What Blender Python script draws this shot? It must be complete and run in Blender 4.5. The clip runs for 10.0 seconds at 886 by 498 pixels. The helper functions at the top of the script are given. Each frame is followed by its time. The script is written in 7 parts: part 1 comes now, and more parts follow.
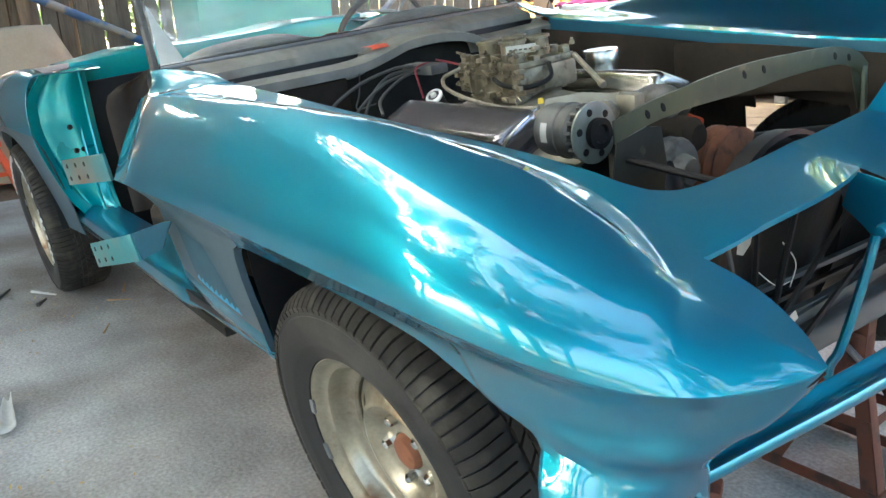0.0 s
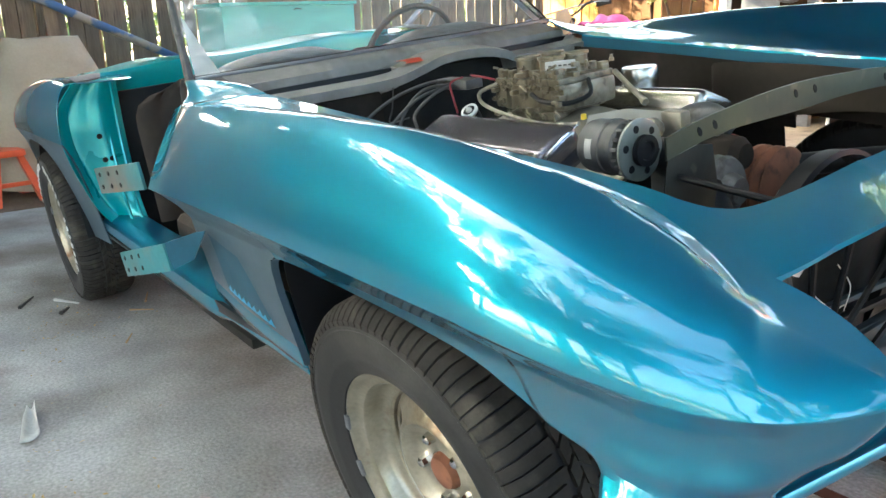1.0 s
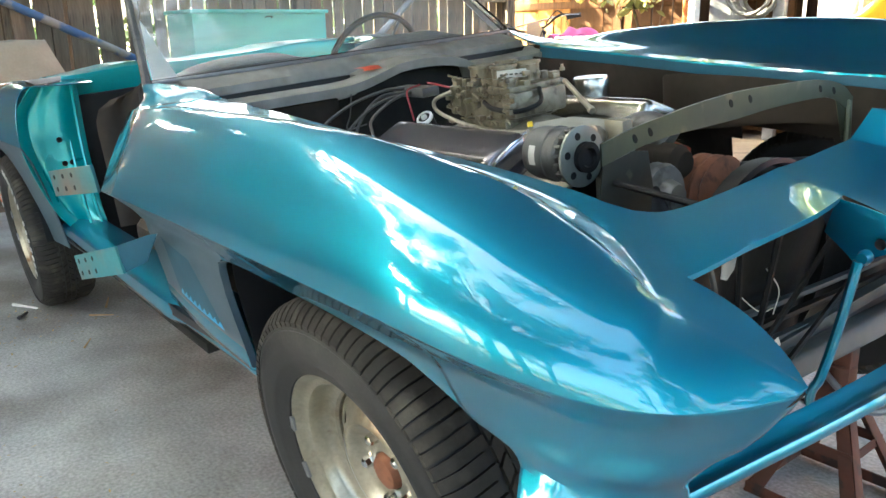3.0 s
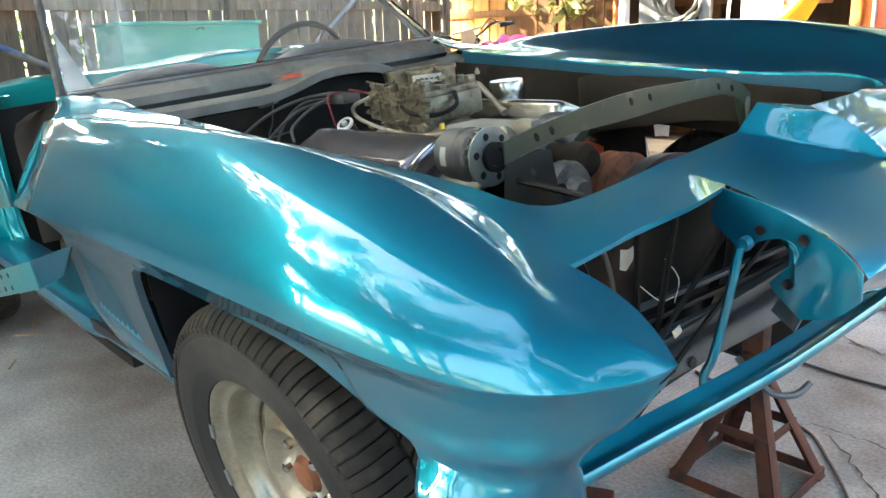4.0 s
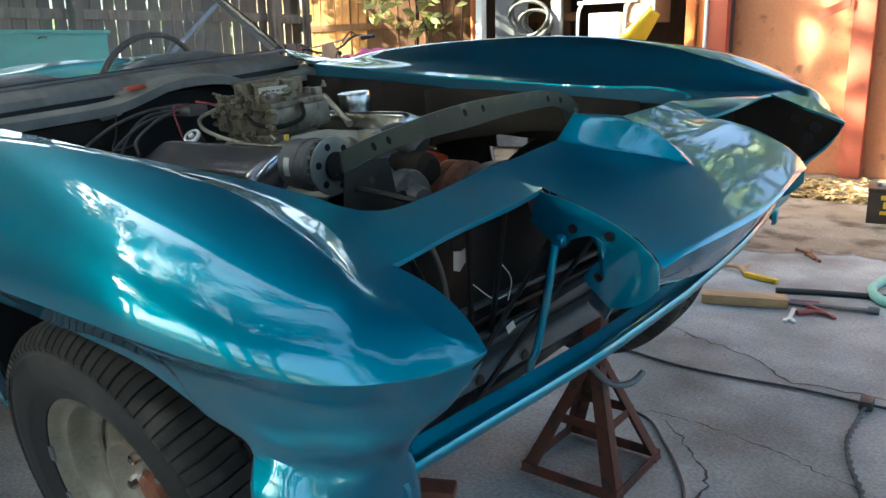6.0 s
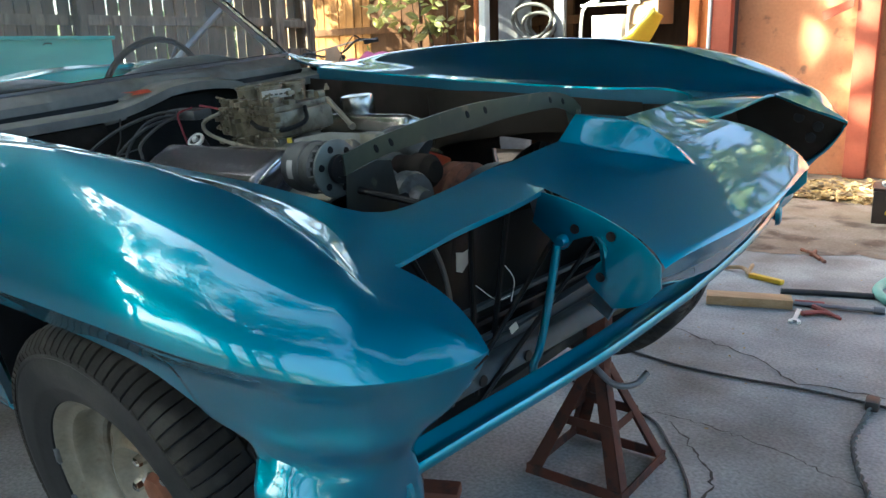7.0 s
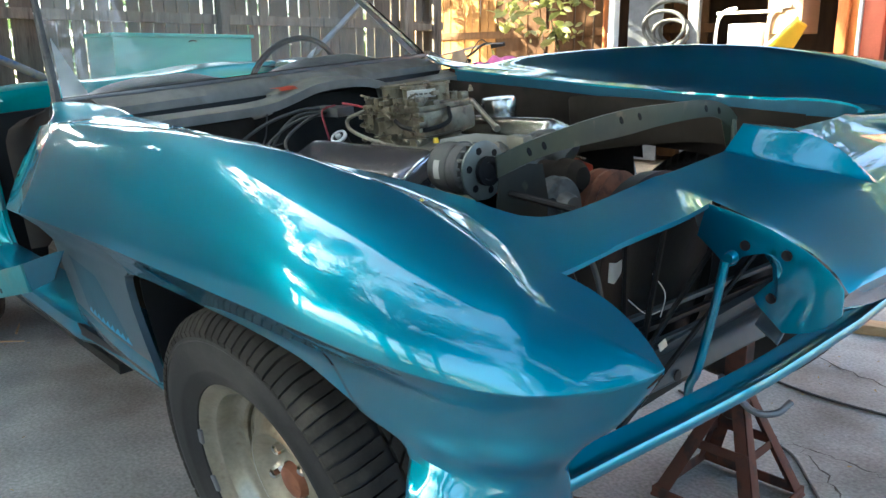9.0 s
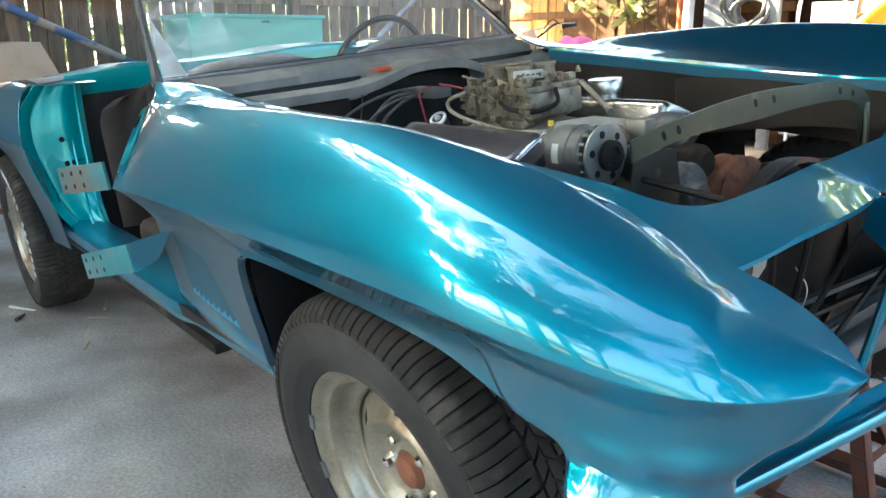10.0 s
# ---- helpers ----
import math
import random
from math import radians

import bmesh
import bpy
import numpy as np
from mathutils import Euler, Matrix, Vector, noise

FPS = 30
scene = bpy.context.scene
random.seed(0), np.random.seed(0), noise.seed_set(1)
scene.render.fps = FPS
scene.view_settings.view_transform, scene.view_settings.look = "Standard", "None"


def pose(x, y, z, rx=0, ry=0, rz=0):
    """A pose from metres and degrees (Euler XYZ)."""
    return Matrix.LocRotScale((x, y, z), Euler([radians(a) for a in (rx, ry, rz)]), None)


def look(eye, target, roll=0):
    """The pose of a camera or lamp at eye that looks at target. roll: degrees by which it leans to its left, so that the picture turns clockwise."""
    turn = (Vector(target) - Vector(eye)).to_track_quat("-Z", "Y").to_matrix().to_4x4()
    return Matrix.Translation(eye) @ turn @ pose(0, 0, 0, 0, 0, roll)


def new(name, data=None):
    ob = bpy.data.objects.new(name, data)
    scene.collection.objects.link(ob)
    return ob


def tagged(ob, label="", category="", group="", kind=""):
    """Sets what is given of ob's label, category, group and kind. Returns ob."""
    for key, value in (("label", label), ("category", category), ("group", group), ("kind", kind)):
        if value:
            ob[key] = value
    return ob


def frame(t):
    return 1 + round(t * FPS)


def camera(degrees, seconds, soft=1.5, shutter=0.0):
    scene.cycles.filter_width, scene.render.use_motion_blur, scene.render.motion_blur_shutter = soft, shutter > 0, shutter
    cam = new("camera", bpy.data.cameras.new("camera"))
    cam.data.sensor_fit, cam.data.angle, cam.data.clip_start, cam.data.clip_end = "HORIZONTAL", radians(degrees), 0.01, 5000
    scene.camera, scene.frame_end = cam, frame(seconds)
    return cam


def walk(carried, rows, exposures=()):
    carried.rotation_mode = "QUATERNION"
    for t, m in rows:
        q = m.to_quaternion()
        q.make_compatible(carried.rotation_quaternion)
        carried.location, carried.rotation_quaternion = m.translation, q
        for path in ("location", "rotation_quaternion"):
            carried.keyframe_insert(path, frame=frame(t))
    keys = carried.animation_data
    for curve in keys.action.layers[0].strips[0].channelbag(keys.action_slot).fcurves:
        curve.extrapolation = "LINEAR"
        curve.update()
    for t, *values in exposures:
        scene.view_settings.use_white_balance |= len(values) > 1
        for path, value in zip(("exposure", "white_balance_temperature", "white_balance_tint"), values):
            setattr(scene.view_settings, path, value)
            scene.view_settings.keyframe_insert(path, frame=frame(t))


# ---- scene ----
cam = camera(58.6, 10.0, soft=1.5, shutter=0.0)
PATH = [
    (0, (0.9670, -1.3234, 1.1235), (-0.5943, -0.2270, 0.5231), -2.81),
    (0.5, (0.9242, -1.3517, 1.1151), (-0.6594, -0.2771, 0.5340), -2.57),
    (1, (0.9226, -1.3528, 1.1165), (-0.6657, -0.2732, 0.5583), -1.90),
    (1.5, (0.9428, -1.3367, 1.1188), (-0.6676, -0.2762, 0.5877), -1.56),
    (2, (0.9455, -1.3384, 1.1200), (-0.6623, -0.2674, 0.6023), -0.30),
    (3.5, (0.9976, -1.3066, 1.1017), (-0.5267, -0.1280, 0.5655), -1.75),
    (4, (1.0266, -1.2898, 1.0990), (-0.4552, -0.0493, 0.5835), -1.82),
    (4.5, (1.0502, -1.2861, 1.0990), (-0.3625, 0.0380, 0.5981), -1.46),
    (5, (1.0753, -1.2879, 1.1037), (-0.2512, 0.1253, 0.6106), -1.10),
    (5.5, (1.0918, -1.2889, 1.1013), (-0.1691, 0.1825, 0.6062), -1.08),
    (7, (1.1020, -1.2895, 1.0961), (-0.1674, 0.1781, 0.6114), -1.59),
    (7.5, (1.1094, -1.2959, 1.0976), (-0.1848, 0.1533, 0.6235), -1.48),
    (8, (1.1070, -1.2982, 1.0932), (-0.2180, 0.1224, 0.6175), -0.89),
    (8.5, (1.0890, -1.3061, 1.0905), (-0.3048, 0.0461, 0.6120), -0.55),
    (9, (1.0381, -1.3148, 1.0903), (-0.4277, -0.0373, 0.6219), -0.22),
    (9.5, (0.9754, -1.3397, 1.0977), (-0.5270, -0.1108, 0.6155), -0.57),
    (10, (0.9323, -1.3696, 1.0875), (-0.6124, -0.2070, 0.5755), -0.29),
]
walk(cam, [(t, look(eye, target, roll)) for t, eye, target, roll in PATH], [(0.0, 5.14, 6300, -4), (2.0, 5.23, 6350, -4), (3.5, 5.1, 6400, -4), (4.5, 4.84, 6350, -5), (5.5, 3.95, 5850, -8), (7.5, 3.97, 5500, -8), (9.0, 4.55, 5750, -6), (10.0, 5.02, 5950, -4)])

# ---- light ----
world = bpy.data.worlds.new("sky")
scene.world = world
world.use_nodes = True
wn = world.node_tree
sky = wn.nodes.new("ShaderNodeTexSky")
sky.sky_type, sky.sun_disc = "NISHITA", False
SUN = Vector((-0.74, -0.45, 0.50)).normalized()
sky.air_density, sky.dust_density, sky.ozone_density = 0.5, 7.0, 0.1
sky.sun_elevation = math.asin(SUN.z)
sky.sun_rotation = math.atan2(SUN.x, SUN.y)
wn.links.new(sky.outputs[0], wn.nodes["Background"].inputs[0])
wn.nodes["Background"].inputs[1].default_value = 0.09
sun = new("sun", bpy.data.lights.new("sun", "SUN"))
sun.data.energy, sun.data.angle, sun.data.color = 5.0, radians(0.6), (1.0, 0.84, 0.63)
sun.matrix_world = look(SUN * 30, (0, 0, 0))
scene.view_settings.exposure = 0.0

# ---- building helpers ----
def v3(*a):
    return np.array(a, float)


def spline(ctrl, n):
    """Catmull-Rom through the control points, n samples at even chord steps."""
    c = np.asarray(ctrl, float)
    if len(c) == 2:
        s = np.linspace(0, 1, n)[:, None]
        return c[0] * (1 - s) + c[1] * s
    d = np.r_[0, np.cumsum(np.linalg.norm(np.diff(c, axis=0), axis=1))]
    m = np.zeros_like(c)
    m[1:-1] = (c[2:] - c[:-2]) / (d[2:] - d[:-2])[:, None]
    m[0], m[-1] = (c[1] - c[0]) / (d[1] - d[0]), (c[-1] - c[-2]) / (d[-1] - d[-2])
    out = []
    for s in np.linspace(0, d[-1], n):
        i = min(np.searchsorted(d, s, "right") - 1, len(c) - 2)
        h = d[i + 1] - d[i]
        t = (s - d[i]) / h
        out.append((2 * t**3 - 3 * t**2 + 1) * c[i] + (t**3 - 2 * t**2 + t) * h * m[i] + (3 * t**2 - 2 * t**3) * c[i + 1] + (t**3 - t**2) * h * m[i + 1])
    return np.array(out)


def fill(bm, grid, close_u=False, close_v=False):
    """Quads over an (nu, nv, 3) grid of places."""
    nu, nv = grid.shape[:2]
    vs = [[bm.verts.new(grid[i, j]) for j in range(nv)] for i in range(nu)]
    for i in range(nu if close_u else nu - 1):
        for j in range(nv if close_v else nv - 1):
            a, b, c, d = vs[i][j], vs[(i + 1) % nu][j], vs[(i + 1) % nu][(j + 1) % nv], vs[i][(j + 1) % nv]
            try:
                bm.faces.new((a, b, c, d))
            except ValueError:
                pass
    return vs


def loft(bm, curves, nu=40, nv=12):
    """A sheet through the given curves, each a list of control points."""
    rows = np.array([spline(c, nu) for c in curves])
    grid = np.array([spline(rows[:, i], nv) for i in range(nu)])
    fill(bm, grid)
    return grid


def tube(bm, pts, r, seg=8, smooth=True, n=None, caps=True):
    """A round tube along a curve; r may be one radius or one at each end."""
    p = spline(pts, n or max(2, 6 * (len(pts) - 1))) if smooth and len(pts) > 2 else np.asarray(pts, float)
    rs = np.linspace(r[0], r[1], len(p)) if isinstance(r, (tuple, list)) else np.full(len(p), r)
    tan = np.gradient(p, axis=0)
    tan /= np.linalg.norm(tan, axis=1)[:, None] + 1e-12
    up = v3(0, 0, 1) if abs(tan[0][2]) < 0.9 else v3(1, 0, 0)
    grid = []
    for k in range(len(p)):
        a = np.cross(tan[k], up)
        a /= np.linalg.norm(a) + 1e-12
        up = np.cross(a, tan[k])
        grid.append([p[k] + rs[k] * (math.cos(w) * a + math.sin(w) * up) for w in np.linspace(0, 2 * math.pi, seg, endpoint=False)])
    vs = fill(bm, np.array(grid), close_v=True)
    if caps:
        bm.faces.new(vs[0][::-1])
        bm.faces.new(vs[-1])


def box(bm, lo, hi, bevel=0.0, m=None, seg=2):
    """A box between two corners, with its edges bevelled, then placed by m."""
    made = bmesh.ops.create_cube(bm, size=1)["verts"]
    lo, hi = Vector(lo), Vector(hi)
    for v in made:
        v.co = Vector([(a + b) / 2 + c * (b - a) for a, b, c in zip(lo, hi, v.co)])
    if bevel > 0:
        es = list({e for v in made for e in v.link_edges})
        got = bmesh.ops.bevel(bm, geom=es, offset=bevel, segments=seg, affect="EDGES", profile=0.6)
        made = list({v for f in got["faces"] for v in f.verts} | {v for v in made if v.is_valid})
    if m is not None:
        for v in made:
            v.co = m @ v.co
    return made


def lathe(bm, prof, m, seg=32, close=False):
    """A turned form: (radius, height) pairs round m's z axis."""
    grid = []
    for w in np.linspace(0, 2 * math.pi, seg, endpoint=False):
        grid.append([m @ Vector((r * math.cos(w), r * math.sin(w), h)) for r, h in prof])
    vs = fill(bm, np.array([[tuple(p) for p in row] for row in grid]), close_u=True, close_v=close)
    return vs


def rod(bm, a, b, r, seg=10, r2=None):
    tube(bm, [a, b], (r, r if r2 is None else r2), seg, smooth=False)


def plate(bm, outline, depth, m=None):
    """A flat plate: an (x, y) outline pulled out by depth along z, placed by m."""
    m = m or Matrix.Identity(4)
    lo = [bm.verts.new(m @ Vector((x, y, 0))) for x, y in outline]
    hi = [bm.verts.new(m @ Vector((x, y, depth))) for x, y in outline]
    bm.faces.new(lo[::-1])
    bm.faces.new(hi)
    for i in range(len(lo)):
        j = (i + 1) % len(lo)
        bm.faces.new((lo[i], lo[j], hi[j], hi[i]))


def axis_x(x, y, z):
    """A pose whose z axis looks along +x."""
    return pose(x, y, z, 0, 90, 0)


def axis_y(x, y, z):
    """A pose whose z axis looks along -y."""
    return pose(x, y, z, 90, 0, 0)


def part(name, bm, mat, parent=None, label="", smooth=35, thick=0.0):
    """Links a bmesh as one mesh object under a thing or a part."""
    bmesh.ops.recalc_face_normals(bm, faces=bm.faces)
    me = bpy.data.meshes.new(name)
    bm.to_mesh(me)
    bm.free()
    for f in me.polygons:
        f.use_smooth = True
    if smooth < 180:
        me.set_sharp_from_angle(angle=radians(smooth))
    me.materials.append(mat)
    ob = new(name, me)
    if parent:
        ob.parent = parent
    if label:
        ob["label"] = label
    if thick:
        mod = ob.modifiers.new("thickness", "SOLIDIFY")
        mod.thickness, mod.offset = thick, -1
        if smooth < 70:
            mod = ob.modifiers.new("crisp_rim", "WEIGHTED_NORMAL")
            mod.keep_sharp = True
    return ob


def thing(name, label, category, m=None, group="", kind=""):
    ob = new(name)
    ob.empty_display_size = 0.1
    if m is not None:
        ob.matrix_world = m
    return tagged(ob, label, category, group, kind)


def mesh():
    return bmesh.new()


# ---- materials ----
def material(name, base, rough=0.5, metal=0.0, second=None, scale=6.0, amount=0.5, fine=60.0, fine_amount=0.15, bump=0.05, bump_scale=80.0,
             coat=0.0, coat_rough=0.03, spec=0.5, third=None, third_scale=2.0, third_cut=(0.55, 0.7), rough_var=0.1, stretch=(1, 1, 1), island=0.0, random_ob=0.0, bump_dist=0.002):
    mat = bpy.data.materials.new(name)
    mat.use_nodes = True
    nt = mat.node_tree
    n, l = nt.nodes, nt.links
    b = n["Principled BSDF"]
    tc = n.new("ShaderNodeTexCoord")
    mp = n.new("ShaderNodeMapping")
    mp.inputs["Scale"].default_value = stretch
    l.new(tc.outputs["Object"], mp.inputs[0])

    def noise_tex(s, detail=4.0):
        t = n.new("ShaderNodeTexNoise")
        t.inputs["Scale"].default_value, t.inputs["Detail"].default_value = s, detail
        l.new(mp.outputs[0], t.inputs["Vector"])
        return t

    def mix(kind, fac, a, c):
        x = n.new("ShaderNodeMix")
        x.data_type, x.blend_type = "RGBA", kind
        for k, val in ((0, fac), (6, a), (7, c)):
            if isinstance(val, (int, float)):
                x.inputs[k].default_value = val
            elif isinstance(val, tuple):
                x.inputs[k].default_value = (*val[:3], 1)
            else:
                l.new(val, x.inputs[k])
        return x.outputs[2]

    def ramp(src, lo, hi):
        r = n.new("ShaderNodeMapRange")
        r.inputs[1].default_value, r.inputs[2].default_value = lo, hi
        l.new(src, r.inputs[0])
        return r.outputs[0]

    big = noise_tex(scale)
    second = second or tuple(0.6 * c for c in base)
    f = n.new("ShaderNodeMath")
    f.operation = "MULTIPLY"
    f.inputs[1].default_value = amount
    l.new(ramp(big.outputs[0], 0.35, 0.65), f.inputs[0])
    col = mix("MIX", f.outputs[0], base, second)
    if third:
        t3 = noise_tex(third_scale, 8.0)
        col = mix("MIX", ramp(t3.outputs[0], *third_cut), col, third)
    small = noise_tex(fine, 3.0)
    col = mix("OVERLAY", fine_amount, col, mix("MIX", small.outputs[0], (0.1, 0.1, 0.1), (0.9, 0.9, 0.9)))
    if island or random_ob:
        if island:
            g = n.new("ShaderNodeNewGeometry")
            src = g.outputs["Random Per Island"]
        else:
            g = n.new("ShaderNodeObjectInfo")
            src = g.outputs["Random"]
        hv = n.new("ShaderNodeHueSaturation")
        r = n.new("ShaderNodeMapRange")
        k = island or random_ob
        r.inputs[3].default_value, r.inputs[4].default_value = 1 - k, 1 + k
        l.new(src, r.inputs[0])
        l.new(r.outputs[0], hv.inputs["Value"])
        l.new(col, hv.inputs["Color"])
        col = hv.outputs[0]
    l.new(col, b.inputs["Base Color"])
    rr = n.new("ShaderNodeMapRange")
    rr.inputs[3].default_value, rr.inputs[4].default_value = max(0.02, rough - rough_var), min(1, rough + rough_var)
    l.new(big.outputs[0], rr.inputs[0])
    l.new(rr.outputs[0], b.inputs["Roughness"])
    b.inputs["Metallic"].default_value = metal
    b.inputs["Specular IOR Level"].default_value = spec
    b.inputs["Coat Weight"].default_value = coat
    b.inputs["Coat Roughness"].default_value = coat_rough
    if bump:
        bp = n.new("ShaderNodeBump")
        bp.inputs["Strength"].default_value, bp.inputs["Distance"].default_value = bump, bump_dist
        bn = noise_tex(bump_scale, 5.0)
        l.new(bn.outputs[0], bp.inputs["Height"])
        l.new(bp.outputs[0], b.inputs["Normal"])
    return mat


def paint_material(name, deep, lit, coat=1.0, rough=0.42):
    """Metallic car paint: flakes over deep blue pigment, both under the same clear lacquer."""
    mat = material(name, deep, rough, 1.0, second=lit, scale=1.6, amount=0.35, fine=900, fine_amount=0.10, bump=0.02, bump_scale=1800, coat=coat, coat_rough=0.04, rough_var=0.03, bump_dist=0.0003)
    nt = mat.node_tree
    b, out = nt.nodes["Principled BSDF"], nt.nodes["Material Output"]
    pig = nt.nodes.new("ShaderNodeBsdfPrincipled")
    pig.inputs["Base Color"].default_value = (0.005, 0.058, 0.158, 1)
    pig.inputs["Roughness"].default_value = 0.5
    pig.inputs["Specular IOR Level"].default_value = 0.2
    pig.inputs["Coat Weight"].default_value = coat
    pig.inputs["Coat Roughness"].default_value = 0.04
    for q in (b, pig):
        q.inputs["Coat IOR"].default_value = 1.72
    ms = nt.nodes.new("ShaderNodeMixShader")
    ms.inputs[0].default_value = 0.58
    nt.links.new(pig.outputs[0], ms.inputs[1])
    nt.links.new(b.outputs[0], ms.inputs[2])
    nt.links.new(ms.outputs[0], out.inputs[0])
    return mat


M = {}
M["paint"] = paint_material("metallic_teal_paint", (0.014, 0.350, 0.440), (0.017, 0.370, 0.450))
# grey put into the blue, for floor reflections below the waist and for shade
M["dull"] = material("greyed_blue_paint", (0.042, 0.078, 0.105), 0.42, 0.15, second=(0.055, 0.085, 0.108), scale=5, amount=0.6, coat=0.25, coat_rough=0.25, bump=0.03, bump_scale=300)
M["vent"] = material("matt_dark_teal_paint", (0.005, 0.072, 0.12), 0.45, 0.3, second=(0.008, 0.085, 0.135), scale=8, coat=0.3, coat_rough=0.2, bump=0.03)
M["saw"] = material("bright_blue_masking_edge", (0.02, 0.30, 0.52), 0.4, 0.1, second=(0.02, 0.32, 0.54), scale=8, bump=0.03)
M["slate"] = material("grimy_slate_panel", (0.055, 0.072, 0.086), 0.5, 0.1, second=(0.03, 0.04, 0.048), scale=9, amount=0.8, third=(0.06, 0.065, 0.065), third_scale=8, bump=0.15, spec=0.25)
M["blacksheet"] = material("matt_black_sheet", (0.004, 0.005, 0.0062), 0.45, 0.0, second=(0.010, 0.010, 0.010), scale=8, amount=0.5, bump=0.2, spec=0.12)
M["teal"] = material("turquoise_paint", (0.02, 0.36, 0.38), 0.30, 0.35, second=(0.02, 0.42, 0.42), scale=4, coat=0.6, coat_rough=0.1, bump=0.03)
M["boxteal"] = material("turquoise_box_paint", (0.10, 0.52, 0.46), 0.5, 0.0, second=(0.09, 0.45, 0.41), scale=3, amount=0.5, bump=0.05)
M["rubber"] = material("tyre_rubber", (0.015, 0.0148, 0.015), 0.66, 0.0, second=(0.026, 0.025, 0.024), scale=7, amount=0.7, fine=160, fine_amount=0.3, third=(0.06, 0.056, 0.05), third_scale=5, third_cut=(0.52, 0.80), bump=0.15, bump_scale=120, spec=0.3)
M["treadrubber"] = material("dusty_tread_rubber", (0.022, 0.020, 0.018), 0.8, 0.0, second=(0.045, 0.040, 0.033), scale=9, amount=0.8, fine=180, fine_amount=0.3, third=(0.08, 0.07, 0.056), third_scale=16, third_cut=(0.52, 0.75), bump=0.2, bump_scale=140, spec=0.2)
M["rim"] = material("aged_silver_wheel_paint", (0.34, 0.305, 0.235), 0.34, 0.6, second=(0.22, 0.19, 0.135), scale=9, amount=0.85, fine=120, fine_amount=0.3, third=(0.15, 0.085, 0.04), third_scale=12, third_cut=(0.60, 0.72), bump=0.1)
M["rust"] = material("rusty_steel", (0.16, 0.065, 0.035), 0.8, 0.2, second=(0.26, 0.10, 0.05), scale=20, amount=0.8, third=(0.07, 0.03, 0.02), third_scale=30, bump=0.4, bump_scale=150)
M["standrust"] = material("flaking_red_stand_paint", (0.10, 0.034, 0.021), 0.65, 0.0, second=(0.085, 0.04, 0.028), scale=14, amount=0.8, third=(0.05, 0.03, 0.025), third_scale=22, third_cut=(0.52, 0.62), bump=0.3, spec=0.2)
M["chrome"] = material("chrome", (0.75, 0.75, 0.74), 0.08, 1.0, second=(0.6, 0.58, 0.52), scale=12, amount=0.3, fine_amount=0.03, bump=0.02, rough_var=0.05)
M["alu"] = material("oxidised_aluminium", (0.29, 0.265, 0.21), 0.5, 0.35, second=(0.18, 0.16, 0.12), scale=18, amount=0.8, third=(0.10, 0.08, 0.05), third_scale=22, third_cut=(0.6, 0.72), bump=0.3, bump_scale=200)
M["carb"] = material("stained_zinc_carburettor", (0.26, 0.225, 0.16), 0.42, 0.5, second=(0.12, 0.10, 0.065), scale=25, amount=0.8, third=(0.08, 0.06, 0.04), third_scale=40, bump=0.35, bump_scale=260)
M["castgrey"] = material("grey_cast_metal", (0.13, 0.13, 0.125), 0.5, 0.4, second=(0.08, 0.08, 0.075), scale=16, amount=0.8, third=(0.05, 0.045, 0.04), third_scale=20, third_cut=(0.6, 0.7), bump=0.25, spec=0.3)
M["fanplate"] = material("green_grey_zinc_plate", (0.27, 0.29, 0.26), 0.45, 0.5, second=(0.17, 0.18, 0.16), scale=14, amount=0.7, bump=0.1)
M["grimeplate"] = material("grimy_black_steel", (0.022, 0.024, 0.020), 0.42, 0.2, second=(0.011, 0.012, 0.010), scale=9, amount=0.8, third=(0.06, 0.055, 0.04), third_scale=30, third_cut=(0.62, 0.72), bump=0.15, spec=0.3)
M["greypaint"] = material("dusty_grey_panel", (0.235, 0.23, 0.205), 0.6, 0.0, second=(0.12, 0.118, 0.105), scale=8, amount=0.7, third=(0.10, 0.085, 0.07), third_scale=6, third_cut=(0.55, 0.75), bump=0.2, spec=0.25)
M["olive"] = material("olive_zinc_bracket", (0.060, 0.068, 0.040), 0.34, 0.3, second=(0.026, 0.031, 0.024), scale=7, amount=0.8, third=(0.09, 0.08, 0.05), third_scale=25, third_cut=(0.62, 0.72), bump=0.1)
M["black"] = material("black_satin_plastic", (0.006, 0.006, 0.007), 0.5, 0.0, second=(0.014, 0.014, 0.014), scale=8, amount=0.5, bump=0.06, spec=0.25)
M["dark"] = material("dark_dirty_fibreglass", (0.014, 0.0135, 0.013), 0.75, 0.0, second=(0.03, 0.028, 0.024), scale=7, amount=0.8, third=(0.09, 0.075, 0.06), third_scale=5, third_cut=(0.58, 0.78), bump=0.25, spec=0.1)
M["brown"] = material("dirty_brown_fibreglass", (0.018, 0.0145, 0.012), 0.85, 0.0, second=(0.034, 0.029, 0.024), scale=5, amount=0.8, third=(0.04, 0.03, 0.025), third_scale=7, bump=0.3, spec=0.08)
M["splash"] = material("dusty_taupe_panel", (0.034, 0.028, 0.022), 0.85, 0.0, second=(0.022, 0.018, 0.014), scale=6, amount=0.8, third=(0.05, 0.035, 0.025), third_scale=5, third_cut=(0.58, 0.75), bump=0.3, spec=0.1)
M["cover"] = material("grey_polished_cover", (0.26, 0.245, 0.26), 0.20, 0.8, second=(0.19, 0.18, 0.19), scale=10, amount=0.6, bump=0.04)
M["orange"] = material("orange_engine_enamel", (0.62, 0.07, 0.025), 0.4, 0.0, second=(0.4, 0.06, 0.03), scale=12, bump=0.1)
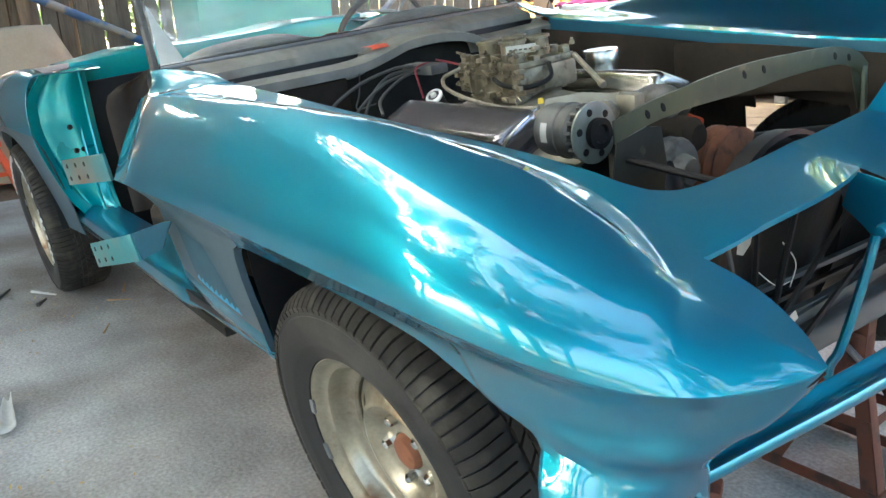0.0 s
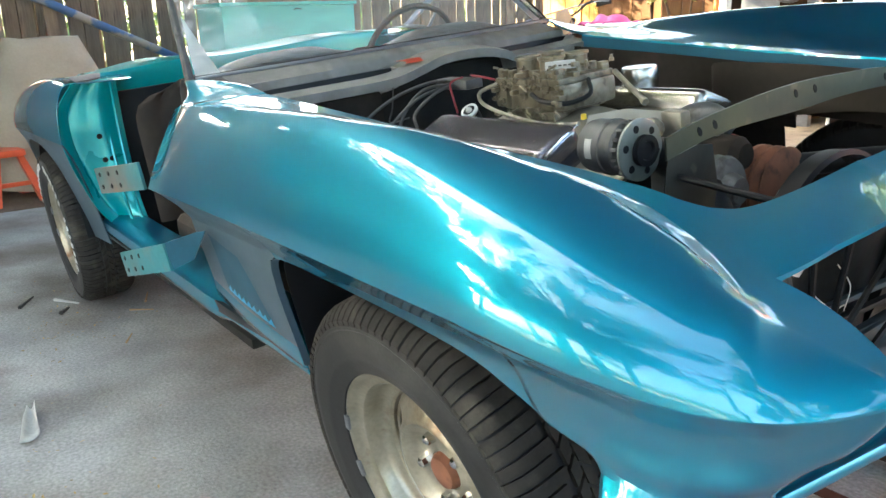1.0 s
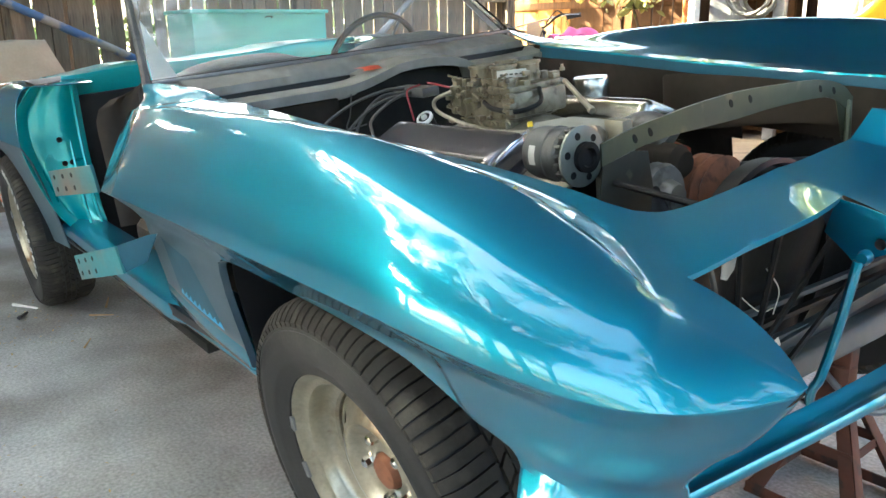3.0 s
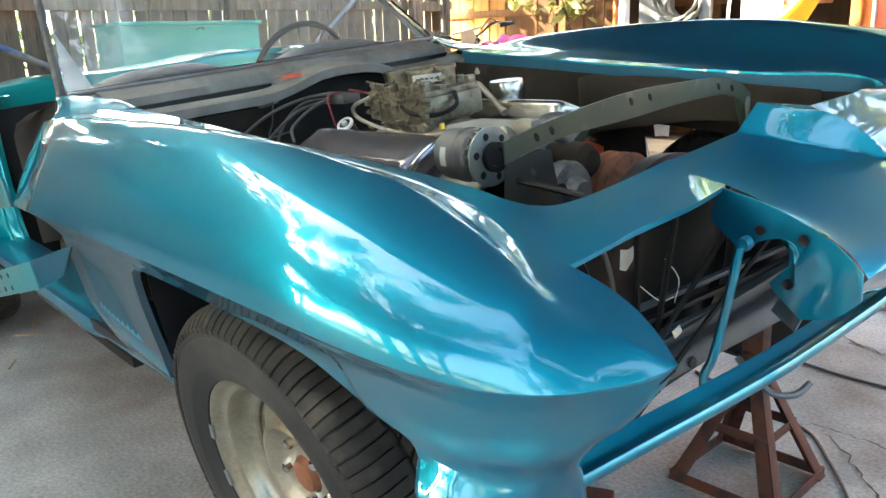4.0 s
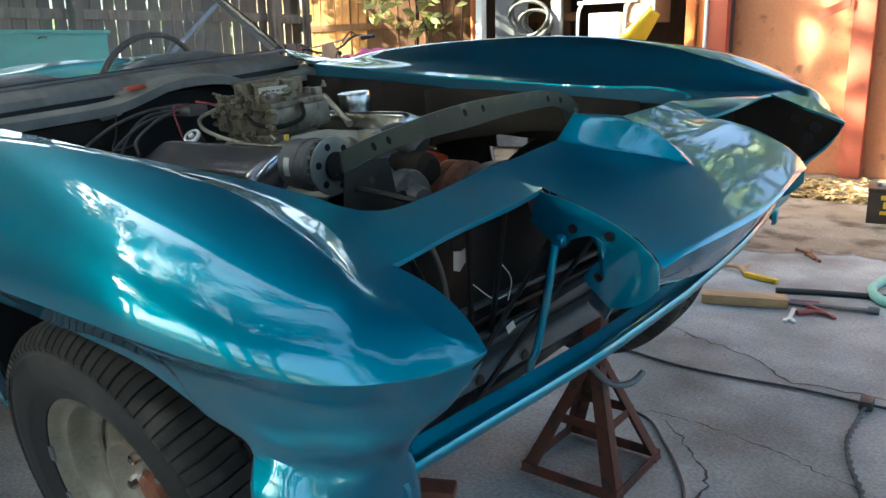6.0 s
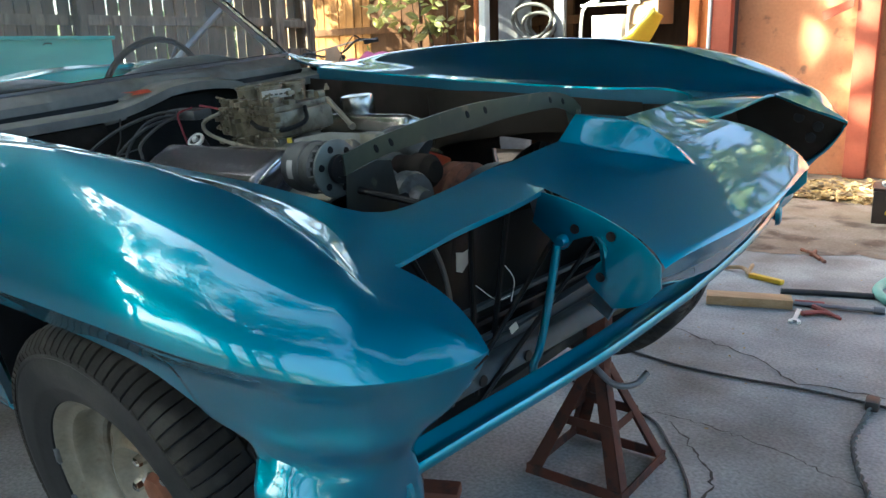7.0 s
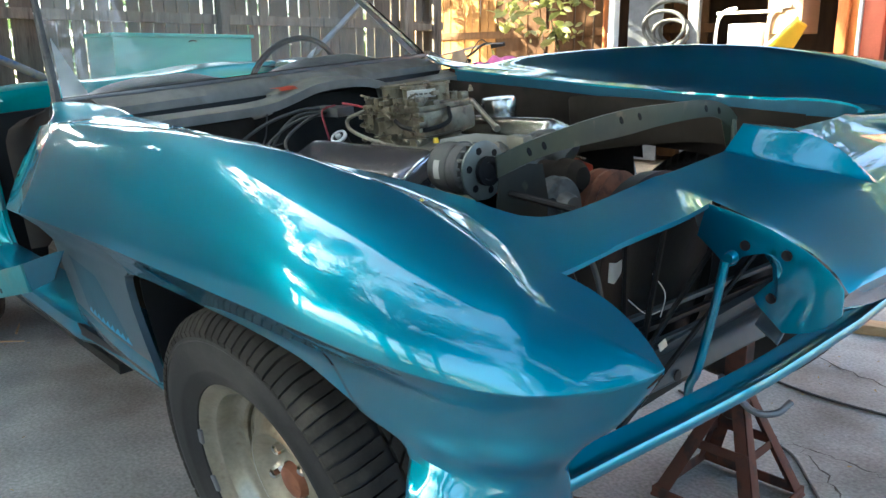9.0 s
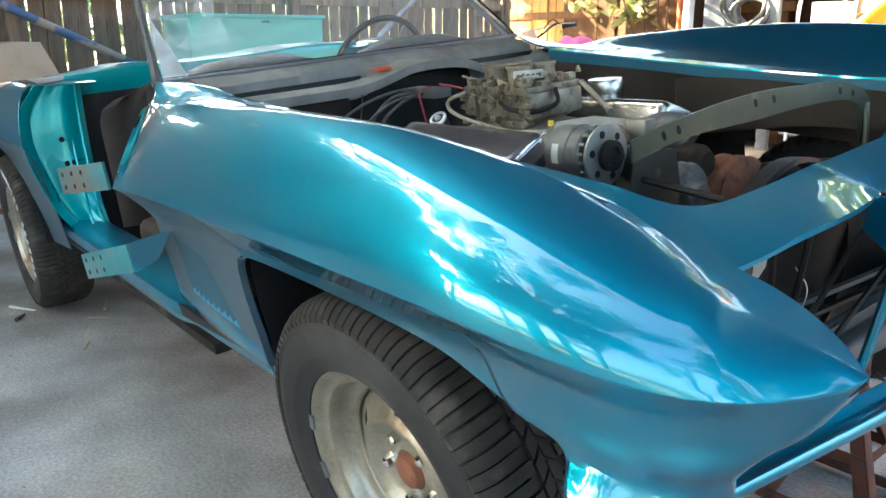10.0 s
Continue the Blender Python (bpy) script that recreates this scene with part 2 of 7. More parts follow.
M["hose"] = material("dusty_rubber_hose", (0.10, 0.095, 0.085), 0.7, 0.0, second=(0.05, 0.05, 0.045), scale=20, amount=0.7, bump=0.1)
M["lead"] = material("grimy_ignition_lead", (0.045, 0.043, 0.04), 0.6, second=(0.08, 0.075, 0.065), scale=30, bump=0.1)
M["wire_red"] = material("red_wire", (0.25, 0.02, 0.03), 0.5)
M["wire_black"] = material("black_cable", (0.02, 0.02, 0.02), 0.55, second=(0.05, 0.045, 0.04), scale=30, bump=0.1)
M["white"] = material("white_plastic", (0.75, 0.74, 0.70), 0.5, 0.0, second=(0.6, 0.58, 0.52), scale=10, bump=0.05)
M["paper"] = material("pale_label", (0.55, 0.54, 0.50), 0.7, second=(0.4, 0.38, 0.34), scale=40)
M["seat"] = material("worn_brown_vinyl", (0.054, 0.038, 0.025), 0.6, 0.0, second=(0.034, 0.025, 0.017), scale=10, amount=0.7, bump=0.3, bump_scale=60)
M["zinc"] = material("bare_bracket_steel", (0.22, 0.16, 0.12), 0.42, 0.4, second=(0.04, 0.24, 0.27), scale=5, amount=0.9, bump=0.1)
M["concrete"] = material("stained_concrete", (0.375, 0.375, 0.36), 0.75, 0.0, second=(0.225, 0.225, 0.215), scale=3.2, amount=0.8, fine=95, fine_amount=0.75, third=(0.13, 0.105, 0.08), third_scale=1.3, third_cut=(0.47, 0.68), bump=0.8, bump_scale=110, rough_var=0.2, spec=0.3)
M["earthfilm"] = material("earth_washed_over_concrete", (0.185, 0.135, 0.095), 0.9, 0.0, second=(0.27, 0.23, 0.185), scale=3.5, amount=0.7, fine=70, fine_amount=0.5, third=(0.085, 0.06, 0.042), third_scale=4, third_cut=(0.52, 0.68), bump=0.6, bump_scale=60, spec=0.1)
M["dirt"] = material("brown_earth", (0.14, 0.105, 0.075), 0.95, 0.0, second=(0.20, 0.16, 0.12), scale=2.5, amount=0.8, fine=50, fine_amount=0.4, third=(0.07, 0.05, 0.035), third_scale=3, bump=0.6, bump_scale=30, bump_dist=0.01, spec=0.1)
M["crack"] = material("dark_crack_filling", (0.05, 0.042, 0.035), 0.95, second=(0.09, 0.075, 0.06), scale=40)
M["wood"] = material("weathered_fence_wood", (0.245, 0.19, 0.14), 0.85, 0.0, second=(0.15, 0.12, 0.09), scale=3, amount=0.8, fine=20, fine_amount=0.35, third=(0.08, 0.06, 0.05), third_scale=4, stretch=(6, 6, 0.7), bump=0.3, bump_scale=25, random_ob=0.25, spec=0.12)
# the golden tone carries the sunlight on part of the rear fence
M["golden"] = material("sunlit_golden_fence_wood", (0.26, 0.125, 0.03), 0.8, 0.0, second=(0.11, 0.055, 0.02), scale=3, amount=0.8, fine=20, fine_amount=0.35, stretch=(6, 6, 0.7), bump=0.3, bump_scale=25, random_ob=0.25, spec=0.1)
M["pine"] = material("sawn_pine", (0.46, 0.30, 0.15), 0.7, 0.0, second=(0.34, 0.20, 0.09), scale=5, amount=0.7, fine=30, fine_amount=0.3, stretch=(1, 8, 8), bump=0.15)
M["orangewood"] = material("orange_stained_timber", (0.42, 0.13, 0.03), 0.65, 0.0, second=(0.30, 0.085, 0.025), scale=4, amount=0.8, fine=30, fine_amount=0.3, stretch=(5, 5, 0.6), bump=0.2, spec=0.2)
M["rustwall"] = material("rust_orange_steel_sheet", (0.46, 0.205, 0.10), 0.7, 0.0, second=(0.36, 0.13, 0.055), scale=1.6, amount=0.7, third=(0.17, 0.085, 0.05), third_scale=7.0, third_cut=(0.60, 0.70), fine=40, fine_amount=0.2, bump=0.15, spec=0.15)
M["redpost"] = material("red_oxide_steel", (0.32, 0.08, 0.045), 0.6, 0.0, second=(0.24, 0.06, 0.035), scale=6, amount=0.7, bump=0.15, spec=0.2)
M["tarp"] = material("tan_canvas", (0.40, 0.33, 0.24), 0.85, 0.0, second=(0.30, 0.25, 0.18), scale=3, amount=0.7, bump=0.3, bump_scale=40)
M["plasticorange"] = material("orange_plastic", (0.62, 0.10, 0.035), 0.45, 0.0, second=(0.45, 0.07, 0.03), scale=8, bump=0.05)
M["bluepole"] = material("blue_painted_pole", (0.05, 0.11, 0.24), 0.6, 0.0, second=(0.10, 0.15, 0.24), scale=10, third=(0.30, 0.26, 0.22), third_scale=2.3, third_cut=(0.50, 0.54), bump=0.1)
M["steel"] = material("dull_grey_steel", (0.25, 0.25, 0.26), 0.45, 0.6, second=(0.16, 0.16, 0.165), scale=8, amount=0.7, bump=0.1)
M["darkwood"] = material("dark_shed_boards", (0.075, 0.045, 0.03), 0.8, 0.0, second=(0.045, 0.03, 0.022), scale=4, amount=0.8, stretch=(4, 4, 0.7), bump=0.2, random_ob=0.2, spec=0.08)
M["yellow"] = material("yellow_plastic", (0.75, 0.50, 0.03), 0.4, 0.0, second=(0.65, 0.40, 0.02), scale=5, bump=0.05)
M["cardboard"] = material("cardboard", (0.36, 0.24, 0.14), 0.8, 0.0, second=(0.30, 0.19, 0.11), scale=5, bump=0.1)
M["pink"] = material("magenta_cloth", (0.36, 0.05, 0.15), 0.85, 0.0, second=(0.22, 0.03, 0.10), scale=12, bump=0.4, bump_scale=30)
M["mint"] = material("mint_hose", (0.22, 0.50, 0.40), 0.45, 0.0, second=(0.18, 0.42, 0.34), scale=9, bump=0.05)
# the rear fence's other boards, with shade put into the brown
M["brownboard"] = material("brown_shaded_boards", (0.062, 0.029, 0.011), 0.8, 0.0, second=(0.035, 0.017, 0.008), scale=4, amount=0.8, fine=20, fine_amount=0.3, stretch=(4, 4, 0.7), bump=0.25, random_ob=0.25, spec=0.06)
M["plaster"] = material("drab_house_wall", (0.085, 0.08, 0.07), 0.85, 0.0, second=(0.06, 0.055, 0.05), scale=1.5, amount=0.6, bump=0.3, bump_scale=30, spec=0.1)
M["roofwood"] = material("dark_roof_boards", (0.045, 0.038, 0.034), 0.8, 0.0, second=(0.03, 0.026, 0.023), scale=2, amount=0.7, stretch=(1, 6, 6), bump=0.2, spec=0.1)
M["bark"] = material("tree_bark", (0.09, 0.065, 0.045), 0.9, 0.0, second=(0.05, 0.04, 0.03), scale=8, stretch=(3, 3, 0.6), bump=0.6, bump_scale=20, bump_dist=0.01, spec=0.1)
M["letters"] = material("raised_white_lettering", (0.62, 0.60, 0.56), 0.7, second=(0.4, 0.38, 0.35), scale=30)
M["satin"] = material("satin_chrome", (0.46, 0.45, 0.42), 0.24, 1.0, second=(0.34, 0.33, 0.31), scale=6, amount=0.5, bump=0.03)
M["battery"] = material("brown_black_battery_case", (0.035, 0.022, 0.016), 0.45, 0.0, second=(0.06, 0.04, 0.03), scale=8, bump=0.05)
M["redgrip"] = material("red_tool_grip", (0.30, 0.05, 0.035), 0.5, 0.0, second=(0.2, 0.04, 0.03), scale=20)


def leaf_material(name, col, col2, through_amount=0.35):
    mat = material(name, col, 0.5, 0.0, second=col2, scale=3, amount=0.9, fine=30, fine_amount=0.15, bump=0.0, island=0.35)
    nt = mat.node_tree
    b, out = nt.nodes["Principled BSDF"], nt.nodes["Material Output"]
    tr = nt.nodes.new("ShaderNodeBsdfTranslucent")
    nt.links.new(b.inputs["Base Color"].links[0].from_socket, tr.inputs[0])
    ms = nt.nodes.new("ShaderNodeMixShader")
    ms.inputs[0].default_value = through_amount
    nt.links.new(b.outputs[0], ms.inputs[1])
    nt.links.new(tr.outputs[0], ms.inputs[2])
    nt.links.new(ms.outputs[0], out.inputs[0])
    return mat


M["leaf"] = leaf_material("green_leaves", (0.08, 0.12, 0.035), (0.045, 0.075, 0.022), 0.14)
# lit copy of the leaves: sunshine on the shrub is put into the paler colour
M["leafbright"] = leaf_material("sunlit_pale_green_leaves", (0.26, 0.26, 0.085), (0.13, 0.15, 0.035), 0.45)
M["dryleaf"] = leaf_material("dry_leaves", (0.38, 0.27, 0.11), (0.24, 0.15, 0.06), 0.2)


def glass_material(name, tint=(0.92, 0.97, 0.96), rough=0.01, clear=0.74):
    """Thin window glass: clear, with a true surface shine and a film of dust."""
    mat = bpy.data.materials.new(name)
    mat.use_nodes = True
    nt = mat.node_tree
    n, l = nt.nodes, nt.links
    out = n["Material Output"]
    n.remove(n["Principled BSDF"])
    tr, gl, df = n.new("ShaderNodeBsdfTransparent"), n.new("ShaderNodeBsdfGlossy"), n.new("ShaderNodeBsdfDiffuse")
    tr.inputs[0].default_value = (*tint, 1)
    gl.inputs["Roughness"].default_value = rough
    df.inputs[0].default_value = (0.6, 0.62, 0.62, 1)
    fr = n.new("ShaderNodeFresnel")
    fr.inputs[0].default_value = 1.5
    tx = n.new("ShaderNodeTexNoise")
    tx.inputs["Scale"].default_value, tx.inputs["Detail"].default_value = 3.0, 6.0
    mr = n.new("ShaderNodeMapRange")
    mr.inputs[1].default_value, mr.inputs[2].default_value = 0.4, 0.8
    mr.inputs[3].default_value, mr.inputs[4].default_value = 0.5 * (1 - clear), 1.5 * (1 - clear)
    l.new(tx.outputs[0], mr.inputs[0])
    m1, m2 = n.new("ShaderNodeMixShader"), n.new("ShaderNodeMixShader")
    l.new(mr.outputs[0], m1.inputs[0])
    l.new(tr.outputs[0], m1.inputs[1])
    l.new(df.outputs[0], m1.inputs[2])
    l.new(fr.outputs[0], m2.inputs[0])
    l.new(m1.outputs[0], m2.inputs[1])
    l.new(gl.outputs[0], m2.inputs[2])
    l.new(m2.outputs[0], out.inputs[0])
    return mat


M["glass"] = glass_material("dusty_windscreen_glass")

# ---- the large structure ----
def ground_sheet():
    bm = mesh()
    xs, ys = [-300, -60, -20, -12, -8, -6, -4.85, -2, 0, 3.2, 8, 20, 60, 300], [-300, -60, -20, -10, -6, -2, 1, 4.62, 5.5, 6.5, 8, 12, 20, 60, 300]
    grid = np.array([[(x, y, -0.035) for y in ys] for x in xs], float)
    fill(bm, grid)
    return tagged(part("ground", bm, M["dirt"]), "brown bare earth round the concrete slab", "ground", kind="structure")


def slab():
    bm = mesh()
    box(bm, (-4.85, -6.0, -0.12), (7.6, 4.62, 0.0), 0.012)
    return tagged(part("floor", bm, M["concrete"]), "grey stained concrete slab with cracks", "floor", kind="structure")


ground_sheet()
slab_ob = slab()


def earth_film():
    """Brown earth washed over the far strip of the slab, with a ragged edge."""
    rnd = random.Random(21)
    rows = []
    for x in np.linspace(-3.0, 6.0, 150):
        e = 3.05 + 0.10 * math.sin(x * 3.1) + 0.07 * math.sin(x * 8.3 + 1) + rnd.uniform(-0.05, 0.05)
        rows.append([(x + rnd.uniform(-0.02, 0.02), e + (4.60 - e) * v, 0.003) for v in np.linspace(0, 1, 6)])
    bm = mesh()
    fill(bm, np.array(rows))
    return part("earth_film", bm, M["earthfilm"], slab_ob, "thin brown earth washed over the slab edge")


earth_film()


def crack(pts, w, seed):
    """A crack: a thin jagged dark seam let into the slab."""
    rnd = random.Random(seed)
    p = spline(pts, 46)
    bm = mesh()
    rows = []
    for k, q in enumerate(p):
        t = p[min(k + 1, len(p) - 1)] - p[max(k - 1, 0)]
        nrm = v3(-t[1], t[0], 0) / (np.linalg.norm(t) + 1e-9)
        q = q + nrm * rnd.uniform(-0.012, 0.012)
        h = w * rnd.uniform(0.25, 1.0) * min(1, 6 * k / 46 + 0.2, 6 * (45 - k) / 46 + 0.2)
        rows.append([q - nrm * h, q + nrm * h])
    g = np.array(rows)
    g[:, :, 2] = 0.004
    fill(bm, g)
    return part("crack", bm, M["crack"], slab_ob)


crack([(-0.30, 1.62, 0), (0.0, 1.50, 0), (0.25, 1.42, 0), (0.36, 1.30, 0), (0.50, 1.31, 0), (0.85, 1.36, 0), (1.3, 1.30, 0)], 0.006, 1)
crack([(0.16, 0.80, 0), (0.32, 0.66, 0), (0.42, 0.52, 0), (0.44, 0.36, 0), (0.5, 0.1, 0)], 0.0045, 2)
crack([(0.05, 0.78, 0), (0.2, 0.82, 0), (0.45, 0.80, 0), (0.8, 0.7, 0)], 0.003, 3)
crack([(0.36, -0.30, 0), (0.42, -0.12, 0), (0.5, 0.02, 0), (0.62, 0.12, 0)], 0.0045, 4)


# Roof out of view, added to shade the slab and darken the paint's reflections.
def carport():
    root = thing("unseen_carport_roof", "unseen dark boarded roof on timber beams, added for shade and dark reflections", "roof", kind="structure")
    bm = mesh()
    box(bm, (-4.4, -0.32, 2.70), (3.2, 2.35, 2.78), 0.005)
    part("roof_sheet", bm, M["roofwood"], root)
    for k in range(9):
        bm = mesh()
        x = -4.3 + 0.92 * k
        box(bm, (x - 0.045, -0.28, 2.52), (x + 0.045, 2.302, 2.698), 0.006)
        part("rafter", bm, M["roofwood"], root)
    for y in (-0.20, 2.24):
        bm = mesh()
        box(bm, (-6.24, y - 0.06, 2.34), (3.2, y + 0.06, 2.516), 0.006)
        part("beam", bm, M["roofwood"], root)
    # fascia depth is set to cut bright strips out of the reflections
    for x0, x1, z in ((-6.2, -0.80, 2.10), (-0.798, 3.2, 2.34)):
        bm = mesh()
        box(bm, (x0, 2.305, z), (x1, 2.34, 2.698), 0.004)
        part("fascia", bm, M["roofwood"], root)
    for x, y in ((-6.195, -0.20), (-6.195, 2.24), (3.1, -0.20), (3.1, 2.24)):
        bm = mesh()
        box(bm, (x - 0.045, y - 0.045, -0.03), (x + 0.045, y + 0.045, 2.338), 0.008)
        part("post", bm, M["wood"], root)


carport()

# ---- the car: axes ahead x, left y, up z from under the front axle; it leans, jacked up at its nose ----
CAR = Matrix(((0.9997, -0.00229, -0.02426, 0.0), (0.0, 0.99557, -0.09406, 0.0), (0.02437, 0.09403, 0.99527, 0.13111), (0, 0, 0, 1)))
car = thing("car", "metallic teal-blue classic sports car under restoration, bonnet and doors removed", "car", CAR)


def sided(pts, s):
    return [(x, -y * s, z) for x, y, z in pts]


# control curves of the right front fender (y < 0)
CREST = [(-0.93, -0.735, 0.902), (-0.80, -0.755, 0.918), (-0.62, -0.768, 0.928), (-0.44, -0.766, 0.933), (-0.19, -0.757, 0.934), (0.035, -0.734, 0.923), (0.15, -0.716, 0.909), (0.26, -0.704, 0.890), (0.34, -0.690, 0.871), (0.41, -0.684, 0.848), (0.48, -0.682, 0.822), (0.55, -0.685, 0.788)]
BROW = [(0.55, -0.685, 0.788), (0.575, -0.676, 0.7745), (0.61, -0.662, 0.756), (0.64, -0.651, 0.740), (0.670, -0.640, 0.724)]
FOOT = [(-0.89, -0.585, 0.907), (-0.6, -0.555, 0.884), (-0.3, -0.54, 0.858), (0.06, -0.530, 0.833), (0.22, -0.540, 0.820), (0.32, -0.556, 0.810), (0.39, -0.580, 0.800), (0.45, -0.612, 0.795), (0.50, -0.645, 0.790), (0.55, -0.685, 0.788)]
HOOD = [(-0.89, -0.528, 0.904), (-0.6, -0.514, 0.880), (-0.3, -0.504, 0.855), (0.061, -0.499, 0.831), (0.166, -0.503, 0.825), (0.23, -0.511, 0.822), (0.29, -0.519, 0.820), (0.34, -0.522, 0.813), (0.372, -0.512, 0.806)]
HFRONT = [(0.372, -0.512, 0.806), (0.392, -0.490, 0.802), (0.405, -0.462, 0.803), (0.415, -0.43, 0.807), (0.424, -0.38, 0.813), (0.43, -0.30, 0.821)]
LAMP_OUT = [(0.527, -0.616, 0.786), (0.565, -0.611, 0.772), (0.600, -0.612, 0.757), (0.638, -0.624, 0.741), (0.670, -0.640, 0.724)]
LAMP_BACK = [(0.527, -0.616, 0.786), (0.537, -0.577, 0.794), (0.541, -0.534, 0.799), (0.543, -0.48, 0.801), (0.538, -0.41, 0.799), (0.524, -0.34, 0.795), (0.51, -0.288, 0.792)]
LAMP_IN = [(0.51, -0.288, 0.792), (0.55, -0.297, 0.784), (0.586, -0.302, 0.773), (0.622, -0.301, 0.758), (0.655, -0.298, 0.740), (0.679, -0.296, 0.720), (0.690, -0.297, 0.706)]
WAIST = [(-0.905, -0.842, 0.741), (-0.6, -0.866, 0.766), (-0.2, -0.875, 0.779), (0.2, -0.876, 0.781), (0.38, -0.872, 0.778), (0.467, -0.850, 0.761), (0.534, -0.822, 0.745), (0.580, -0.789, 0.7315), (0.619, -0.750, 0.724), (0.642, -0.706, 0.719), (0.657, -0.674, 0.719), (0.668, -0.653, 0.722), (0.670, -0.640, 0.724)]


def at_fractions(curve, frac):
    """Places at given fractions of a curve's length."""
    q = spline(curve, 700)
    d = np.r_[0, np.cumsum(np.linalg.norm(np.diff(q, axis=0), axis=1))]
    d /= d[-1]
    return np.stack([np.interp(frac, d, q[:, m]) for m in range(3)], 1)


def fender_sheets(bm, s):
    """One front fender: its roll, its peak, the deck beside the bonnet opening and the lamp opening's rim."""
    c, brow = spline(CREST, 70), spline(BROW, 20)
    top = np.vstack([c, brow[1:]])
    d = np.r_[0, np.cumsum(np.linalg.norm(np.diff(top, axis=0), axis=1))]
    low = at_fractions(WAIST, d / d[-1])
    n, nv = len(top), 30
    g = np.zeros((n, nv, 3))
    k = np.interp(top[:, 0], [-0.95, -0.7, -0.4, -0.2, 0.15, 0.40, 0.50, 0.56, 0.60, 0.66], [0.10, 0.28, 0.70, 0.85, 0.88, 0.88, 0.80, 0.58, 0.40, 0.25])
    # the roll is a quarter ellipse over the wheel, squarer and flatter on top towards the tip
    pw = 2 / np.interp(top[:, 0], [-0.4, 0.05, 0.30, 0.48, 0.60], [2.0, 2.1, 2.7, 2.7, 2.1])
    for j, v in enumerate(np.linspace(0, 1, nv)):
        a, b = math.sin(v * math.pi / 2) ** pw, 1 - math.cos(v * math.pi / 2) ** pw
        # nearly flat at the door cut, fully round over the wheel
        a, b = a * k + v * (1 - k), b * k + v * (1 - k)
        g[:, j, :2] = top[:, :2] + (low - top)[:, :2] * a[:, None]
        g[:, j, 2] = top[:, 2] + (low - top)[:, 2] * b
    sheets = [g]
    # the peak's inner slope, hollow
    f = spline(FOOT, 70)
    mid = (c * 0.42 + f * 0.58) - v3(0, 0, 0.010) * (np.sin(np.linspace(0, math.pi, 70))[:, None] ** 0.5)
    lip = c * 0.91 + f * 0.09
    lip[:, 2] = c[:, 2] - 0.0012
    sheets.append(np.array([spline([c[i], lip[i], mid[i], f[i]], 12) if i < 66 else spline([c[i], mid[i], f[i]], 12) for i in range(70)]))
    # deck between the foot and the bonnet opening, and round the lamp opening
    inner = np.vstack([spline(HOOD, 63), spline([HOOD[-1], LAMP_OUT[0]], 8)[1:]])
    sheets.append(np.array([spline([a, b], 5) for a, b in zip(f, inner)]))
    sheets.append(np.array([spline([a, b], 5) for a, b in zip(brow, spline(LAMP_OUT, 20))]))
    # band between the bonnet opening and the lamp opening
    a, b = spline(HFRONT, 26), spline(LAMP_BACK, 26)
    sheets.append(np.array([spline([a[i], (a[i] + b[i]) / 2 + v3(0, 0, 0.004 * math.sin(math.pi * i / 25)), b[i]], 8) if 0 < i < 25 else spline([a[i], b[i]], 8) for i in range(26)]))
    # turned-down flanges at the bonnet opening and the lamp opening
    for path, drop in ((spline(HOOD, 63), v3(0, 0.002, -0.005)), (spline(HFRONT, 26), v3(0, 0.006, -0.011)), (spline(LAMP_BACK, 26), v3(-0.001, 0, -0.007)), (spline(LAMP_OUT, 20), v3(-0.001, -0.002, -0.006))):
        sheets.append(np.array([[q, q + drop * 0.5 + v3(0, 0, -0.002), q + drop] for q in path]))
    for q in sheets:
        q = q.copy()
        q[:, :, 1] *= -s
        fill(bm, q)


ARCH = [(-0.335, 0.42), (-0.352, 0.49), (-0.372, 0.545), (-0.385, 0.595), (-0.385, 0.637), (-0.368, 0.662), (-0.335, 0.674), (-0.288, 0.680), (-0.15, 0.684), (0.0, 0.684), (0.12, 0.682), (0.25, 0.673), (0.305, 0.658), (0.356, 0.638), (0.40, 0.612), (0.44, 0.583), (0.462, 0.55), (0.474, 0.50), (0.478, 0.45)]


WAIST_LINE = spline(WAIST, 400)


def waist_at(x):
    """The waist line's y and z over x, along the flank."""
    return float(np.interp(x, WAIST_LINE[:, 0], WAIST_LINE[:, 1])), float(np.interp(x, WAIST_LINE[:, 0], WAIST_LINE[:, 2]))


def side_y(x, z):
    """How far out the flank lies under the waist line: tucked in sharply, then nearly upright."""
    yw, zw = waist_at(x)
    return yw + float(np.interp(zw - z, [0.0, 0.02, 0.06, 0.095, 0.14, 0.30, 0.37], [0.0, 0.024, 0.062, 0.086, 0.093, 0.103, 0.108]))


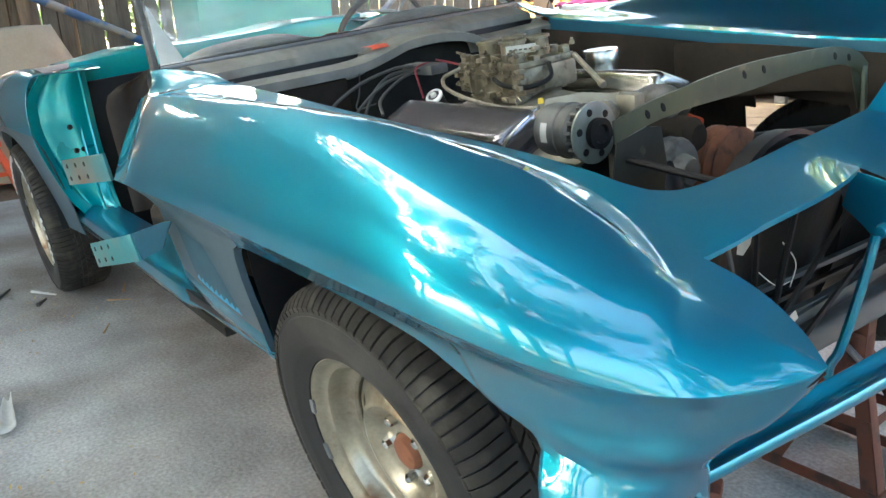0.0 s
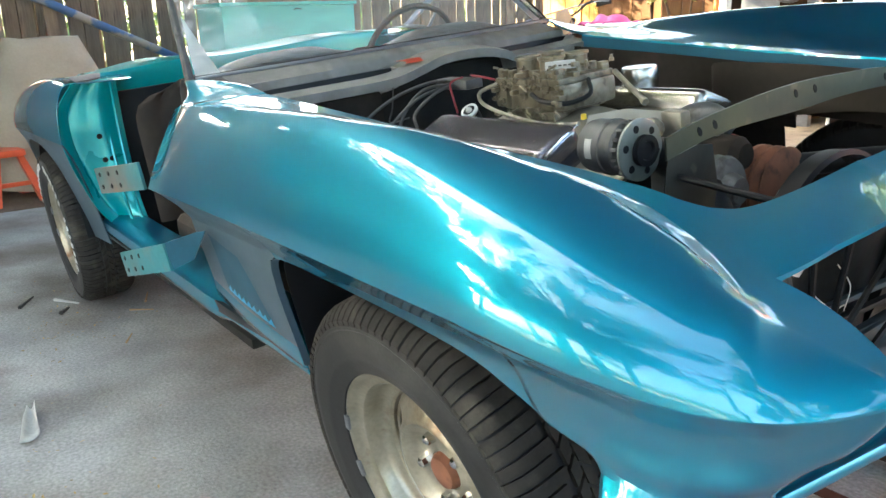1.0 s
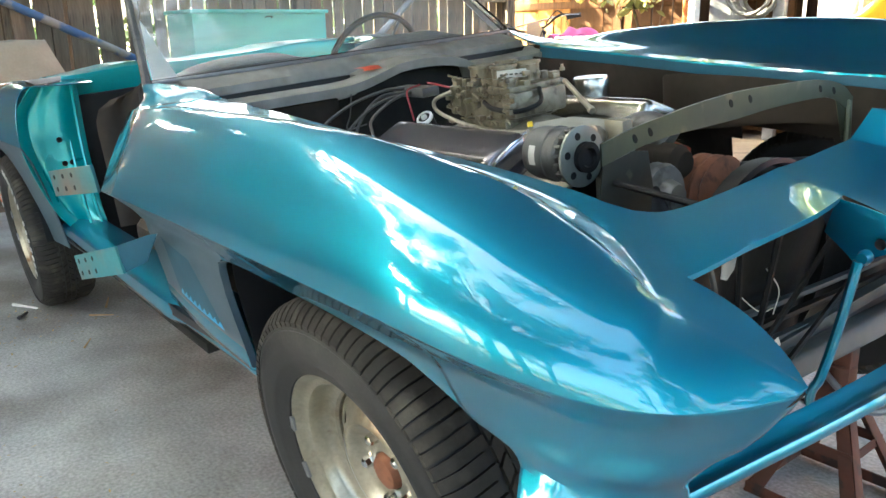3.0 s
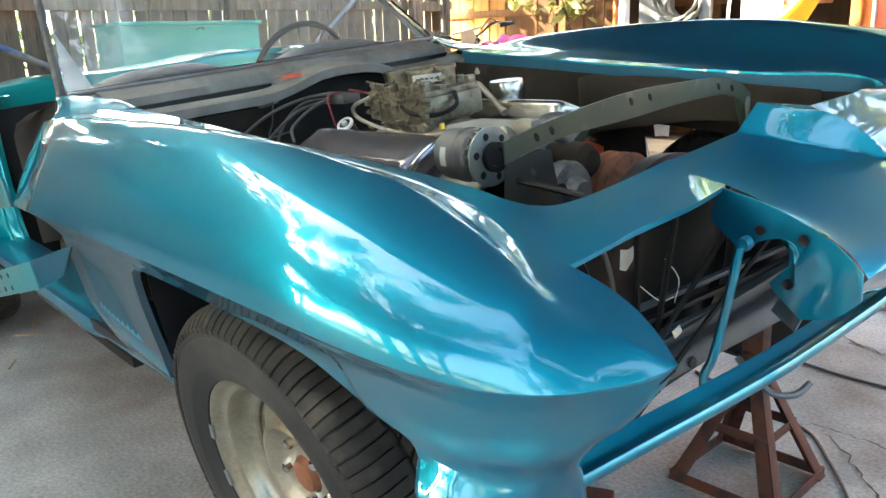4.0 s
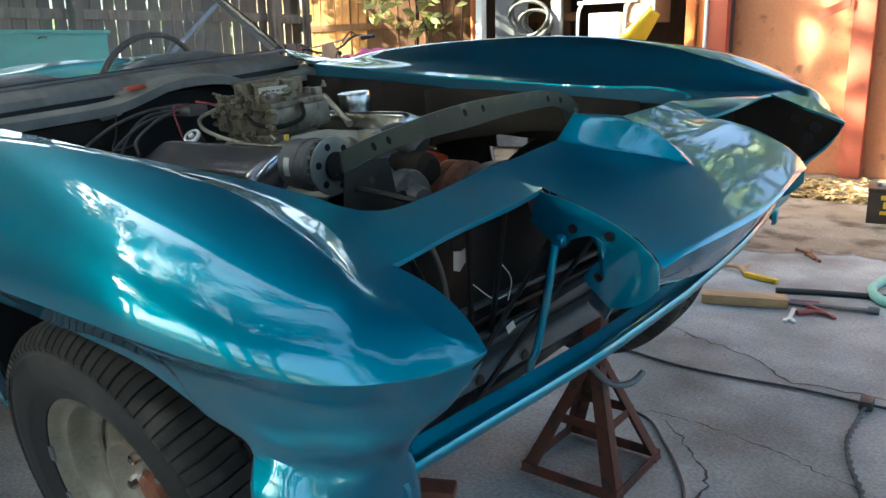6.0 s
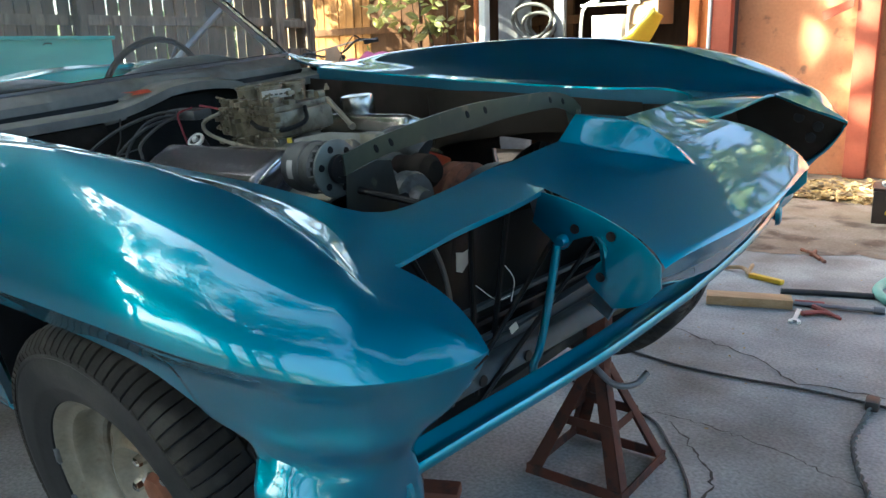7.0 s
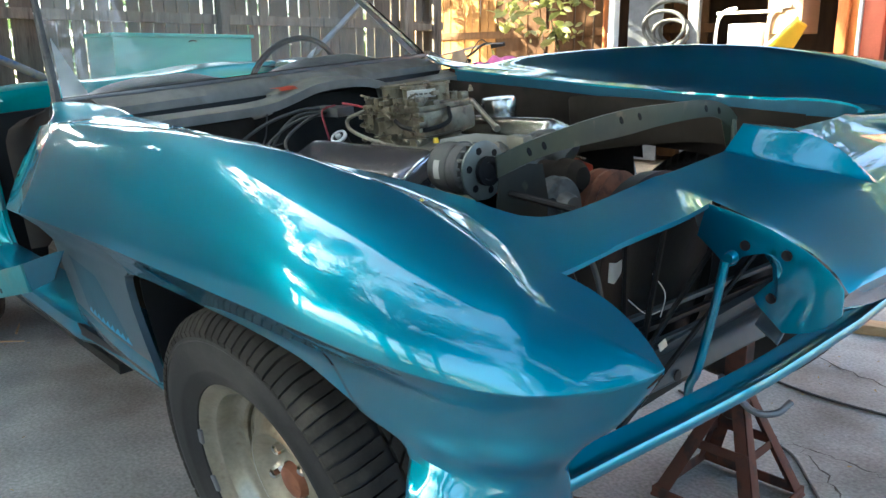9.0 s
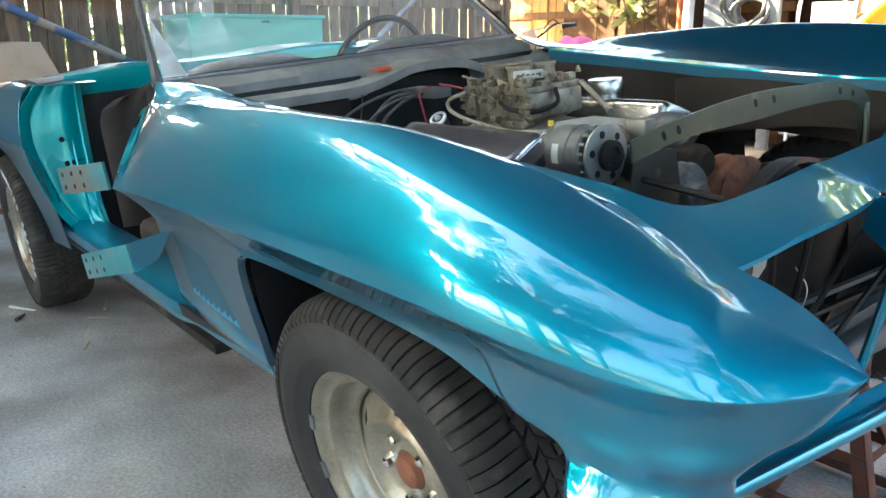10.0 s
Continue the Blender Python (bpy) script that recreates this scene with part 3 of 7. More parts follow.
def fender_side(s):
    """The flank under the waist line, behind and over the wheel arch."""
    bm = mesh()
    arch = spline([(x, 0, z) for x, z in ARCH], 70)
    rows = []
    over = [q for q in arch if q[2] > 0.64 or q[0] > 0]
    for x in np.linspace(-0.336, 0.357, 64):
        z = float(np.interp(x, [q[0] for q in over], [q[2] for q in over]))
        zt = waist_at(x)[1]
        rows.append([(x, side_y(x, zz), zz) for zz in np.linspace(zt, z, 9)])
    g = np.array(rows)
    g[:, :, 1] *= -s
    fill(bm, g)
    part("fender_skirt", bm, M["paint"], car, smooth=50)
    bm = mesh()
    rows = []
    for v in np.linspace(0, 1, 40):
        row = []
        for u in np.linspace(0, 1, 26):
            z0 = 0.772 * (1 - v) + 0.485 * v
            edge = np.interp(-z0, [-0.78, -0.674, -0.662, -0.637, -0.595, -0.545, -0.49, -0.42], [-0.335, -0.335, -0.368, -0.385, -0.385, -0.372, -0.352, -0.335])
            back = np.interp(-z0, [-0.75, -0.70, -0.62, -0.56, -0.42], [-0.905, -0.925, -0.935, -0.92, -0.88])
            x = back + (edge - back) * u
            z = waist_at(x)[1] * (1 - v) + 0.485 * v
            row.append((x, side_y(x, z), z))
        rows.append(row)
    g = np.array(rows)
    g[:, :, 1] *= -s
    fill(bm, g)
    lip = []
    for q in arch:
        if q[0] > 0.36 or q[2] < 0.44:
            continue
        y = side_y(q[0], q[2])
        lip.append([(q[0], y, q[2]), (q[0] * 0.998, y + 0.004, q[2] - 0.002), (q[0] * 0.995, y + 0.014, q[2] - 0.003)])
    g = np.array(lip)
    g[:, :, 1] *= -s
    fill(bm, g)
    bmesh.ops.remove_doubles(bm, verts=bm.verts, dist=0.0006)
    return part("fender_side", bm, M["dull"], car, "lower flank greyed for the mirrored floor, with masked vent", smooth=40)


for s in (-1, 1):
    fender_side(s)

# nose corner under the waist, from the arch forward to the lower pan
LOWER = [
    [tuple(q) for q in WAIST_LINE if q[0] > 0.354],
    [(0.354, -0.815, 0.715), (0.40, -0.810, 0.711), (0.45, -0.8, 0.705), (0.521, -0.777, 0.697), (0.574, -0.747, 0.691), (0.618, -0.713, 0.689), (0.639, -0.679, 0.687), (0.650, -0.660, 0.690), (0.657, -0.646, 0.697)],
    [(0.356, -0.782, 0.638), (0.40, -0.782, 0.646), (0.452, -0.78, 0.655), (0.512, -0.765, 0.656), (0.559, -0.739, 0.656), (0.597, -0.707, 0.657), (0.620, -0.684, 0.658), (0.628, -0.664, 0.657), (0.627, -0.652, 0.661)],
    [(0.425, -0.776, 0.618), (0.48, -0.776, 0.628), (0.523, -0.761, 0.627), (0.562, -0.738, 0.626), (0.583, -0.703, 0.624), (0.591, -0.686, 0.624), (0.592, -0.668, 0.624), (0.588, -0.655, 0.628)],
    [(0.437, -0.776, 0.604), (0.483, -0.772, 0.607), (0.518, -0.754, 0.601), (0.543, -0.725, 0.594), (0.556, -0.689, 0.586), (0.561, -0.673, 0.584), (0.558, -0.656, 0.582), (0.55, -0.644, 0.58)],
    [(0.441, -0.782, 0.596), (0.484, -0.781, 0.594), (0.516, -0.762, 0.583), (0.542, -0.728, 0.574), (0.547, -0.683, 0.563), (0.549, -0.661, 0.56), (0.546, -0.643, 0.556), (0.539, -0.631, 0.555)],
    [(0.452, -0.797, 0.575), (0.484, -0.795, 0.563), (0.52, -0.775, 0.547), (0.537, -0.724, 0.53), (0.536, -0.672, 0.52), (0.531, -0.642, 0.517), (0.534, -0.63, 0.522), (0.526, -0.614, 0.522)],
    [(0.463, -0.804, 0.53), (0.485, -0.797, 0.508), (0.514, -0.769, 0.482), (0.529, -0.716, 0.466), (0.526, -0.661, 0.459), (0.518, -0.627, 0.458), (0.518, -0.611, 0.467), (0.513, -0.603, 0.477)],
    [(0.476, -0.79, 0.5), (0.491, -0.781, 0.476), (0.516, -0.752, 0.45), (0.526, -0.705, 0.432), (0.527, -0.656, 0.429), (0.52, -0.623, 0.434), (0.514, -0.608, 0.456), (0.493, -0.596, 0.481)],
]


def nose_corner(s):
    bm = mesh()
    side = [[(x, -y * s, z) for x, y, z in c] for c in LOWER]
    loft(bm, side[:6], 40, 30)
    loft(bm, side[5:] if s < 0 else side[5:7], 40, 18)
    bmesh.ops.remove_doubles(bm, verts=bm.verts, dist=0.0004)
    ob = part("lower_nose_corner", bm, M["paint"], car, smooth=24, thick=0.004)
    m = look((0.520, s * 0.672, 0.508), (0.20, s * 0.58, 0.520))
    b2 = mesh()
    lathe(b2, [(0.024, -0.014), (0.025, 0.002), (0.030, 0.007), (0.037, 0.004), (0.040, -0.006)], m, 32)
    part("lamp_flange", b2, M["paint"], ob)
    b2 = mesh()
    lathe(b2, [(0.0001, 0.002), (0.026, 0.002), (0.027, -0.010)], m, 24)
    part("lamp_hole", b2, M["black"], ob)
    return ob


for s in (-1, 1):
    nose_corner(s)


NOSE_LINE = spline([(0.43, 0, 0.826), (0.51, 0, 0.801), (0.56, 0, 0.787), (0.60, 0, 0.770), (0.64, 0, 0.750), (0.67, 0, 0.732), (0.69, 0, 0.718), (0.712, 0, 0.702)], 300)


def nose_z(x, y):
    """Height of the nose panel, with the raised spear in its middle."""
    base = np.interp(x, NOSE_LINE[:, 0], NOSE_LINE[:, 2])
    base -= y * y * float(np.interp(x, [0.48, 0.62], [0.10, 0.06]))
    # a steep near wall up to a crisp ridge, falling away gently beyond it
    w = 0.121 * max(0.0, (0.604 - x) / 0.174) ** 0.8
    f = min(1.0, max(0.0, (0.604 - x) / 0.092))
    h = 0.045 * f * (2 - f) - 0.135 * max(0.0, 0.515 - x)
    if w > 0.002 and -w < y < w * 0.9:
        t = (y + w) / w
        base += h * ((t / 0.48) ** 1.05 if t < 0.48 else max(0.0, 1 - (t - 0.48) / 1.42))
    return base


def nose_sheets(bm):
    """The nose panel between the lamp openings, with its spear and the face tucked in under its lip."""
    edge = np.vstack([spline([(0.43, -0.30, 0.821), (0.51, -0.288, 0.792)], 15), spline(LAMP_IN, 67)[1:]])
    n = 201
    rows = []
    xc = np.linspace(0.430, 0.712, len(edge))
    for k, e in enumerate(edge):
        row = []
        for v in np.linspace(-1, 1, n):
            y = -e[1] * v
            side = abs(v) ** 1.5
            x = e[0] * side + xc[k] * (1 - side)
            blend = abs(v) ** 6
            row.append((x, y, nose_z(x, y) * (1 - blend) + e[2] * blend))
        rows.append(row)
    g = np.array(rows)
    fill(bm, g)
    face = []
    for q in g[-1]:
        k = 1 - abs(q[1]) / 0.3
        face.append([q, q + v3(0.004, 0, -0.006), q + v3(-0.012, 0, -0.03), q + v3(-0.034 - 0.01 * k, 0, -0.052 - 0.02 * k), q + v3(-0.075, 0, -0.075 - 0.03 * k)])
    fill(bm, np.array(face))


def front_body():
    """The one-piece moulded front: both fenders and the nose."""
    bm = mesh()
    for s in (-1, 1):
        fender_sheets(bm, s)
    nose_sheets(bm)
    bmesh.ops.remove_doubles(bm, verts=bm.verts, dist=0.0012)
    # ease the peak out into the smooth tip beyond it
    brow, rim = spline(BROW, 40), spline(LAMP_OUT, 40)

    def gap(v, line):
        return np.min(np.linalg.norm(line - v3(v.co.x, -abs(v.co.y), v.co.z), axis=1))

    crest = spline(CREST, 120)
    soft = []
    for v in bm.verts:
        if v.co.x < 0.42 or abs(v.co.y) < 0.55 or v.is_boundary or gap(v, rim) < 0.006 or gap(v, WAIST_LINE) < 0.012:
            continue
        ridge = gap(v, crest)
        if ridge > 0.035 * min(1.0, max(0.0, (0.56 - v.co.x) / 0.08)) and gap(v, brow) < 0.16 and (v.co.x > 0.52 or -abs(v.co.y) < np.interp(v.co.x, crest[:, 0], crest[:, 1])):
            soft.append(v)
    for _ in range(40):
        bmesh.ops.smooth_vert(bm, verts=soft, factor=0.5, use_axis_x=False, use_axis_y=False, use_axis_z=True)
    return part("front_body", bm, M["paint"], car, "glossy metallic blue one-piece front with peaked fenders", smooth=26)


front_body()

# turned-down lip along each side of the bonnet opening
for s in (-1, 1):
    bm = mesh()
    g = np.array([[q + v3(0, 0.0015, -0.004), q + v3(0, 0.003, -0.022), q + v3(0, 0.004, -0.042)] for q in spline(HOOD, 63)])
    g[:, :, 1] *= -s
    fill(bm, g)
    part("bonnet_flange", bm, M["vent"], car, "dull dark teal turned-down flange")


def lamp_bucket(s):
    """Inner wall of the lamp opening with its three holes and the keyhole slot."""
    bm = mesh()
    top = [(x, z - 0.001) for x, y, z in spline(LAMP_IN, 14)]
    out = top + [(0.690, 0.690), (0.689, 0.672), (0.671, 0.653), (0.655, 0.643), (0.638, 0.637), (0.617, 0.633), (0.605, 0.644), (0.583, 0.664)]
    # edge of the big slot, a keyhole open to the rear
    slot = [(0.577, 0.674), (0.598, 0.697), (0.611, 0.706), (0.615, 0.717), (0.611, 0.728), (0.602, 0.734), (0.591, 0.735), (0.575, 0.731), (0.560, 0.725), (0.551, 0.713), (0.543, 0.709), (0.534, 0.713), (0.523, 0.724), (0.496, 0.746)]
    vs = [bm.verts.new(Vector((x, s * 0.302, z))) for x, z in out + slot]
    bmesh.ops.triangulate(bm, faces=[bm.faces.new(vs)])
    ob = part("lamp_bucket", bm, M["paint"], car, smooth=15, thick=0.003)
    for x, z in ((0.567, 0.743), (0.622, 0.738), (0.603, 0.678)):
        b2 = mesh()
        lathe(b2, [(0.0001, 0.0), (0.0055, 0.0), (0.0066, 0.0007), (0.0070, -0.001)], pose(x, s * 0.3066, z, 90 if s < 0 else -90, 0, 0), 18)
        part("bolt_hole", b2, M["black"], ob)
    # web running back from the slot to the radiator wall, its shade put into the grey-blue
    b3 = mesh()
    bmesh.ops.triangulate(b3, faces=[b3.faces.new([b3.verts.new(q) for q in ((0.512, s * 0.290, 0.786), (0.498, s * 0.300, 0.750), (0.474, s * 0.275, 0.768), (0.450, s * 0.245, 0.800))])])
    part("bucket_web", b3, M["dull"], car, thick=0.004)
    # blue-grey tongue under the bucket
    b4 = mesh()
    g = np.array([spline([(0.565, s * 0.250, 0.640), (0.590, s * 0.262, 0.632), (0.612, s * 0.285, 0.634)], 8) + v3(0.004 * k, s * 0.030 * k, -0.020 * k * (1 - 0.4 * k)) for k in np.linspace(0, 1, 5)])
    fill(b4, g)
    part("bucket_tongue", b4, M["dull"], car, thick=0.003)
    if s > 0:
        b5 = mesh()
        box(b5, (0.430, 0.310, 0.56), (0.434, 0.66, 0.782), 0.001)
        part("lamp_box_back", b5, M["brown"], car)
    return ob


for s in (-1, 1):
    lamp_bucket(s)


def outer_bucket(s):
    """The outer cheek of the lamp opening, inside the fender's tip."""
    bm = mesh()
    top = spline([(0.36, -0.60, 0.795)] + LAMP_OUT, 20) + v3(-0.001, -0.002, -0.005)
    low = spline([(0.36, -0.70, 0.60), (0.520, -0.665, 0.615), (0.56, -0.668, 0.620), (0.60, -0.675, 0.645), (0.63, -0.668, 0.675), (0.652, -0.648, 0.695)], 20)
    g = np.array([top * (1 - k) + low * k + v3(0, -0.010 * math.sin(math.pi * k), 0) for k in np.linspace(0, 1, 7)])
    g[:, :, 1] *= -s
    fill(bm, g)
    ob = part("lamp_cheek", bm, M["brown"], car, "dusty inner cheek of the lamp opening", thick=0.003)
    for x, z in ((0.575, 0.735), (0.615, 0.715), (0.60, 0.690)):
        b2 = mesh()
        lathe(b2, [(0.0001, 0.0), (0.010, 0.0), (0.012, -0.002)], pose(x, s * 0.622, z, -90 if s < 0 else 90, 0, 0), 16)
        part("bolt_hole", b2, M["black"], ob)


for s in (-1, 1):
    outer_bucket(s)

# lower pan: a trough that runs across under the nose
PAN_MID = [(0.510, -0.655, 0.538), (0.538, -0.52, 0.548), (0.558, -0.40, 0.552), (0.570, -0.25, 0.550), (0.577, 0.0, 0.548)]


def lower_pan():
    bm = mesh()
    half = spline(PAN_MID, 40)
    line = np.vstack([half, (half * v3(1, -1, 1))[::-1][1:]])
    prof = [(-0.024, -0.005), (-0.0235, 0.003), (-0.020, 0.006), (-0.015, 0.003), (-0.008, -0.004), (0.0, -0.007), (0.008, -0.004), (0.013, 0.001), (0.018, 0.0015), (0.021, -0.003), (0.020, -0.012), (0.010, -0.020), (-0.010, -0.022)]
    tan = np.gradient(line, axis=0)
    tan /= np.linalg.norm(tan, axis=1)[:, None]
    g = []
    for p, t in zip(line, tan):
        out = v3(t[1], -t[0], 0)
        out = out / np.linalg.norm(out)
        g.append([p + out * a + v3(0, 0, b) for a, b in prof])
    fill(bm, np.array(g))
    return part("lower_front_pan", bm, M["paint"], car, smooth=50, thick=0.003)


lower_pan()

for s in (-1, 1):
    bm = mesh()
    tube(bm, [(0.556, s * 0.335, 0.728), (0.545, s * 0.343, 0.66), (0.525, s * 0.352, 0.57), (0.515, s * 0.353, 0.550), (0.512, s * 0.352, 0.53)], 0.0062, 10)
    lathe(bm, [(0.0001, 0.006), (0.007, 0.006), (0.009, 0.0), (0.009, -0.006)], pose(0.560, s * 0.330, 0.732, 90 if s < 0 else -90), 14)
    part("brace_rod", bm, M["paint"], car)


# ---- wheels ----
def tread_drop(h):
    """How far the tread falls away from its crown, h across from -1 to 1."""
    return 0.004 * h * h + 0.020 * max(0.0, (abs(h) - 0.70) / 0.33) ** 1.8


def tyre_mesh(r, half):
    """A radial tyre round the z axis (outer side up), grooves' floor and sidewalls."""
    bm = mesh()
    prof = [(0.201, -half * 0.80), (0.215, -half * 0.95), (0.245, -half * 1.05), (0.275, -half * 1.06), (r - 0.030, -half * 1.0)]
    prof += [(r - 0.008 - tread_drop(h), half * h) for h in np.linspace(-0.96, 0.96, 13)]
    prof += [(r - 0.034, half * 1.015), (r - 0.038, half * 1.036), (r - 0.041, half * 1.022), (r - 0.05, half * 1.06), (0.262, half * 1.075), (0.244, half * 1.05), (0.236, half * 1.052), (0.233, half * 1.035), (0.222, half * 1.0), (0.212, half * 0.955), (0.206, half * 0.93), (0.201, half * 0.80)]
    lathe(bm, prof, Matrix.Identity(4), 120)
    return bm


def tread_block(bm, r, half, outline, base):
    """One tread block: a closed (angle, across) outline raised from the groove floor, its top following the crown."""
    lo, hi = [], []
    for ang, h in outline:
        q = r - tread_drop(h)
        lo.append(bm.verts.new(((q - base) * math.cos(ang), (q - base) * math.sin(ang), h * half)))
        hi.append(bm.verts.new((q * math.cos(ang), q * math.sin(ang), h * half)))
    n = len(outline) // 2
    for k in range(n - 1):
        bm.faces.new((hi[k], hi[k + 1], hi[-2 - k], hi[-1 - k]))
    for k in range(len(outline)):
        j = (k + 1) % len(outline)
        bm.faces.new((lo[k], lo[j], hi[j], hi[k]))


def tread_mesh(r, half):
    """The raised tread: long shoulder lugs cut by cross grooves, zigzag blocks between them."""
    bm = mesh()
    rnd = random.Random(6)
    for side in (1, -1):
        count = 96
        for k in range(count):
            # grooves alternate long and short, so lugs join in pairs near the middle
            w0, step = 2 * math.pi * k / count, 2 * math.pi / count
            inner = 0.30 if k % 2 else 0.22
            hs = np.linspace(1.03, inner, 8)
            wob = rnd.uniform(-0.04, 0.04)
            a = [(w0 + step * (0.07 + 0.30 * (1 - h) ** 2 + wob), side * h) for h in hs]
            b = [(w0 + step * (0.89 + 0.30 * (1 - h) ** 2 + wob), side * h) for h in hs]
            tread_block(bm, r, half, a + b[::-1], 0.009)
    for k in range(64):
        w0, step = 2 * math.pi * k / 64, 2 * math.pi / 64
        for lo, hi, skew in ((-0.17, -0.012, 0.9), (0.012, 0.17, -0.9)):
            hs = np.linspace(lo, hi, 3)
            a = [(w0 + step * (0.06 + skew * (h - lo) / 0.16 * 0.5), h) for h in hs]
            b = [(w0 + step * (0.86 + skew * (h - lo) / 0.16 * 0.5), h) for h in hs]
            tread_block(bm, r, half, a + b[::-1], 0.009)
    return bm


def wheel(m, r, half, letters=False):
    """A wheel whose axle is m's z axis, pointing outward."""
    hub = new("wheel")
    hub.parent = car
    hub.matrix_local = m
    part("tyre", tyre_mesh(r, half), M["rubber"], hub, "worn black radial tyre", smooth=40)
    part("tread", tread_mesh(r, half), M["treadrubber"], hub, "dusty brown-black tread lugs", smooth=30)["kind"] = "stuff"
    bm = mesh()
    barrel = [(0.150, -0.085), (0.192, -0.080), (0.204, -0.083), (0.208, -0.088), (0.200, -0.08), (0.180, -0.05), (0.160, -0.03), (0.150, 0.010), (0.148, 0.028), (0.152, 0.033), (0.163, 0.036), (0.169, 0.040), (0.173, 0.050), (0.175, 0.066), (0.179, 0.071), (0.187, 0.073), (0.193, 0.078), (0.197, 0.086), (0.203, 0.090), (0.208, 0.089), (0.209, 0.084), (0.206, 0.078)]
    lathe(bm, barrel, Matrix.Identity(4), 72)
    part("rim", bm, M["rim"], hub)
    bm = mesh()
    disc = [(0.150, 0.010), (0.147, 0.020), (0.141, 0.026), (0.133, 0.027), (0.112, 0.040), (0.104, 0.049), (0.096, 0.051), (0.088, 0.047), (0.078, 0.036), (0.068, 0.027), (0.052, 0.025), (0.044, 0.026), (0.036, 0.030), (0.032, 0.024)]
    seg = 80
    grid = np.array([[(q * math.cos(w), q * math.sin(w), h) for q, h in disc] for w in np.linspace(0, 2 * math.pi, seg, endpoint=False)])
    vs = [[bm.verts.new(p) for p in row] for row in grid]
    for i in range(seg):
        for j in range(len(disc) - 1):
            if 3 <= j <= 3 and (i % 16) < 4:
                continue
            bm.faces.new((vs[i][j], vs[(i + 1) % seg][j], vs[(i + 1) % seg][j + 1], vs[i][j + 1]))
    part("wheel_disc", bm, M["rim"], hub, thick=0.003)
    bm = mesh()
    lathe(bm, [(0.0001, -0.03), (0.160, -0.03), (0.160, -0.034)], Matrix.Identity(4), 40)
    part("brake_drum", bm, M["black"], hub)
    bm = mesh()
    lathe(bm, [(0.034, 0.018), (0.033, 0.032), (0.028, 0.041), (0.018, 0.045), (0.012, 0.046), (0.0001, 0.0465)], Matrix.Identity(4), 28)
    part("hub_cap", bm, M["rust"], hub, "rusty hub grease cap")
    for k in range(5):
        w = 2 * math.pi * k / 5 + 2.0
        b2 = mesh()
        lathe(b2, [(0.0001, 0.030), (0.006, 0.030), (0.0095, 0.027), (0.0105, 0.016), (0.012, 0.010)], pose(0.0605 * math.cos(w), 0.0605 * math.sin(w), 0.014), 6)
        part("lug_nut", b2, M["chrome"], hub, "bright steel wheel nut")
    for k in range(2):
        b2 = mesh()
        w = 2.9 + 0.50 * k
        box(b2, (-0.006, -0.016, 0), (0.006, 0.016, 0.006), 0.002, Matrix.Rotation(w, 4, "Z") @ pose(0.203, 0, 0.088))
        part("balance_weight", b2, M["steel"], hub)
    if letters:
        for k in range(26):
            if k in (9, 10, 18):
                continue
            w = 0.35 + k * 0.13
            b2 = mesh()
            box(b2, (-0.013, -0.009 + 0.004 * (k % 3 == 0), 0), (0.013, 0.009, 0.0025), 0.001, Matrix.Rotation(-w + math.pi, 4, "Z") @ pose(0.272, 0, half * 1.077))
            part("raised_letter_bar", b2, M["letters"], hub, "raised white lettering on the sidewall")
    return hub


HALF = 0.100
# the near front wheel hangs from its suspension, leaning out a little and steered a touch
OUT = Vector((0.0381, -1.0, -0.0971)).normalized()
UPR = (Vector((0, 0, 1)) - OUT * OUT.z).normalized()
FWD = UPR.cross(OUT)
HUB = Vector((-0.017, -0.7463, 0.3359)) - 0.09 * OUT
wheel(Matrix(((FWD.x, UPR.x, OUT.x, HUB.x), (FWD.y, UPR.y, OUT.y, HUB.y), (FWD.z, UPR.z, OUT.z, HUB.z), (0, 0, 0, 1))), 0.326, HALF)
wheel(Matrix.Scale(1, 4) @ pose(0, 0.700, 0.362, -90), 0.326, HALF)
wheel(axis_y(-2.66, -0.735, 0.331), 0.328, HALF, True)
wheel(pose(-2.66, 0.735, 0.331, -90), 0.328, HALF)

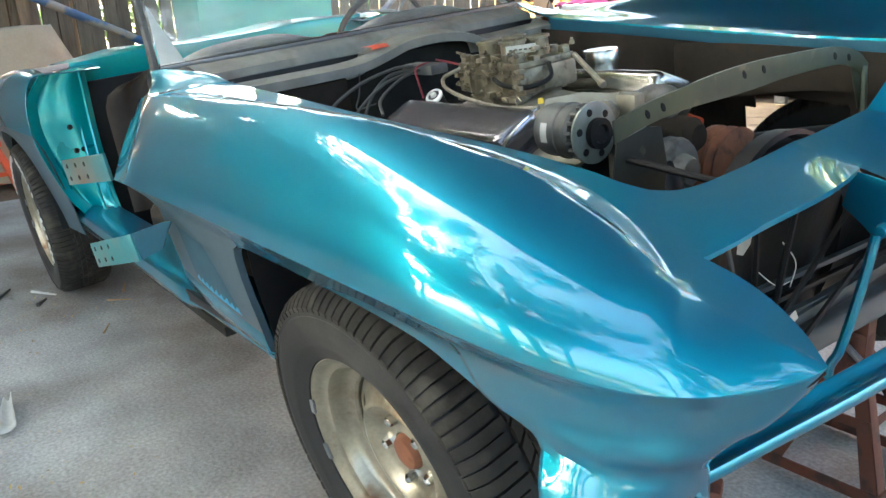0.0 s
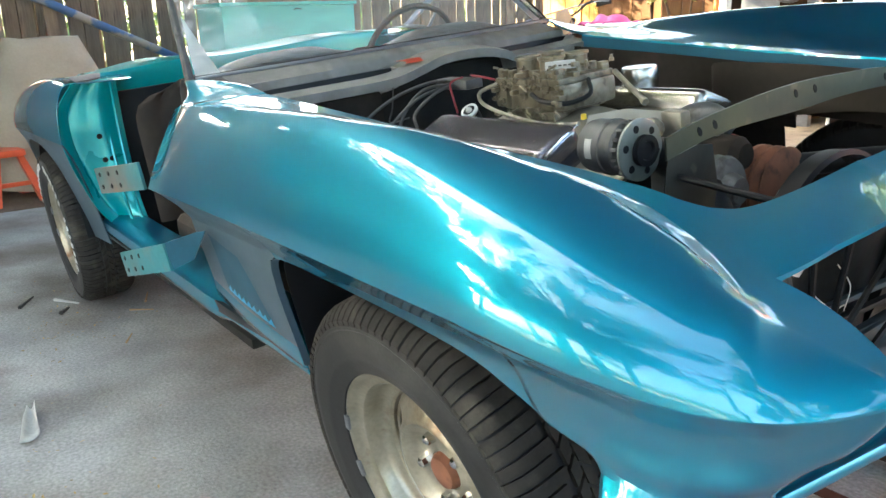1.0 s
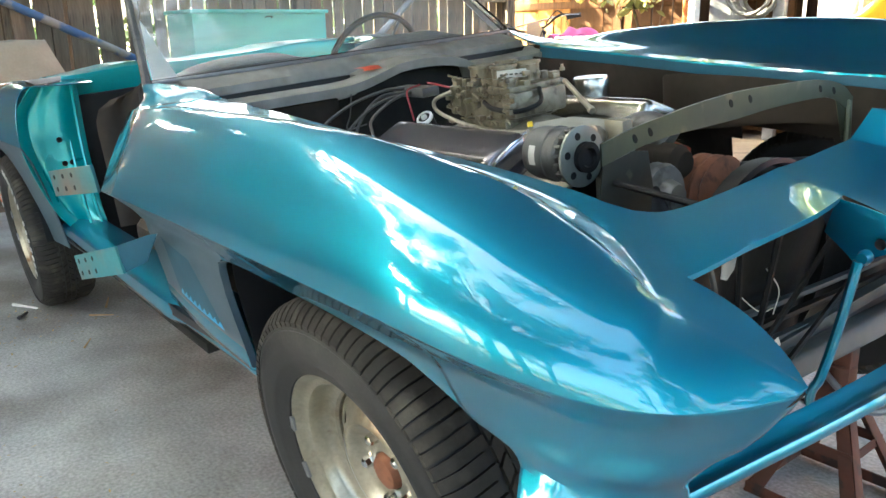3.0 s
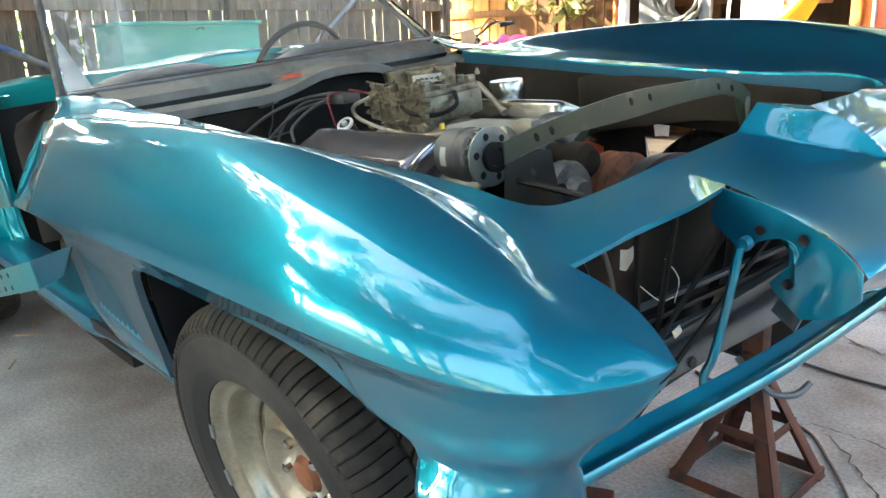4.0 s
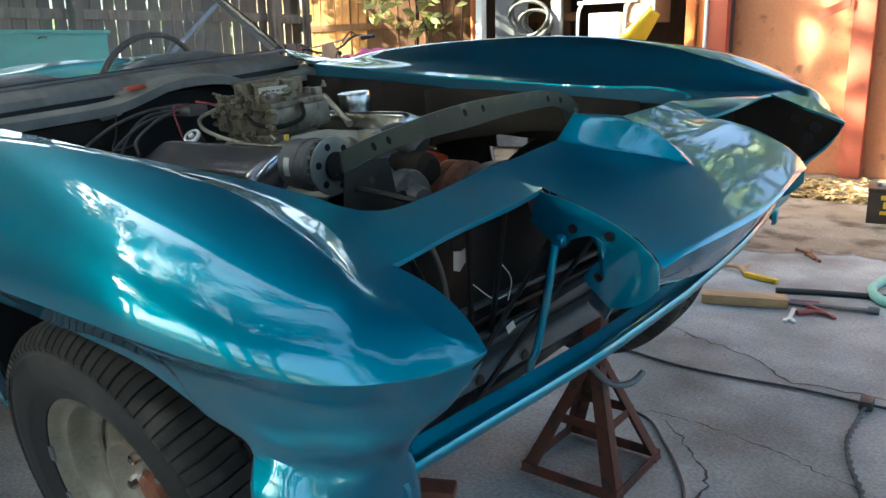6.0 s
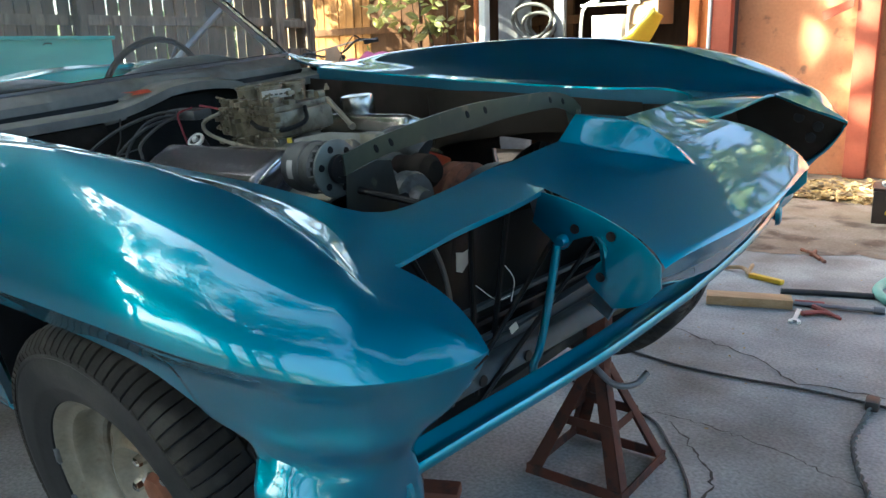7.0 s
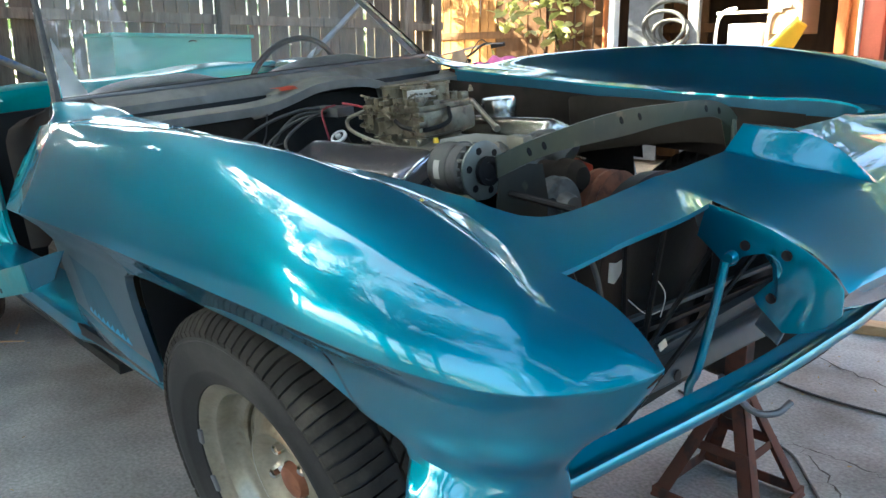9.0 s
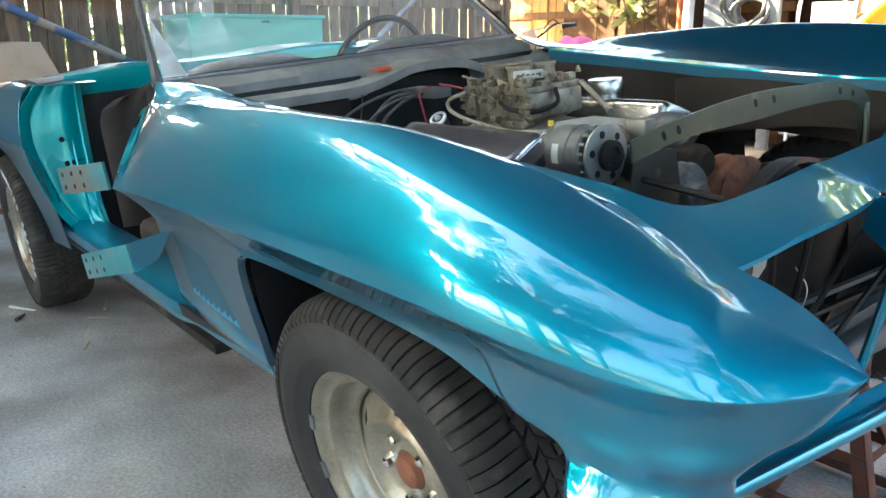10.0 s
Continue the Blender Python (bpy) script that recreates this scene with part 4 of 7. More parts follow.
# ---- front wheel wells, frame and under-bonnet space ----
for s in (-1, 1):
    bm = mesh()
    rows = []
    edge = [q for q in spline([(x, 0, z) for x, z in ARCH], 40) if q[0] < 0.3 or q[2] > 0.56]
    for y in np.linspace(-0.752, -0.44, 6):
        k = (y + 0.752) / 0.31
        rows.append([(q[0] * (1.015 + 0.02 * k), y * -s, q[2] + 0.006 + 0.04 * k * min(1, max(0, (q[2] - 0.6) / 0.06))) for q in edge])
    fill(bm, np.array(rows))
    part("wheel_well", bm, M["black"], car, thick=0.003)
    # inner wall beside the engine
    bm = mesh()
    if s > 0:
        # far side: a grey-brown moulded panel with an opening ahead of the wheel
        top = spline([(-0.90, 0.49, 0.875), (-0.45, 0.47, 0.845), (-0.05, 0.46, 0.81), (0.10, 0.455, 0.80), (0.36, 0.46, 0.79)], 44)
        rows = []
        for v in np.linspace(0, 1, 12):
            q = top.copy()
            q[:, 2] -= v * 0.40
            q[:, 1] += 0.06 * v * np.clip((q[:, 0] + 0.35) / 0.3, 0, 1)
            rows.append(q)
        g = np.array(rows)
        vs = [[bm.verts.new(p) for p in row] for row in g]
        for i in range(11):
            for j in range(43):
                c = (g[i, j] + g[i + 1, j + 1]) / 2
                if -0.20 < c[0] < 0.10 and 0.585 < c[2] < 0.70 and c[0] > -0.20 + 0.5 * (c[2] - 0.585):
                    continue
                bm.faces.new((vs[i][j], vs[i + 1][j], vs[i + 1][j + 1], vs[i][j + 1]))
        part("inner_fender", bm, M["brown"], car, "dusty brown fibreglass inner fender", thick=0.004)
        bm = mesh()
        g = np.array([spline([(-0.352, 0.452, 0.66 + 0.16 * k), (-0.335, 0.435, 0.67 + 0.16 * k), (-0.27, 0.425, 0.69 + 0.145 * k), (-0.10, 0.425, 0.715 + 0.115 * k), (0.05, 0.425, 0.73 + 0.09 * k), (0.30, 0.43, 0.72 + 0.08 * k)], 24) for k in np.linspace(0, 1, 5)])
        fill(bm, g)
        part("splash_panel", bm, M["splash"], car, "dusty grey splash panel", thick=0.004)
    else:
        g = np.array([spline([(-0.90, -0.50, 0.87 - v), (-0.3, -0.48, 0.83 - v), (0.10, -0.475, 0.80 - v), (0.36, -0.48, 0.785 - v)], 24) for v in np.linspace(0, 0.4, 6)])
        fill(bm, g)
        part("inner_fender", bm, M["dark"], car, thick=0.004)
    bm = mesh()
    box(bm, (-2.3, s * 0.36 - 0.05, 0.24), (0.12, s * 0.36 + 0.05, 0.36), 0.01)
    part("frame_rail", bm, M["black"], car)

bm = mesh()
box(bm, (-0.95, -0.42, 0.20), (0.12, 0.42, 0.225), 0.004)
part("under_tray", bm, M["dark"], car)
bm = mesh()
box(bm, (-0.985, -0.60, 0.22), (-0.955, 0.60, 0.885), 0.004)
part("firewall", bm, M["dark"], car)

# radiator wall: black frame bars, shroud and sheets seen through the lamp openings
bm = mesh()
box(bm, (0.335, -0.50, 0.46), (0.375, 0.50, 0.50), 0.004)
box(bm, (0.365, -0.46, 0.505), (0.385, 0.46, 0.525), 0.002)
part("radiator_support_bar", bm, M["slate"], car)
bm = mesh()
g = np.array([spline([(0.424, y, 0.464 - 0.07 * (y - 0.056)), (0.421, y, 0.472 - 0.07 * (y - 0.056)), (0.418, y, 0.487 - 0.06 * y), (0.410, y, 0.500 - 0.05 * y), (0.390, y, 0.503 - 0.05 * y)], 10) for y in np.linspace(-0.56, 0.44, 30)])
fill(bm, g)
part("lower_support_panel", bm, M["slate"], car, "grimy slate-grey lower support panel", thick=0.003)
for y, z in ((-0.36, 0.4995), (-0.24, 0.4995), (0.10, 0.4995), (0.30, 0.4995)):
    b2 = mesh()
    lathe(b2, [(0.0001, 0.0), (0.009, 0.0), (0.010, -0.002)], axis_x(0.4245, y, 0.476 - 0.07 * y), 14)
    part("panel_hole", b2, M["black"], car)
bm = mesh()
box(bm, (0.20, -0.40, 0.44), (0.26, 0.40, 0.63), 0.01)
part("radiator_core", bm, M["black"], car)
bm = mesh()
g = np.array([[(0.305 + 0.018 * math.sin(5 * y + 9 * z) + 0.012 * math.sin(23 * y - 7 * z), y, z) for y in np.linspace(-0.42, 0.35, 40)] for z in np.linspace(0.44, 0.68, 18)])
fill(bm, g)
part("black_sheet", bm, M["blacksheet"], car, "crumpled black plastic sheet", smooth=80)
for a, b in (((0.40, -0.47, 0.75), (0.36, -0.30, 0.47)), ((0.41, -0.50, 0.73), (0.37, -0.42, 0.45)), ((0.38, -0.30, 0.76), (0.39, -0.34, 0.46)), ((0.40, -0.22, 0.77), (0.37, -0.28, 0.46)), ((0.43, -0.40, 0.47), (0.40, 0.05, 0.62)), ((0.40, -0.36, 0.50), (0.36, 0.10, 0.72))):
    bm = mesh()
    rod(bm, a, b, 0.005, 6)
    part("support_strip", bm, M["blacksheet"], car)
bm = mesh()
tube(bm, [(0.39, -0.43, 0.775), (0.40, -0.40, 0.70), (0.405, -0.395, 0.62), (0.40, -0.41, 0.53), (0.39, -0.40, 0.47)], 0.004, 8)
part("wiring_loom", bm, M["hose"], car)
for pts in ([(0.36, -0.28, 0.62), (0.372, -0.245, 0.585), (0.366, -0.20, 0.575)], [(0.36, -0.21, 0.64), (0.366, -0.185, 0.60), (0.36, -0.19, 0.56)]):
    bm = mesh()
    tube(bm, pts, 0.0009, 6)
    part("wire", bm, M["white"], car)
bm = mesh()
plate(bm, [(-0.016, -0.014), (-0.003, -0.019), (0.014, -0.006), (0.020, 0.016), (0.004, 0.012), (-0.014, 0.016)], 0.0015, axis_x(0.362, -0.309, 0.672) @ Matrix.Rotation(1.5, 4, "Z"))
part("torn_sheet_edge", bm, M["paper"], car, "pale torn scrap behind the radiator frame")
bm = mesh()
box(bm, (-0.001, -0.014, -0.006), (0.001, 0.014, 0.006), 0.0004, pose(0.385, -0.222, 0.528, 0, -20, 12))
part("paper_tag", bm, M["white"], car, "small white paper tag")
# fan shroud ring and lower rails seen deep inside
bm = mesh()
lathe(bm, [(0.165, -0.02), (0.175, -0.012), (0.178, 0.02), (0.170, 0.024), (0.168, 0.0)], axis_x(0.275, -0.10, 0.60), 40)
part("fan_shroud", bm, M["black"], car, "black plastic fan shroud")
for k, (z, x) in enumerate(((0.512, 0.372), (0.532, 0.356), (0.552, 0.345))):
    bm = mesh()
    box(bm, (x - 0.006, -0.40, z - 0.004), (x + 0.006, 0.30, z + 0.004), 0.001, Matrix.Rotation(-0.07, 4, "X"))
    part("frame_rail", bm, M["slate"] if k != 1 else M["black"], car)

# ---- cowl, windscreen and cabin ----
def cowl_z(y):
    """Front edge of the cowl, raised in the middle over the bonnet's bulge."""
    return float(np.interp(y, [-0.6, -0.33, -0.213, -0.155, -0.116, -0.063, -0.008, 0.04, 0.082, 0.13, 0.175, 0.231, 0.258, 0.33, 0.6], [0.888, 0.885, 0.884, 0.887, 0.894, 0.907, 0.921, 0.925, 0.925, 0.922, 0.916, 0.900, 0.884, 0.882, 0.888]))


bm = mesh()
rows = []
for y in np.linspace(-0.55, 0.55, 81):
    bow = 1 - (y / 0.62) ** 2
    xb, zb = -1.13 + 0.085 * bow, 0.944 + 0.006 * bow
    zf = cowl_z(y)
    well = 0.0 if -0.12 < y < 0.26 else 1.0
    well *= min(1, (0.54 - abs(y)) / 0.05) if abs(y) > 0.49 else 1
    xf = -0.895
    rows.append([(xf + 0.012, y, zf - 0.028), (xf + 0.014, y, zf - 0.004), (xf, y, zf), (xf - 0.045, y, zf + 0.006), (xf - 0.052, y, zf + 0.004 - 0.045 * well), (xf - 0.10, y, zf + 0.006 - 0.050 * well), (xf - 0.106, y, zf * 0.5 + zb * 0.5 + 0.004), (xb + 0.03, y, zb - 0.006), (xb, y, zb)])
fill(bm, np.array(rows))
part("cowl", bm, M["greypaint"], car, "sanded grey cowl panel with wiper wells", smooth=50, thick=0.004)
bm = mesh()
fill(bm, np.array([[(-0.905 - 0.10 * u, -0.115 + 0.07 * v + 0.015 * math.sin(9 * u), cowl_z(-0.085) + 0.0095 + 0.02 * u) for v in np.linspace(0, 1, 5)] for u in np.linspace(0, 0.4, 6)]))
part("primer_patch", bm, M["orange"], car, "bare red primer patch")
for y in (-0.40, 0.40):
    bm = mesh()
    lathe(bm, [(0.012, 0.0), (0.012, 0.02), (0.008, 0.026), (0.0001, 0.026)], pose(-0.965, y, cowl_z(y) - 0.035), 12)
    part("wiper_post", bm, M["castgrey"], car)
# blue cowl corners beside the windscreen
for s in (-1, 1):
    bm = mesh()
    rows = [[(-0.885, -0.528, 0.905), (-0.97, -0.535, 0.922), (-1.06, -0.572, 0.938), (-1.125, -0.607, 0.947)],
            [(-0.895, -0.585, 0.907), (-0.97, -0.590, 0.915), (-1.06, -0.605, 0.932), (-1.132, -0.622, 0.947)],
            [(-0.912, -0.660, 0.905), (-0.975, -0.650, 0.908), (-1.055, -0.638, 0.927), (-1.138, -0.630, 0.946)],
            [(-0.930, -0.735, 0.902), (-0.985, -0.702, 0.904), (-1.055, -0.662, 0.920), (-1.142, -0.636, 0.944)]]
    loft(bm, [[(x, -y * s, z) for x, y, z in c] for c in rows], 18, 14)
    part("cowl_corner", bm, M["paint"], car, thick=0.004)

BASE = [(-1.145, -0.61, 0.945), (-1.085, -0.42, 0.948), (-1.055, -0.2, 0.950), (-1.048, 0.0, 0.951)]
TOP = [(-1.475, -0.52, 1.235), (-1.435, -0.36, 1.245), (-1.415, -0.18, 1.25), (-1.41, 0.0, 1.252)]


def across(c, n):
    h = spline(c, n)
    return np.vstack([h, (h * v3(1, -1, 1))[::-1][1:]])


base, top = across(BASE, 18), across(TOP, 18)
screen = new("windscreen")
screen.parent = car
bm = mesh()
g = np.array([base + v3(0, 0, 0.012) + (top - base) * k + v3(0.0, 0, 0) for k in np.linspace(0, 1, 8)])
fill(bm, g)
pane = part("pane", bm, M["glass"], screen, "dusty curved windscreen glass", smooth=80)
pane.visible_shadow = False
bm = mesh()
tube(bm, [tuple(p + v3(0, 0, 0.004)) for p in base], 0.0045, 8, smooth=False)
part("lower_seal", bm, M["black"], screen)
bm = mesh()
tube(bm, [tuple(p + v3(0.012, 0, 0.001)) for p in base], 0.006, 8, smooth=False)
part("lower_moulding", bm, M["steel"], screen, "dull metal moulding under the glass")
bm = mesh()
tube(bm, [tuple(p) for p in top], 0.014, 8, smooth=False)
part("top_rail", bm, M["steel"], screen)
for s in (-1, 1):
    bm = mesh()
    a, b = v3(-1.150, 0.622 * s, 0.935), v3(-1.48, 0.530 * s, 1.24)
    tube(bm, [tuple(a), tuple(a + (b - a) * 0.12 + v3(0.008, 0, 0)), tuple(a + (b - a) * 0.5), tuple(b)], (0.012, 0.010), 8)
    # the far pillar is brighter, to carry the shine of the glass edge
    part("pillar", bm, M["castgrey"] if s < 0 else M["satin"], screen, "dull grey windscreen pillar" if s < 0 else "far windscreen pillar, brightened for the reflection at the glass edge")
    if s > 0:
        # a narrow pale strip paints the bright reflection along the far side of the glass
        bm = mesh()
        g = np.array([[a + (b - a) * k + v3(0.006, -s * 0.016, 0.0), a + (b - a) * k + v3(0.012, -s * 0.046, 0.002)] for k in np.linspace(0.03, 0.98, 10)])
        fill(bm, g)
        part("pillar_trim", bm, M["white"], screen, "white strip painted for the reflection along the glass edge", thick=0.003)
        continue
    # white wedge painted as the reflection inside the near glass edge
    bm = mesh()
    g = np.array([[a + (b - a) * k + v3(0.005, -s * 0.018, 0.0), a + (b - a) * k + v3(0.03 * max(0, 1 - k / 0.55), -s * (0.020 + 0.062 * max(0, 1 - k / 0.55)), 0.003)] for k in np.linspace(0.04, 0.55, 10)])
    fill(bm, g)
    part("pillar_trim", bm, M["white"], screen, "white strip painted for the reflection along the glass edge", thick=0.003)

# dash with two humps, steering wheel, seats
bm = mesh()
rows = []
for y in np.linspace(-0.58, 0.58, 60):
    hump = 0.034 * (math.exp(-((abs(y) - 0.30) / 0.17) ** 4))
    bow = 0.06 * (1 - (y / 0.6) ** 2)
    rows.append([(-1.15 + bow, y, 0.925), (-1.20 + bow * 0.6, y, 0.938 + hump * 0.7), (-1.28, y, 0.945 + hump), (-1.36, y, 0.938 + hump), (-1.40, y, 0.90 + hump), (-1.39, y, 0.70)])
fill(bm, np.array(rows))
part("dashboard", bm, M["castgrey"], car, "grey twin-hump dashboard top", smooth=60, thick=0.004)
bm = mesh()
mw = pose(-1.62, 0.36, 0.86, 0, -70, 0)
ring = [tuple(mw @ Vector((0.195 * math.cos(w), 0.195 * math.sin(w), 0))) for w in np.linspace(0, 2 * math.pi, 49)]
tube(bm, ring, 0.011, 8, smooth=False, caps=False)
stw = part("steering_wheel", bm, M["seat"], car, "worn thin-rimmed steering wheel")
for k in range(3):
    b2 = mesh()
    w = math.pi / 2 + k * 2 * math.pi / 3 + math.pi
    rod(b2, tuple(mw @ Vector((0, 0, -0.02))), tuple(mw @ Vector((0.19 * math.cos(w), 0.19 * math.sin(w), 0))), 0.006, 6)
    part("spoke", b2, M["steel"], stw)
b2 = mesh()
rod(b2, tuple(mw @ Vector((0, 0, 0.0))), tuple(mw @ Vector((0, 0, -0.30))), 0.025, 12)
part("column", b2, M["black"], stw)


def seat(y):
    bm = mesh()
    g = []
    for u in np.linspace(0, 1, 14):
        row = []
        for v in np.linspace(-1, 1, 15):
            w = 0.285 * (1 - 0.10 * u) * (1 if u < 0.7 else (1 - ((u - 0.7) / 0.3) ** 2.5 * 0.45))
            bulge = 0.05 * (1 - abs(v) ** 4) * math.sin(math.pi * min(1, u * 0.9 + 0.1)) + 0.012 * math.cos(v * 14)
            z = 0.45 + 0.46 * (u if u < 0.9 else 0.9 + (u - 0.9) * (1 - abs(v) ** 3))
            row.append((-1.80 - 0.14 * u + bulge, y + v * w * (1 if u < 0.85 else 1 - 0.5 * (u - 0.85)), z))
        g.append(row)
    fill(bm, np.array(g))
    bmesh.ops.solidify(bm, geom=bm.faces, thickness=0.08)
    ob = part("seat", bm, M["seat"], car, "worn dark brown bucket seat", smooth=60)
    b2 = mesh()
    box(b2, (-1.82, y - 0.24, 0.33), (-1.35, y + 0.24, 0.47), 0.05, seg=3)
    part("cushion", b2, M["seat"], ob)


seat(-0.34)
seat(0.34)
bm = mesh()
box(bm, (-2.2, -0.66, 0.24), (-0.98, 0.66, 0.27), 0.004)
part("cabin_floor", bm, M["dark"], car)
bm = mesh()
box(bm, (-2.20, -0.60, 0.26), (-2.17, 0.60, 0.88), 0.004)
part("rear_bulkhead", bm, M["black"], car)
bm = mesh()
box(bm, (-1.00, -0.63, 0.27), (-0.985, 0.63, 0.90), 0.003)
part("kick_panel", bm, M["black"], car)

# sills
for s in (-1, 1):
    bm = mesh()
    prof = [(-0.63, 0.445), (-0.70, 0.452), (-0.738, 0.448), (-0.754, 0.436), (-0.760, 0.415), (-0.757, 0.395), (-0.745, 0.380)]
    g = np.array([[(x, s * (-y - 0.016 * min(1.0, max(0.0, (x + 0.93) / 0.06))), z + 0.018 * max(0.0, x + 0.90)) for y, z in prof] for x in np.linspace(-2.12, -0.40, 34)])
    fill(bm, g)
    part("sill", bm, M["paint"], car, thick=0.004)
    bm = mesh()
    g = np.array([[(x, s * (0.0005 - side_y(x, 0.488)), 0.490), (x, s * (0.0015 - side_y(x, 0.47)), 0.47), (x, s * (0.001 - side_y(x, 0.45)), 0.448), (x, s * (-0.012 - side_y(x, 0.45)), 0.430 + 0.012 * max(0, x + 0.9))] for x in np.linspace(-0.90, -0.352, 14)])
    fill(bm, g)
    part("rocker", bm, M["paint"], car, smooth=50)
    bm = mesh()
    plate(bm, [(-2.2, 0.43), (-0.50, 0.436), (-0.56, 0.428), (-0.97, 0.402), (-1.4, 0.388), (-2.2, 0.37)], 0.03, pose(0, s * 0.735 + 0.015, 0, 90, 0, 0))
    part("side_rail", bm, M["black"], car)

# rear quarter: jamb, panel and deck
JAMB = [(-2.04, -0.755, 0.94), (-2.06, -0.815, 0.86), (-2.06, -0.83, 0.78), (-2.06, -0.825, 0.70), (-2.05, -0.805, 0.60), (-2.04, -0.775, 0.50), (-2.02, -0.745, 0.445)]
JAMB_IN = [(-2.08, -0.60, 0.935), (-2.10, -0.60, 0.86), (-2.10, -0.605, 0.78), (-2.09, -0.61, 0.70), (-2.07, -0.615, 0.60), (-2.04, -0.62, 0.50), (-1.98, -0.625, 0.44)]
for s in (-1, 1):
    f = (lambda c: c) if s < 0 else (lambda c: sided(c, 1))
    bm = mesh()
    mid1 = [(a[0] - 0.035, a[1] + 0.03, a[2]) for a in JAMB]
    mid2 = [(a[0] - 0.060, a[1] + 0.05, a[2] - 0.005) for a in JAMB]
    mid3 = [(a[0] - 0.02, (a[1] * 0.35 + b[1] * 0.65), a[2]) for a, b in zip(JAMB, JAMB_IN)]
    loft(bm, [f(JAMB), f(mid1), f(mid2), f(mid3), f(JAMB_IN)], 30, 22)
    jamb = part("door_jamb", bm, M["teal"], car, "bright turquoise painted door jamb", smooth=50, thick=0.003)
    for k in (0.02, 0.055):
        b2 = mesh()
        tube(b2, f([(a[0] + 0.012, a[1] - k, a[2]) for a in JAMB_IN]), 0.006, 8)
        part("jamb_bead", b2, M["teal"], jamb)
    for y, z in ((-0.70, 0.745), (-0.70, 0.66), (-0.675, 0.66)):
        b2 = mesh()
        lathe(b2, [(0.0001, 0.003), (0.0055, 0.003), (0.007, 0.001), (0.009, 0.003), (0.010, 0.0)], axis_x(-2.073, s * -y, z), 14)
        part("bolt_hole", b2, M["black"], jamb)
    # outer quarter
    secs = [(-2.05, 0.76, 0.94, 0.832, 0.742), (-2.30, 0.765, 0.955, 0.855, 0.755), (-2.60, 0.765, 0.945, 0.865, 0.76), (-2.95, 0.755, 0.905, 0.86, 0.75), (-3.30, 0.72, 0.845, 0.825, 0.73), (-3.60, 0.66, 0.78, 0.74, 0.70)]
    bm = mesh()
    g = []
    for x, yt, zt, yw, zw in secs:
        row = [(x, s * 0.55, zt - 0.012), (x, s * (yt - 0.06), zt - 0.004)]
        for v in np.linspace(0, 1, 9):
            row.append((x, s * (yt + (yw - yt) * math.sin(v * math.pi / 2)), zt - (zt - zw) * (1 - math.cos(v * math.pi / 2))))
        g.append(row)
    g = np.array(g)
    g = np.array([spline(g[:, j], 36) for j in range(g.shape[1])])
    fill(bm, g)
    part("rear_quarter", bm, M["paint"], car, smooth=40, thick=0.004)
    # flank under the waist with the rear arch
    bm = mesh()
    arch = []
    for x in np.linspace(-3.55, -2.05, 60):
        dx = abs(x + 2.66) / 0.405
        low = 0.36 if dx >= 1 else max(0.36, 0.36 + 0.355 * (1 - dx**3.0) ** 0.5)
        zw = np.interp(-x, [2.05, 2.6, 3.3, 3.6], [0.742, 0.76, 0.73, 0.70])
        yw = np.interp(-x, [2.05, 2.3, 2.6, 2.95, 3.3, 3.6], [0.832, 0.855, 0.865, 0.86, 0.825, 0.74])
        arch.append([(x, s * (yw - 0.07 * ((zw - z) / 0.35) ** 0.6), z) for z in np.linspace(zw, low, 8)])
    fill(bm, np.array(arch))
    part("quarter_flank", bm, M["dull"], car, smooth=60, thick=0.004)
    bm = mesh()
    rows = []
    for y in np.linspace(0.80, 0.50, 5):
        rows.append([(-2.66 + 0.42 * math.cos(w), s * y, 0.36 + 0.36 * math.sin(w)) for w in np.linspace(0, math.pi, 20)])
    fill(bm, np.array(rows))
    part("wheel_well", bm, M["black"], car)
    # lid of the striker pillar
    b2 = mesh()
    g = np.array([spline(f([(-2.050, -0.735 + 0.08 * k, 0.943 + 0.004 * k), (-2.10, -0.74 + 0.10 * k, 0.951 + 0.004 * k), (-2.18, -0.745 + 0.12 * k, 0.957)]), 8) for k in np.linspace(0, 1, 5)])
    fill(b2, g)
    part("jamb_cap", b2, M["steel"], car, "bare metal cap over the jamb", thick=0.003)

# rear deck with its turquoise front lip
bm = mesh()
rows = []
for y in np.linspace(-0.62, 0.62, 41):
    k = 1 - (y / 0.62) ** 2
    rise = 0.018 * math.exp(-(((abs(y) - 0.36) / 0.15) ** 2))
    rows.append([(-2.205, y, 0.86), (-2.20, y, 0.935), (-2.205, y, 0.952 + rise * 0.4), (-2.24, y, 0.956 + rise), (-2.6, y, 0.945 + rise + 0.01 * k), (-3.2, y, 0.86 + 0.02 * k), (-3.62, y, 0.775 + 0.01 * k), (-3.66, y, 0.55)])
fill(bm, np.array(rows))
part("rear_deck", bm, M["teal"], car, "bright turquoise rear deck and lip", smooth=50, thick=0.004)

